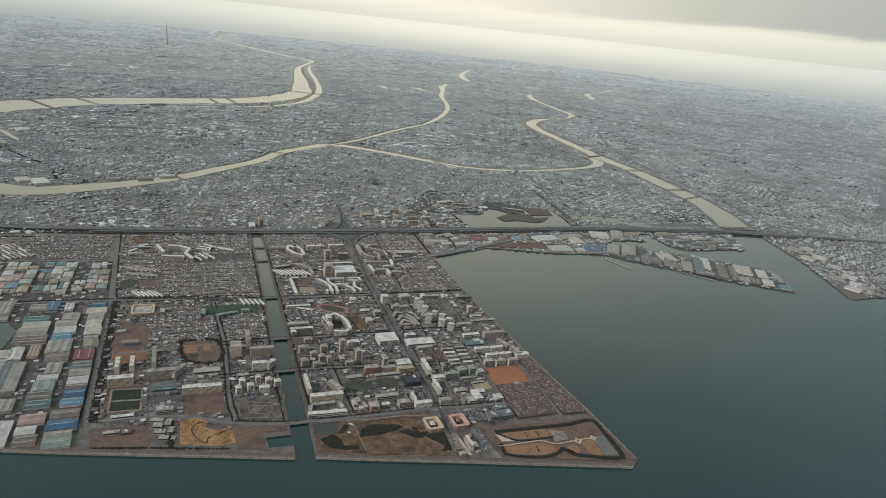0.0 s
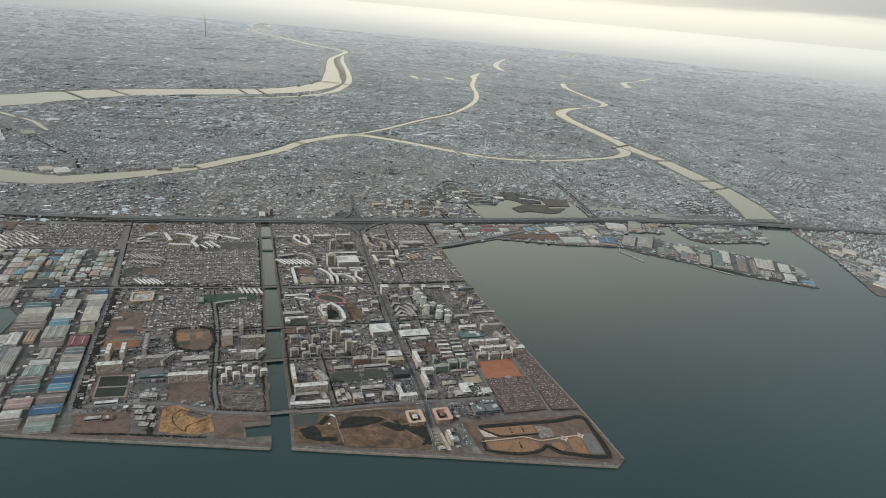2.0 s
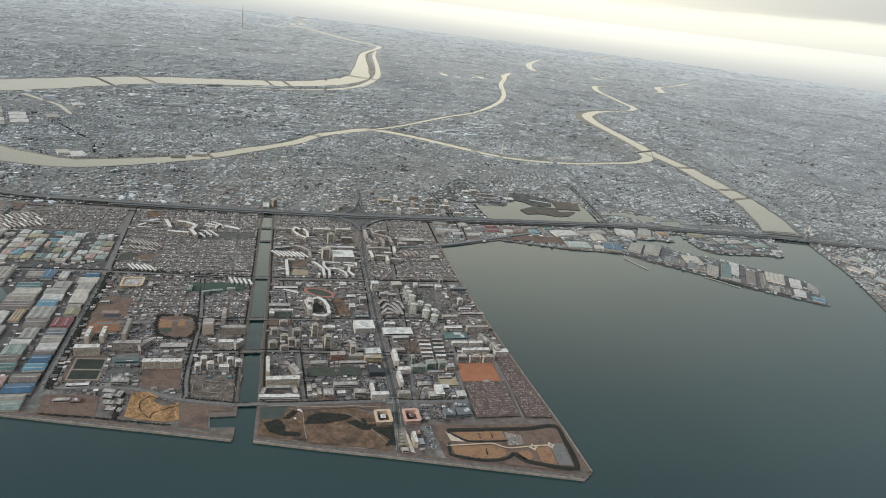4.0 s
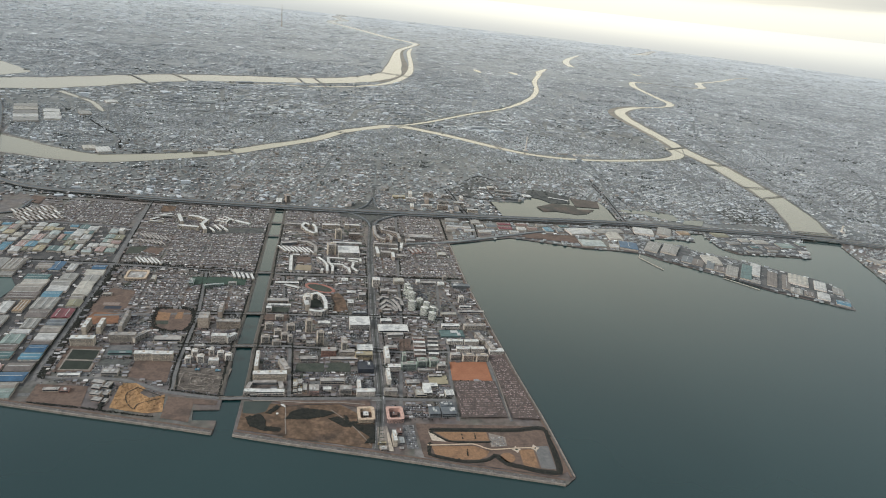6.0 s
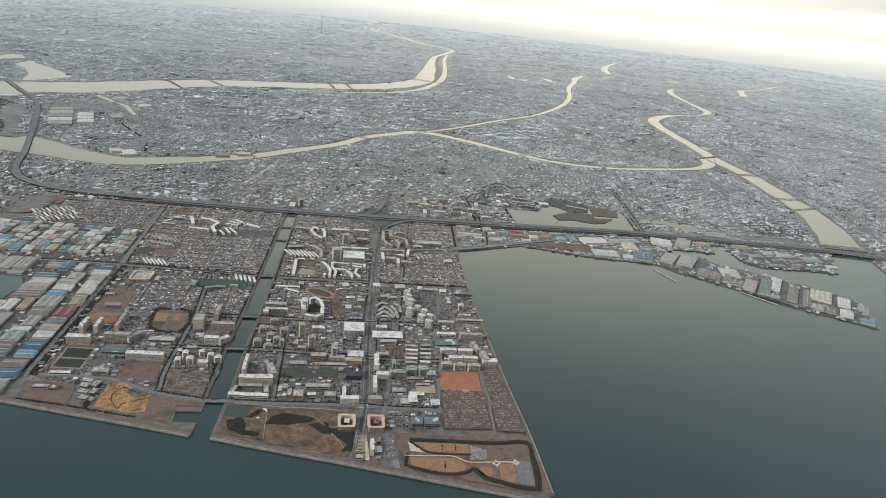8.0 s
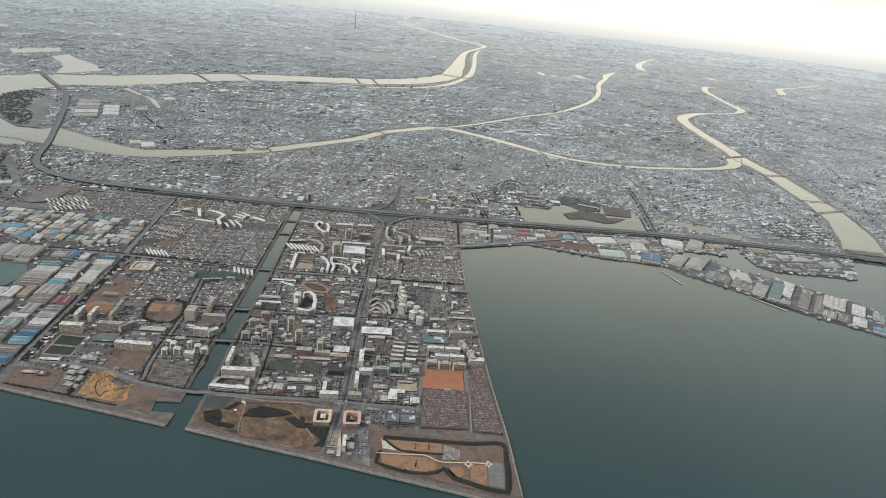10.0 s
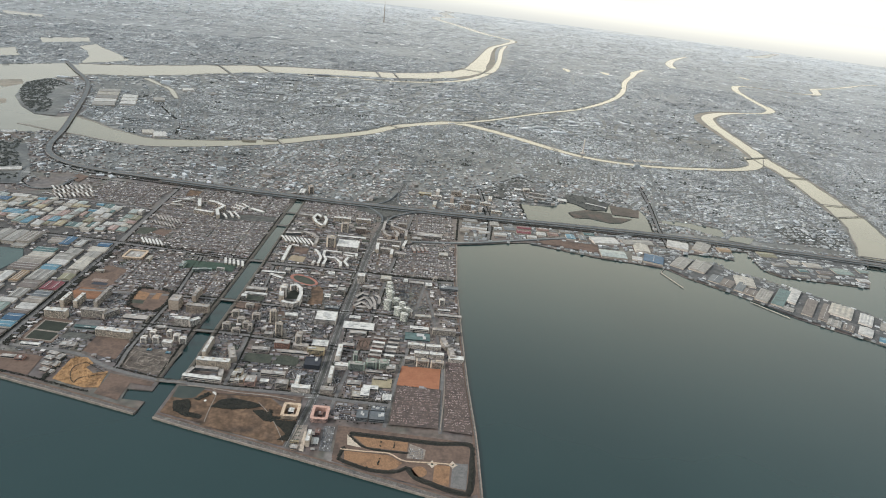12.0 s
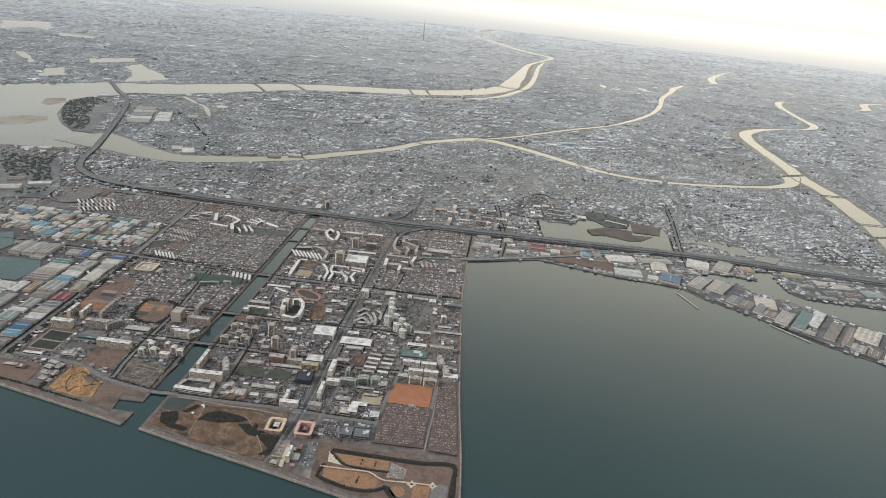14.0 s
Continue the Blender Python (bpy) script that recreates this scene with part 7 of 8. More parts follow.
def clumps(name, x, y, r, label, squash=0.9, mat=None):
    """Irregular leaf clumps standing on the ground, joined."""
    n = len(x)
    rr = r * rng.uniform(0.55, 1.25, n)
    jit = rng.uniform(0.65, 1.25, (n, len(ICO_V), 1))
    v = ICO_V[None] * jit * rr[:, None, None]
    v[..., 2] = v[..., 2] * squash + rr[:, None] * squash * 0.75
    v[..., 0] += x[:, None]
    v[..., 1] += y[:, None]
    f = (np.arange(n)[:, None, None] * len(ICO_V) + ICO_F[None]).reshape(-1)
    me = bpy.data.meshes.new(name)
    me.vertices.add(n * len(ICO_V))
    me.vertices.foreach_set("co", v.reshape(-1).astype(np.float32))
    me.loops.add(len(f))
    me.loops.foreach_set("vertex_index", f.astype(np.int32))
    k = len(f) // 3
    me.polygons.add(k)
    me.polygons.foreach_set("loop_start", (np.arange(k) * 3).astype(np.int32))
    me.polygons.foreach_set("use_smooth", np.zeros(k, bool))
    me.materials.append(mat or LEAF)
    me.update(calc_edges=True)
    return tagged(new(name, me), label, "trees", kind="stuff")


def belt(pts_, wide, per):
    ln = smooth_line([(*p, 1) for p in pts_], 0.5)
    k = rng.integers(0, len(ln), int(len(ln) * per * 2.7))
    return ln[k, 0] + rng.normal(0, wide / 2.5, len(k)), ln[k, 1] + rng.normal(0, wide / 2.5, len(k))


def wood(poly, n):
    p, n = np.array(poly), int(n * 2.2)
    x = rng.uniform(p[:, 0].min(), p[:, 0].max(), n)
    y = rng.uniform(p[:, 1].min(), p[:, 1].max(), n)
    k = inside(poly, x, y)
    return x[k], y[k]


groves = []
groves += [belt([(-61.3, 31), (-61.6, 52), (-61.8, 88), (-62, 119)], 1.5, 7)]
groves += [belt([(-65.2, 33), (-65.2, 52), (-65.6, 88), (-66, 119)], 0.5, 2)]
groves += [belt([(-58, 118.6), (-30, 116.5), (-8, 114)], 0.6, 2)]
groves += [belt([(-60, 123), (-25, 120), (-4, 118)], 0.5, 1.5)]
groves += [belt([(8, 112.4), (30, 112), (45, 111.8)], 0.4, 2), belt([(52, 114.2), (70, 113), (91, 113)], 0.4, 2)]
groves += [belt([(-36, 79.5), (-24, 77.5), (-23.6, 62), (-35, 64), (-37, 79)], 1.1, 2.6)]
groves += [belt([(-39.3, 26), (-39.5, 14)], 0.9, 4), belt([(-60, 17.2), (-45, 14.2), (-24, 9)], 0.5, 1.0)]
groves += [wood([(2.6, 7.7), (7.1, 9.2), (8.7, 5.6), (8.8, 2.9), (13.2, 2.2), (13.1, 0.4), (8.5, 1.0), (4.3, 3.4)], 900), wood([(8.4, 9.8), (11.4, 13.6), (12.6, 12.8), (10, 9.2)], 160)]
groves += [wood([(14.5, 6.4), (16.1, 10.2), (19.6, 11.6), (25.9, 10.6), (29.5, 9.0), (27, 7.6), (21.2, 6.1)], 1000)]
groves += [wood([(27.4, 6.2), (31.6, 2.1), (34, 1.6), (33, 4.6), (30, 7)], 420), wood([(34.6, 1.8), (41, 1.8), (40.6, -6.0), (37.4, -6.2), (39.4, -3.2), (37, -0.6)], 700), belt([(32.4, 6.8), (33.6, 3.2), (37, 2.2), (40.6, 2.4)], 0.7, 6)]
groves += [belt([(30.4, 5.5), (33, 4), (37, 4.2), (38.6, 6.5)], 0.6, 5)]
groves += [belt(PARK_HEDGE, 0.6, 3.2), belt(SHORE_HEDGE, 0.45, 3), belt(FIELD_HEDGE, 0.3, 2.6)]
# short thin dark lines on the sand fields, drawn with sparse leaf clumps
groves += [belt([(67.4, -3.2), (67.3, -5.2)], 0.1, 0.6), belt([(71.4, -3.2), (71.3, -5.4)], 0.1, 0.6), belt([(67.5, -10.6), (67.2, -13)], 0.1, 0.6)]
groves += [belt([(-6.6, 19), (-6.2, 50), (-4.8, 76), (-4, 103), (-3, 135), (-2, 180)], 0.35, 1.6)]
groves += [belt([(2.6, 19), (2.8, 50), (3.8, 76), (4.6, 103), (5, 135), (6, 180)], 0.4, 1.6)]
groves += [belt([(47.8, 20), (49, 55), (51.4, 106), (53.6, 147)], 0.3, 0.7), belt([(42.4, 20), (43, 55), (46, 106), (48, 147)], 0.3, 0.7)]
groves += [belt([(146, 250), (160, 254), (176, 264), (196, 271), (214, 264)], 1.2, 1), belt([(138, 208), (137.5, 240)], 0.6, 2), belt([(216, 210), (222, 248)], 0.6, 2), belt([(140, 207.4), (214, 208)], 0.5, 2), wood(GROVE, 60)]
groves += [belt([(-120, 208), (-60, 203), (0, 199)], 0.8, 1.2), belt([(90, 200), (200, 199)], 0.8, 1.0)]
groves += [*[belt([(p[0] + ox_, p[1] + oy_) for p in r_], 0.25, 0.9) for r_, ox_, oy_ in ((H2[1:], 0, 1.1), (H2[1:], 0, -1.1), (H3, 0, 1.1), (H3, 0, -1.1), (H4[3:], 0, 1.1), (H1, 0, 1.3), ([(-21, 24), (-22, 38), (-21.5, 75), (-24, 113)], 0.9, 0), ([(-21, 24), (-22, 38), (-21.5, 75), (-24, 113)], -0.9, 0), ([(15.1, 20), (14, 54), (11.5, 75), (9, 112)], 0.9, 0), ([(53, 30), (57.8, 74), (61, 109), (66, 160), (70, 200)], 0.9, 0), ([(72, 41), (72.7, 47), (74, 70)], 0.9, 0), ([(-63.7, 124), (-66, 165), (-68, 210)], 1.4, 0))]]
groves += [belt([(p[0], p[1] + o_) for p in HIGHWAY[5:14]], 0.6, w_) for o_, w_ in ((3.2, 3.0), (-2.9, 2.6), (-6.4, 2.2))]
groves += [belt([(p[0] + o_, p[1]) for p in r_], 0.3, 1.3) for r_ in LAGOON_ROADS for o_ in (1.3, -1.3)]
groves += [belt([(p[0] + 1.8, p[1]) for p in LOOP_ROAD], 0.5, 2), wood(GROVE, 260), wood(INTERCHANGE, 240), belt([(115.5, 275), (128, 285), (143.7, 302), (153.2, 294)], 0.8, 2.4), belt([(-166, 429), (-142, 390), (-124, 364), (-114, 328)], 1.2, 2), belt([(137, 240), (137.5, 207)], 0.5, 2), belt([(168, 230), (170, 224), (178, 226)], 0.8, 3)]
groves += [belt([(96, 198), (94, 165)], 0.5, 2), belt([(104, 214), (126, 224), (134, 240)], 2.0, 1)]
tcx, tcy = rng.uniform(-250, 700, 420), rng.uniform(215, 800, 420)
tcn = rng.integers(3, 16, 420)
twx = np.repeat(tcx, tcn) + rng.normal(0, 2.6, tcn.sum())
twy = np.repeat(tcy, tcn) + rng.normal(0, 2.2, tcn.sum())
tw_ok = free(twx, twy, 0.5)
for p_, n_ in ((HILL_WOOD, 130), (OLD_PARK, 45), (MOUTH_PARK, 35), (GROVE, 30)):
    wx_, wy_ = wood(p_, n_)
    twx, twy, tw_ok = np.concatenate([twx, wx_]), np.concatenate([twy, wy_]), np.concatenate([tw_ok, np.ones(len(wx_), bool)])
# lighter, cooler copy of the leaf colour, with haze painted in for distant trees
HAZED_LEAF = material("winter_grove", [(0.058, 0.065, 0.060), (0.085, 0.091, 0.081)], 0.8, 0.95, grain=0.3, coords="World")
clumps("town_trees", twx[tw_ok], twy[tw_ok], 0.8, "dark groves and shrine woods scattered through the town", 0.7, HAZED_LEAF)
park_xy = [wood(POINT_TREES, 950), wood(WEST_TREES, 560)]
pwx, pwy = np.concatenate([g[0] for g in park_xy]), np.concatenate([g[1] for g in park_xy])
pw_ok = np.ones(len(pwx), bool)
for x_, y_ in ((-176, 196), (-182, 212), (-165, 208), (-216, 283)):
    pw_ok &= np.hypot(pwx - x_, pwy - y_) > 8.5
clumps("park_wood", pwx[pw_ok], pwy[pw_ok], 1.0, "dark evergreen woods of the waterside parks", 0.6, HAZED_LEAF)
mx_, my_ = wood([(-36.6, 14.6), (-36.6, 26.4), (-32, 26.4), (-29.6, 23.6), (-30.5, 21.2), (-27, 18.4), (-23, 19.8), (-22.2, 12), (-31.5, 12.8)], 130)
clumps("sand_heaps", mx_, my_, 0.55, "low ochre heaps of dumped sand", 0.3, HEAP)
rx_, ry_ = wood([(-19.5, 33.5), (-7, 33), (-7.5, 22.5), (-19, 24.8)], 60)
clumps("rubble_heaps", rx_, ry_, 0.4, "low grey-brown heaps of rubble on the construction plot", 0.35, RUBBLE)
clumps("tree_belt", np.concatenate([g[0] for g in groves]), np.concatenate([g[1] for g in groves]), 0.28, "dark evergreen tree belts along roads and parks", 0.7)

# ---- house fill of the near land ----
def off_footprints(x, y, margin=0.5):
    ok = np.ones(len(x), bool)
    for fx, fy, fw, fd, fr in footprints:
        k = np.nonzero((np.abs(x - fx) < fw + fd) & (np.abs(y - fy) < fw + fd))[0]
        if len(k):
            c, s_ = math.cos(-fr), math.sin(-fr)
            lx, ly = (x[k] - fx) * c - (y[k] - fy) * s_, (x[k] - fx) * s_ + (y[k] - fy) * c
            ok[k[(np.abs(lx) < fw / 2 + margin) & (np.abs(ly) < fd / 2 + margin)]] = False
    return ok


HOMES = [[(-106, 206), (-70, 206), (-70, 169), (-106, 174)], [(-49, 112), (-25, 112), (-23, 80), (-49, 82)], [(-20, 100), (-5, 100), (-5, 77), (-20, 77)], [(-62, 205), (-2, 200), (-4, 118), (-62, 124)], [(52, 155), (92, 150), (92, 114), (52, 115)],
         [(66, 104), (80, 104), (80, 84), (72, 82), (67, 92)], [(5.5, 38), (12, 38), (12, 31), (5.5, 31)], [(52, 94), (60, 94), (59, 79), (52, 79)], [(6, 205), (50, 203), (48, 180), (6, 180)], [(62, 203), (92, 200), (92, 172), (62, 170)], [(-46, 66), (-36, 66), (-34, 57), (-44, 57)]]
xs, ys = fill(-130, 93, -12, 206, 1.12, 1.02, keep=0.97, street=5)
home = np.zeros(len(xs), bool)
for p_ in HOMES:
    home |= inside(p_, xs, ys)
clear = free(xs, ys, 0.7) & off_footprints(xs, ys, 0.55)
keep_ = clear & home
hx, hy = xs[keep_], ys[keep_]
single = inside([(64, 106), (92, 106), (92, 80), (64, 80)], hx, hy) | inside([(5, 39), (13, 39), (13, 30), (5, 30)], hx, hy)
n_ = (~single).sum()
tagged(houses_mesh("new_town_houses", hx[~single], hy[~single], rng.uniform(0.72, 1.0, n_), rng.uniform(0.6, 0.85, n_), rng.uniform(0.35, 0.55, n_), np.where(rng.random(n_) < 0.6, 0, np.pi / 2), np.where(rng.random(n_) < 0.65, rng.uniform(0.12, 0.24, n_), 0), [WALLS, ROOFS]), "low tiled houses packed between the blocks", "houses", kind="stuff")
# paved and planted lots between the buildings
lot_mats = (("paved_lots", CONCRETE, 300), ("earth_lots", EARTH, 160), ("lawn_lots", GREEN, 140), ("asphalt_lots", material("old_asphalt", [(0.120, 0.120, 0.120), (0.180, 0.178, 0.170)], 0.8, 0.85, grain=0.2, coords="World"), 320))
for li_, (ln_name, lm_, cnt_) in enumerate(lot_mats):
    lx, ly = rng.uniform(-64, 92, cnt_ * 2), rng.uniform(18, 205, cnt_ * 2)
    lw, ld = rng.uniform(1.2, 5.0, cnt_ * 2), rng.uniform(1.0, 3.6, cnt_ * 2)
    lk = np.ones(len(lx), bool)
    for qx in (-0.5, 0, 0.5):
        for qy in (-0.5, 0.5):
            px_, py_ = lx + qx * lw, ly + qy * ld
            lk &= inside(LAND, px_, py_)
            for ln, h in roads:
                lk &= ~near_line(ln, h, px_, py_)
            for p in NOHOUSE:
                lk &= ~inside(p, px_, py_)
    k_ = np.nonzero(lk)[0][:cnt_]
    n_ = len(k_)
    tagged(houses_mesh(ln_name, lx[k_], ly[k_], lw[k_], ld[k_], 0.012 + 0.01 * li_ + 0.008 * rng.random(n_), np.zeros(n_), np.zeros(n_), [lm_, lm_]), "worn open lots and yards between the blocks", "yards", kind="stuff")
# harbour sheds and clutter on the spits and the north shore
qx_, qy_ = fill(96, 345, 84, 204, 2.5, 2.1, keep=0.8, street=6)
qk = ((qy_ > 158) | (rng.random(len(qx_)) < 0.85)) & free(qx_, qy_, 1.0) & off_footprints(qx_, qy_, 1.2)
qx_, qy_ = qx_[qk], qy_[qk]
n_ = len(qx_)
tagged(houses_mesh("harbour_sheds", qx_, qy_, rng.uniform(1.0, 2.6, n_), rng.uniform(0.8, 1.8, n_), rng.uniform(0.3, 0.8, n_), np.where(qy_ < 160, -0.63, 0.0), np.where(rng.random(n_) < 0.4, 0.2, 0), [COOLWALLS, COOLROOFS, FARWALLS, FARROOFS], pale=(rng.random(n_) < 0.2).astype(int)), "small harbour sheds, tanks and containers", "sheds", kind="stuff")
# small shops, clinics, halls and sheds fill the other blocks
bx_, by_ = fill(-130, 93, 4, 206, 1.7, 1.4, keep=0.72, street=7)
lot_ = np.sin(bx_ * 0.55 + 1.4 * np.sin(by_ * 0.31)) * np.sin(by_ * 0.47 + 1.2 * np.sin(bx_ * 0.23)) > 0.22
other = ~np.zeros(len(bx_), bool)
for p_ in HOMES:
    other &= ~inside(p_, bx_, by_)
bk = other & ~(lot_ & (bx_ > -62)) & ~((bx_ < -5) & (by_ < 21 + np.maximum(0, -22 - bx_) * 0.2)) & ~((bx_ > -1) & (bx_ < 43) & (by_ < 16.8)) & ~((bx_ > 50) & (by_ < 4)) & (by_ > 5) & free(bx_, by_, 0.8) & off_footprints(bx_, by_, 0.8) & ~((bx_ < -64) & (rng.random(len(bx_)) < 0.6))
bx_, by_ = bx_[bk], by_[bk]
n_ = len(bx_)
tagged(houses_mesh("infill_buildings", bx_, by_, rng.uniform(0.9, 1.9, n_), rng.uniform(0.7, 1.4, n_), rng.uniform(0.2, 0.7, n_), np.zeros(n_), np.where(rng.random(n_) < 0.25, 0.2, 0), [WALLS, ROOFS]), "small mixed buildings filling the blocks", "buildings", kind="stuff")
# shrubs and street trees between the buildings
tk = (xs > -64) & ~((xs < -5) & (ys < 21 + np.maximum(0, -22 - xs) * 0.2)) & ~((xs > -1) & (xs < 43) & (ys < 16.8)) & (ys > 3) & free(xs, ys, 0.3) & off_footprints(xs, ys, 0.3) & ~keep_ & (rng.random(len(xs)) < 0.5)
clumps("garden_trees", xs[tk] + rng.uniform(-0.4, 0.4, tk.sum()), ys[tk] + rng.uniform(-0.4, 0.4, tk.sum()), 0.26, "small dark trees and hedges between houses")
# parked cars
CARS = material("car_paint", [(0.5, 0.5, 0.5), (0.05, 0.05, 0.055), (0.25, 0.25, 0.26), (0.10, 0.10, 0.10), (0.12, 0.13, 0.16), (0.2, 0.2, 0.21)], 1.0, 0.35, per="island", coords="World")
cx_, cy_ = [], []
for x0_, x1_, y0_, y1_ in ((50.1, 53.0, -9, 1.6), (52, 58.5, 6, 13.5), (25, 38, 57, 72), (6, 16, 88, 99), (54, 58.5, 17, 33), (38, 42.5, 55, 62), (63, 68, 17, 22), (-46, -36, 56, 68), (36, 43, 20, 32), (6, 12, 31, 37), (75.9, 80, -9.2, -4.6), (50.2, 57.8, 6, 12.8), (38.5, 43, 17, 28), (47.8, 51.6, 19.5, 28.5), (47.6, 51.6, 31, 41.5), (59, 63, 30, 35), (13, 19, 63, 72), (62, 68, 8, 14)):
    gx, gy = np.meshgrid(np.arange(x0_, x1_, 0.32), np.arange(y0_, y1_, 0.95))
    cx_.append(gx.ravel()), cy_.append(gy.ravel())
gx, gy = np.meshgrid(np.arange(-60, 91, 0.34), np.arange(18, 150, 1.0))
gx, gy = gx.ravel(), gy.ravel()
gk = (np.sin(gx * 0.55 + 1.4 * np.sin(gy * 0.31)) * np.sin(gy * 0.47 + 1.2 * np.sin(gx * 0.23)) > 0.25) & free(gx, gy, 0.2)
for p_ in HOMES:
    gk &= ~inside(p_, gx, gy)
cx_.append(gx[gk]), cy_.append(gy[gk])
cx_, cy_ = np.concatenate(cx_), np.concatenate(cy_)
ck = off_footprints(cx_, cy_, 0.25) & (rng.random(len(cx_)) < 0.7)
for ln_, h_ in roads:
    ck &= ~near_line(ln_, h_ * 0.8, cx_, cy_)
cx_, cy_ = cx_[ck], cy_[ck]
n_ = len(cx_)
tagged(houses_mesh("parked_cars", cx_, cy_, np.full(n_, 0.19), np.full(n_, 0.46), np.full(n_, 0.15), np.zeros(n_), np.zeros(n_), [CARS, CARS], 0.06), "rows of parked cars in open car parks", "cars", kind="stuff")
# rows of memorial stones
gx, gy = np.meshgrid(np.arange(68, 96, 0.34), np.arange(1, 45, 0.42))
gx, gy = gx.ravel(), gy.ravel()
gk = (inside([(70.8, 25.2), (85, 25), (83.9, 5), (69.4, 5.2)], gx, gy) | inside([(87.2, 42.6), (92.8, 42.6), (94.6, 3.4), (86.2, 4.4)], gx, gy)) & (rng.random(len(gx)) < 0.82) & (np.mod(gx + 0.4 * np.floor(gy / 2.5), 3.6) > 0.4) & (np.sin(gx * 1.1 + 3 * np.sin(gy * 0.35)) > -0.85) & (np.mod(gy, 1.26) > 0.42) & (np.mod(gy, 5.04) > 0.84)
n_ = gk.sum()
STONE = material("memorial_stone", [(0.367, 0.280, 0.267), (0.238, 0.175, 0.170), (0.486, 0.390, 0.373), (0.335, 0.215, 0.199), (0.162, 0.120, 0.121)], 1.0, 0.6, per="island", coords="World")
tagged(houses_mesh("memorial_stones", gx[gk], gy[gk], rng.uniform(0.18, 0.30, n_), rng.uniform(0.20, 0.34, n_), rng.uniform(0.12, 0.30, n_), np.zeros(n_), np.zeros(n_), [STONE, STONE], 0.2), "dense rows of reddish-grey memorial stones", "stones", kind="stuff")

# ---- single houses ----
HOUSE_WALL = material("painted_house_wall", [(0.42, 0.41, 0.38), (0.30, 0.29, 0.27), (0.50, 0.48, 0.44), (0.24, 0.21, 0.18), (0.36, 0.32, 0.27)], 0.9, 0.75, per="object", grain=0.15, coords="World")
HOUSE_ROOF = material("tiled_house_roof", [(0.10, 0.10, 0.105), (0.16, 0.155, 0.15), (0.13, 0.10, 0.085), (0.22, 0.215, 0.205), (0.085, 0.09, 0.10)], 0.9, 0.6, per="object", grain=0.2, coords="World")


def house(w, d, h, rise):
    root = part("house", one(0, 0, -0.05, w, d, h + 0.05), HOUSE_WALL)
    tagged(root, "two-storey family house with dark tiled gable roof", "house", "family houses near the bay")
    bm = bmesh.new()
    o = 0.07
    rows = []
    for e in (-w / 2 - o, w / 2 + o):
        p = [(-d / 2 - o, h - 0.03), (0, h + rise), (d / 2 + o, h - 0.03), (d / 2 + o, h - 0.08), (0, h + rise - 0.06), (-d / 2 - o, h - 0.08)]
        rows.append([bm.verts.new((e, a, z)) for a, z in p])
    for i in range(6):
        j = (i + 1) % 6
        bm.faces.new((rows[0][i], rows[0][j], rows[1][j], rows[1][i]))
    bm.faces.new((rows[0][0], rows[0][5], rows[0][4], rows[0][1]))
    bm.faces.new((rows[0][1], rows[0][4], rows[0][3], rows[0][2]))
    bm.faces.new((rows[1][1], rows[1][4], rows[1][5], rows[1][0]))
    bm.faces.new((rows[1][2], rows[1][3], rows[1][4], rows[1][1]))
    part("roof", bm, HOUSE_ROOF, root)
    part("window", one(-w * 0.2, -d / 2, h * 0.6, w * 0.3, 0.02, h * 0.22), GLASS, root)
    return root


protos = [house(0.85, 0.7, 0.45, 0.22), house(0.9, 0.66, 0.5, 0.2), house(0.76, 0.74, 0.48, 0.24)]
sx_, sy_ = hx[single][:300], hy[single][:300]
for k_, (x_, y_) in enumerate(zip(sx_, sy_)):
    m_ = pose(float(x_), float(y_), 0, 0, 0, 90.0 if rng.random() < 0.4 else 0.0)
    if k_ < 3:
        protos[k_].matrix_basis = m_
    else:
        copy_thing(protos[k_ % 3], m_)

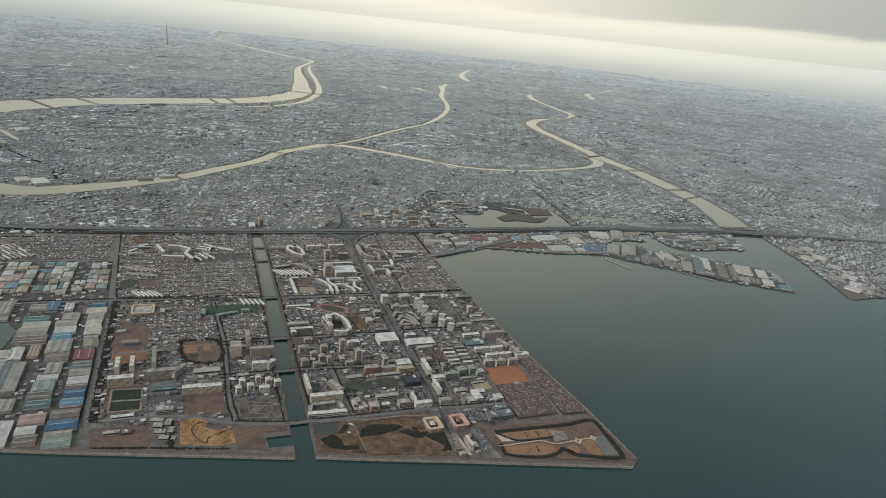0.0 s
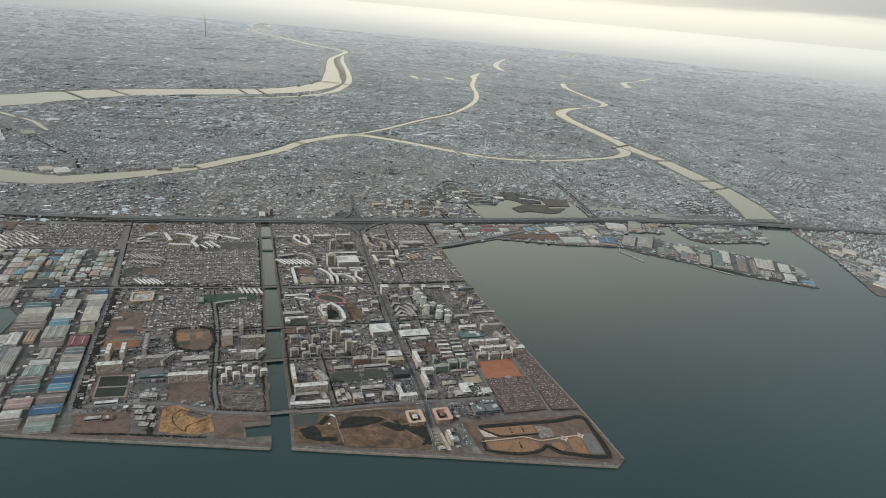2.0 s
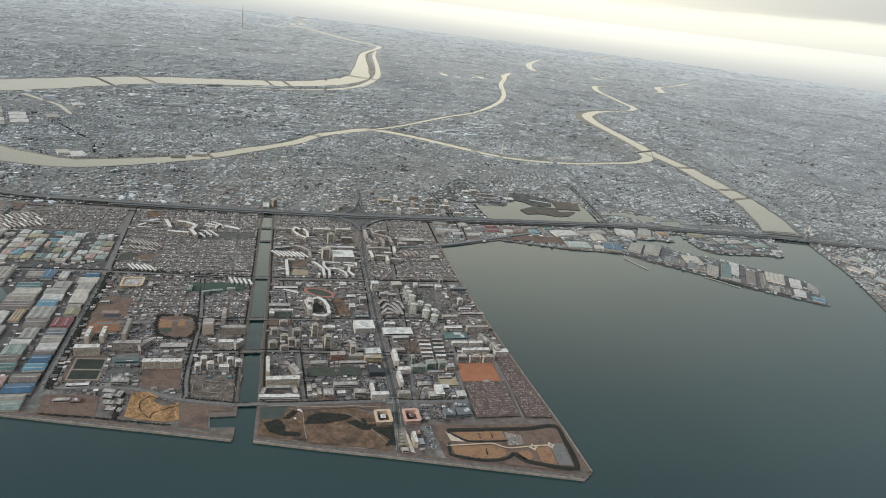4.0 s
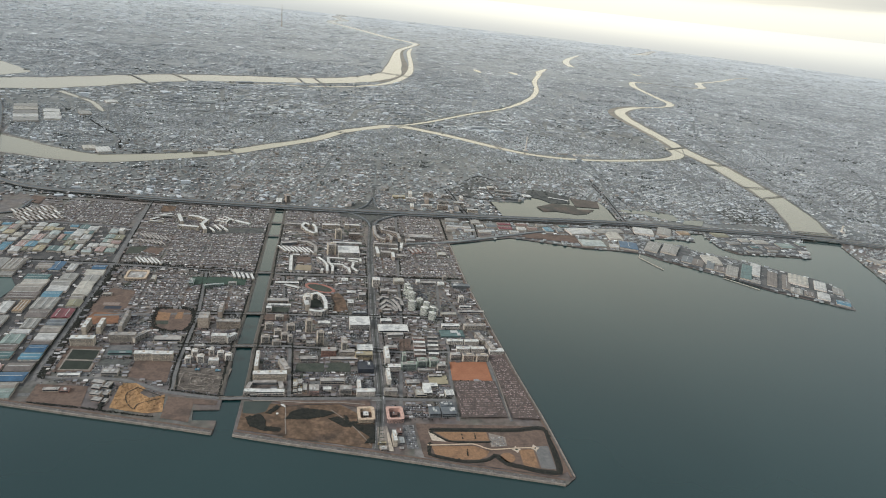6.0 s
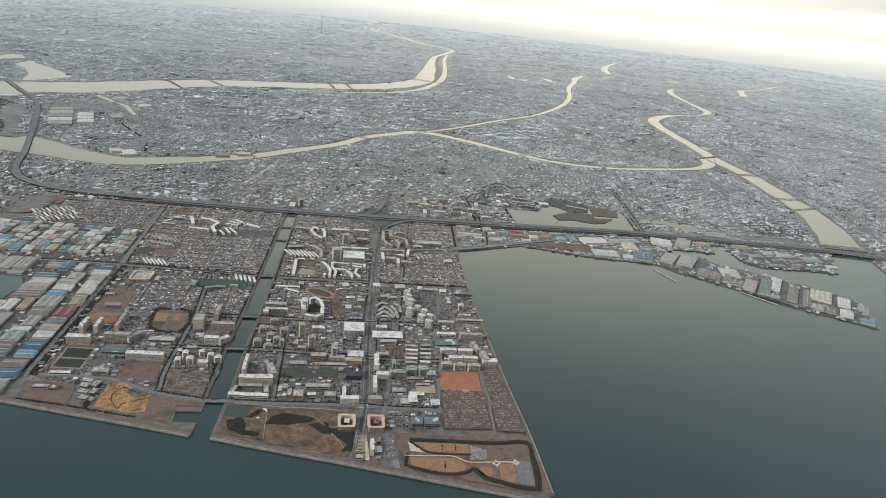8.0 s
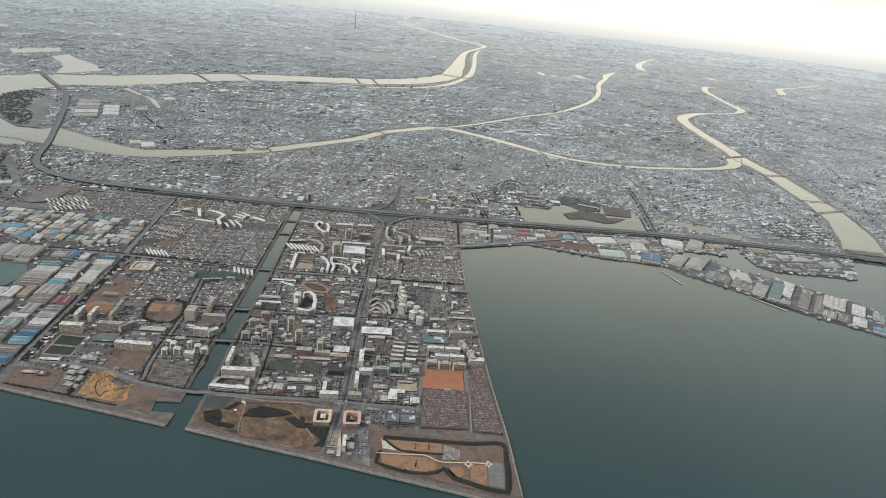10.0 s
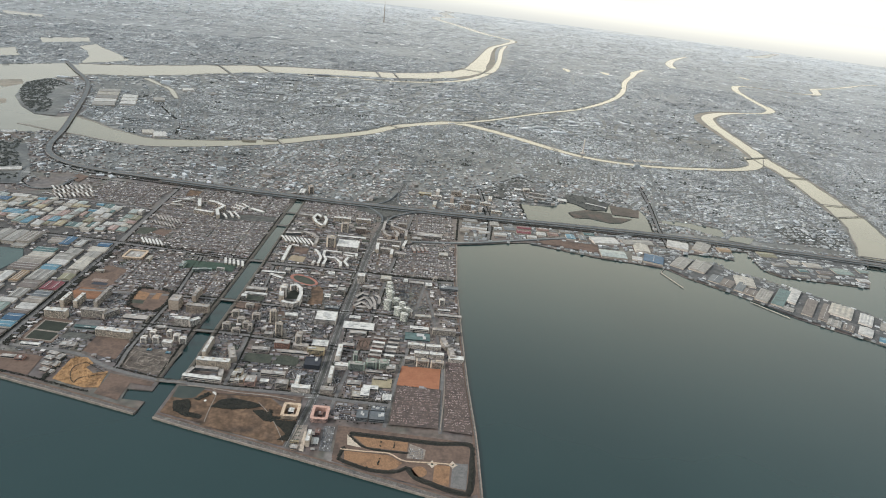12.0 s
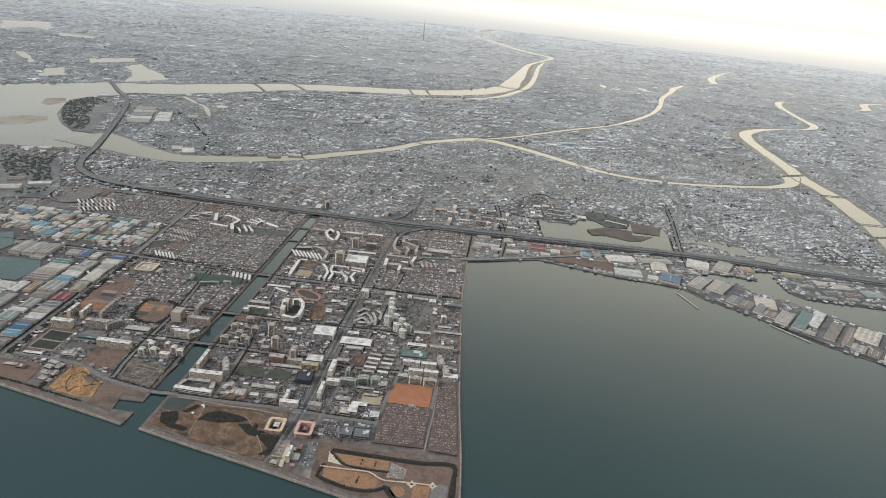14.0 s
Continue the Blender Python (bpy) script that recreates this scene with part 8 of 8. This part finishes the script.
# ---- far landmarks ----
def slim_tower(x, y, h, tone):
    root = base("lookout_tower", x, y, 0, 3, 3, "slender white lookout tower standing above the houses", "tower")
    part("base_building", one(0, 0, -0.05, 4.0, 3.0, 1.0), TONE[tone], root)
    bm = bmesh.new()
    bmesh.ops.create_cone(bm, cap_ends=True, segments=10, radius1=0.7, radius2=0.5, depth=h * 0.8, matrix=Matrix.Translation((0, 0, h * 0.4)))
    part("shaft", bm, TONE[tone], root)
    bm = bmesh.new()
    bmesh.ops.create_cone(bm, cap_ends=True, segments=12, radius1=0.6, radius2=0.95, depth=h * 0.1, matrix=Matrix.Translation((0, 0, h * 0.84)))
    part("cabin", bm, TONE[tone], root)
    bm = bmesh.new()
    bmesh.ops.create_cone(bm, cap_ends=True, segments=6, radius1=0.15, radius2=0.05, depth=h * 0.12, matrix=Matrix.Translation((0, 0, h * 0.94)))
    part("antenna", bm, TONE[tone], root)


def lattice_tower(x, y, h):
    root = base("broadcasting_tower", x, y, 0, 8, 8, "very tall slender grey broadcasting tower far off", "tower")
    bm = bmesh.new()
    bmesh.ops.create_cone(bm, cap_ends=True, segments=10, radius1=h * 0.032, radius2=h * 0.014, depth=h * 0.75, matrix=Matrix.Translation((0, 0, h * 0.375)))
    part("shaft", bm, TONE["grey"], root)
    for q, r_ in ((0.55, 0.03), (0.7, 0.024)):
        bm = bmesh.new()
        bmesh.ops.create_cone(bm, cap_ends=True, segments=12, radius1=h * r_ * 0.7, radius2=h * r_, depth=h * 0.05, matrix=Matrix.Translation((0, 0, h * q)))
        part("viewing_deck", bm, TONE["grey"], root)
    bm = bmesh.new()
    bmesh.ops.create_cone(bm, cap_ends=True, segments=8, radius1=h * 0.012, radius2=h * 0.003, depth=h * 0.28, matrix=Matrix.Translation((0, 0, h * 0.87)))
    part("antenna", bm, TONE["grey"], root)


lattice_tower(-71, 1790, 58)
slim_tower(212.1, 402.7, 14.0, "white")
slim_tower(381.1, 204.5, 5.5, "white")
n_ = 220
tx = np.concatenate([rng.normal(-560, 160, n_ // 2), rng.normal(-250, 130, n_ // 2)])
ty = np.concatenate([rng.normal(1450, 200, n_ // 2), rng.normal(1750, 220, n_ // 2)])
tagged(houses_mesh("far_high_rises", tx, ty, rng.uniform(4, 8, n_), rng.uniform(4, 8, n_), rng.uniform(0.8, 2.8, n_), rng.uniform(0, 1.5, n_), np.zeros(n_), [WHITEWALLS, WHITEROOFS]), "clusters of distant hazy high-rise towers", "towers", kind="stuff")
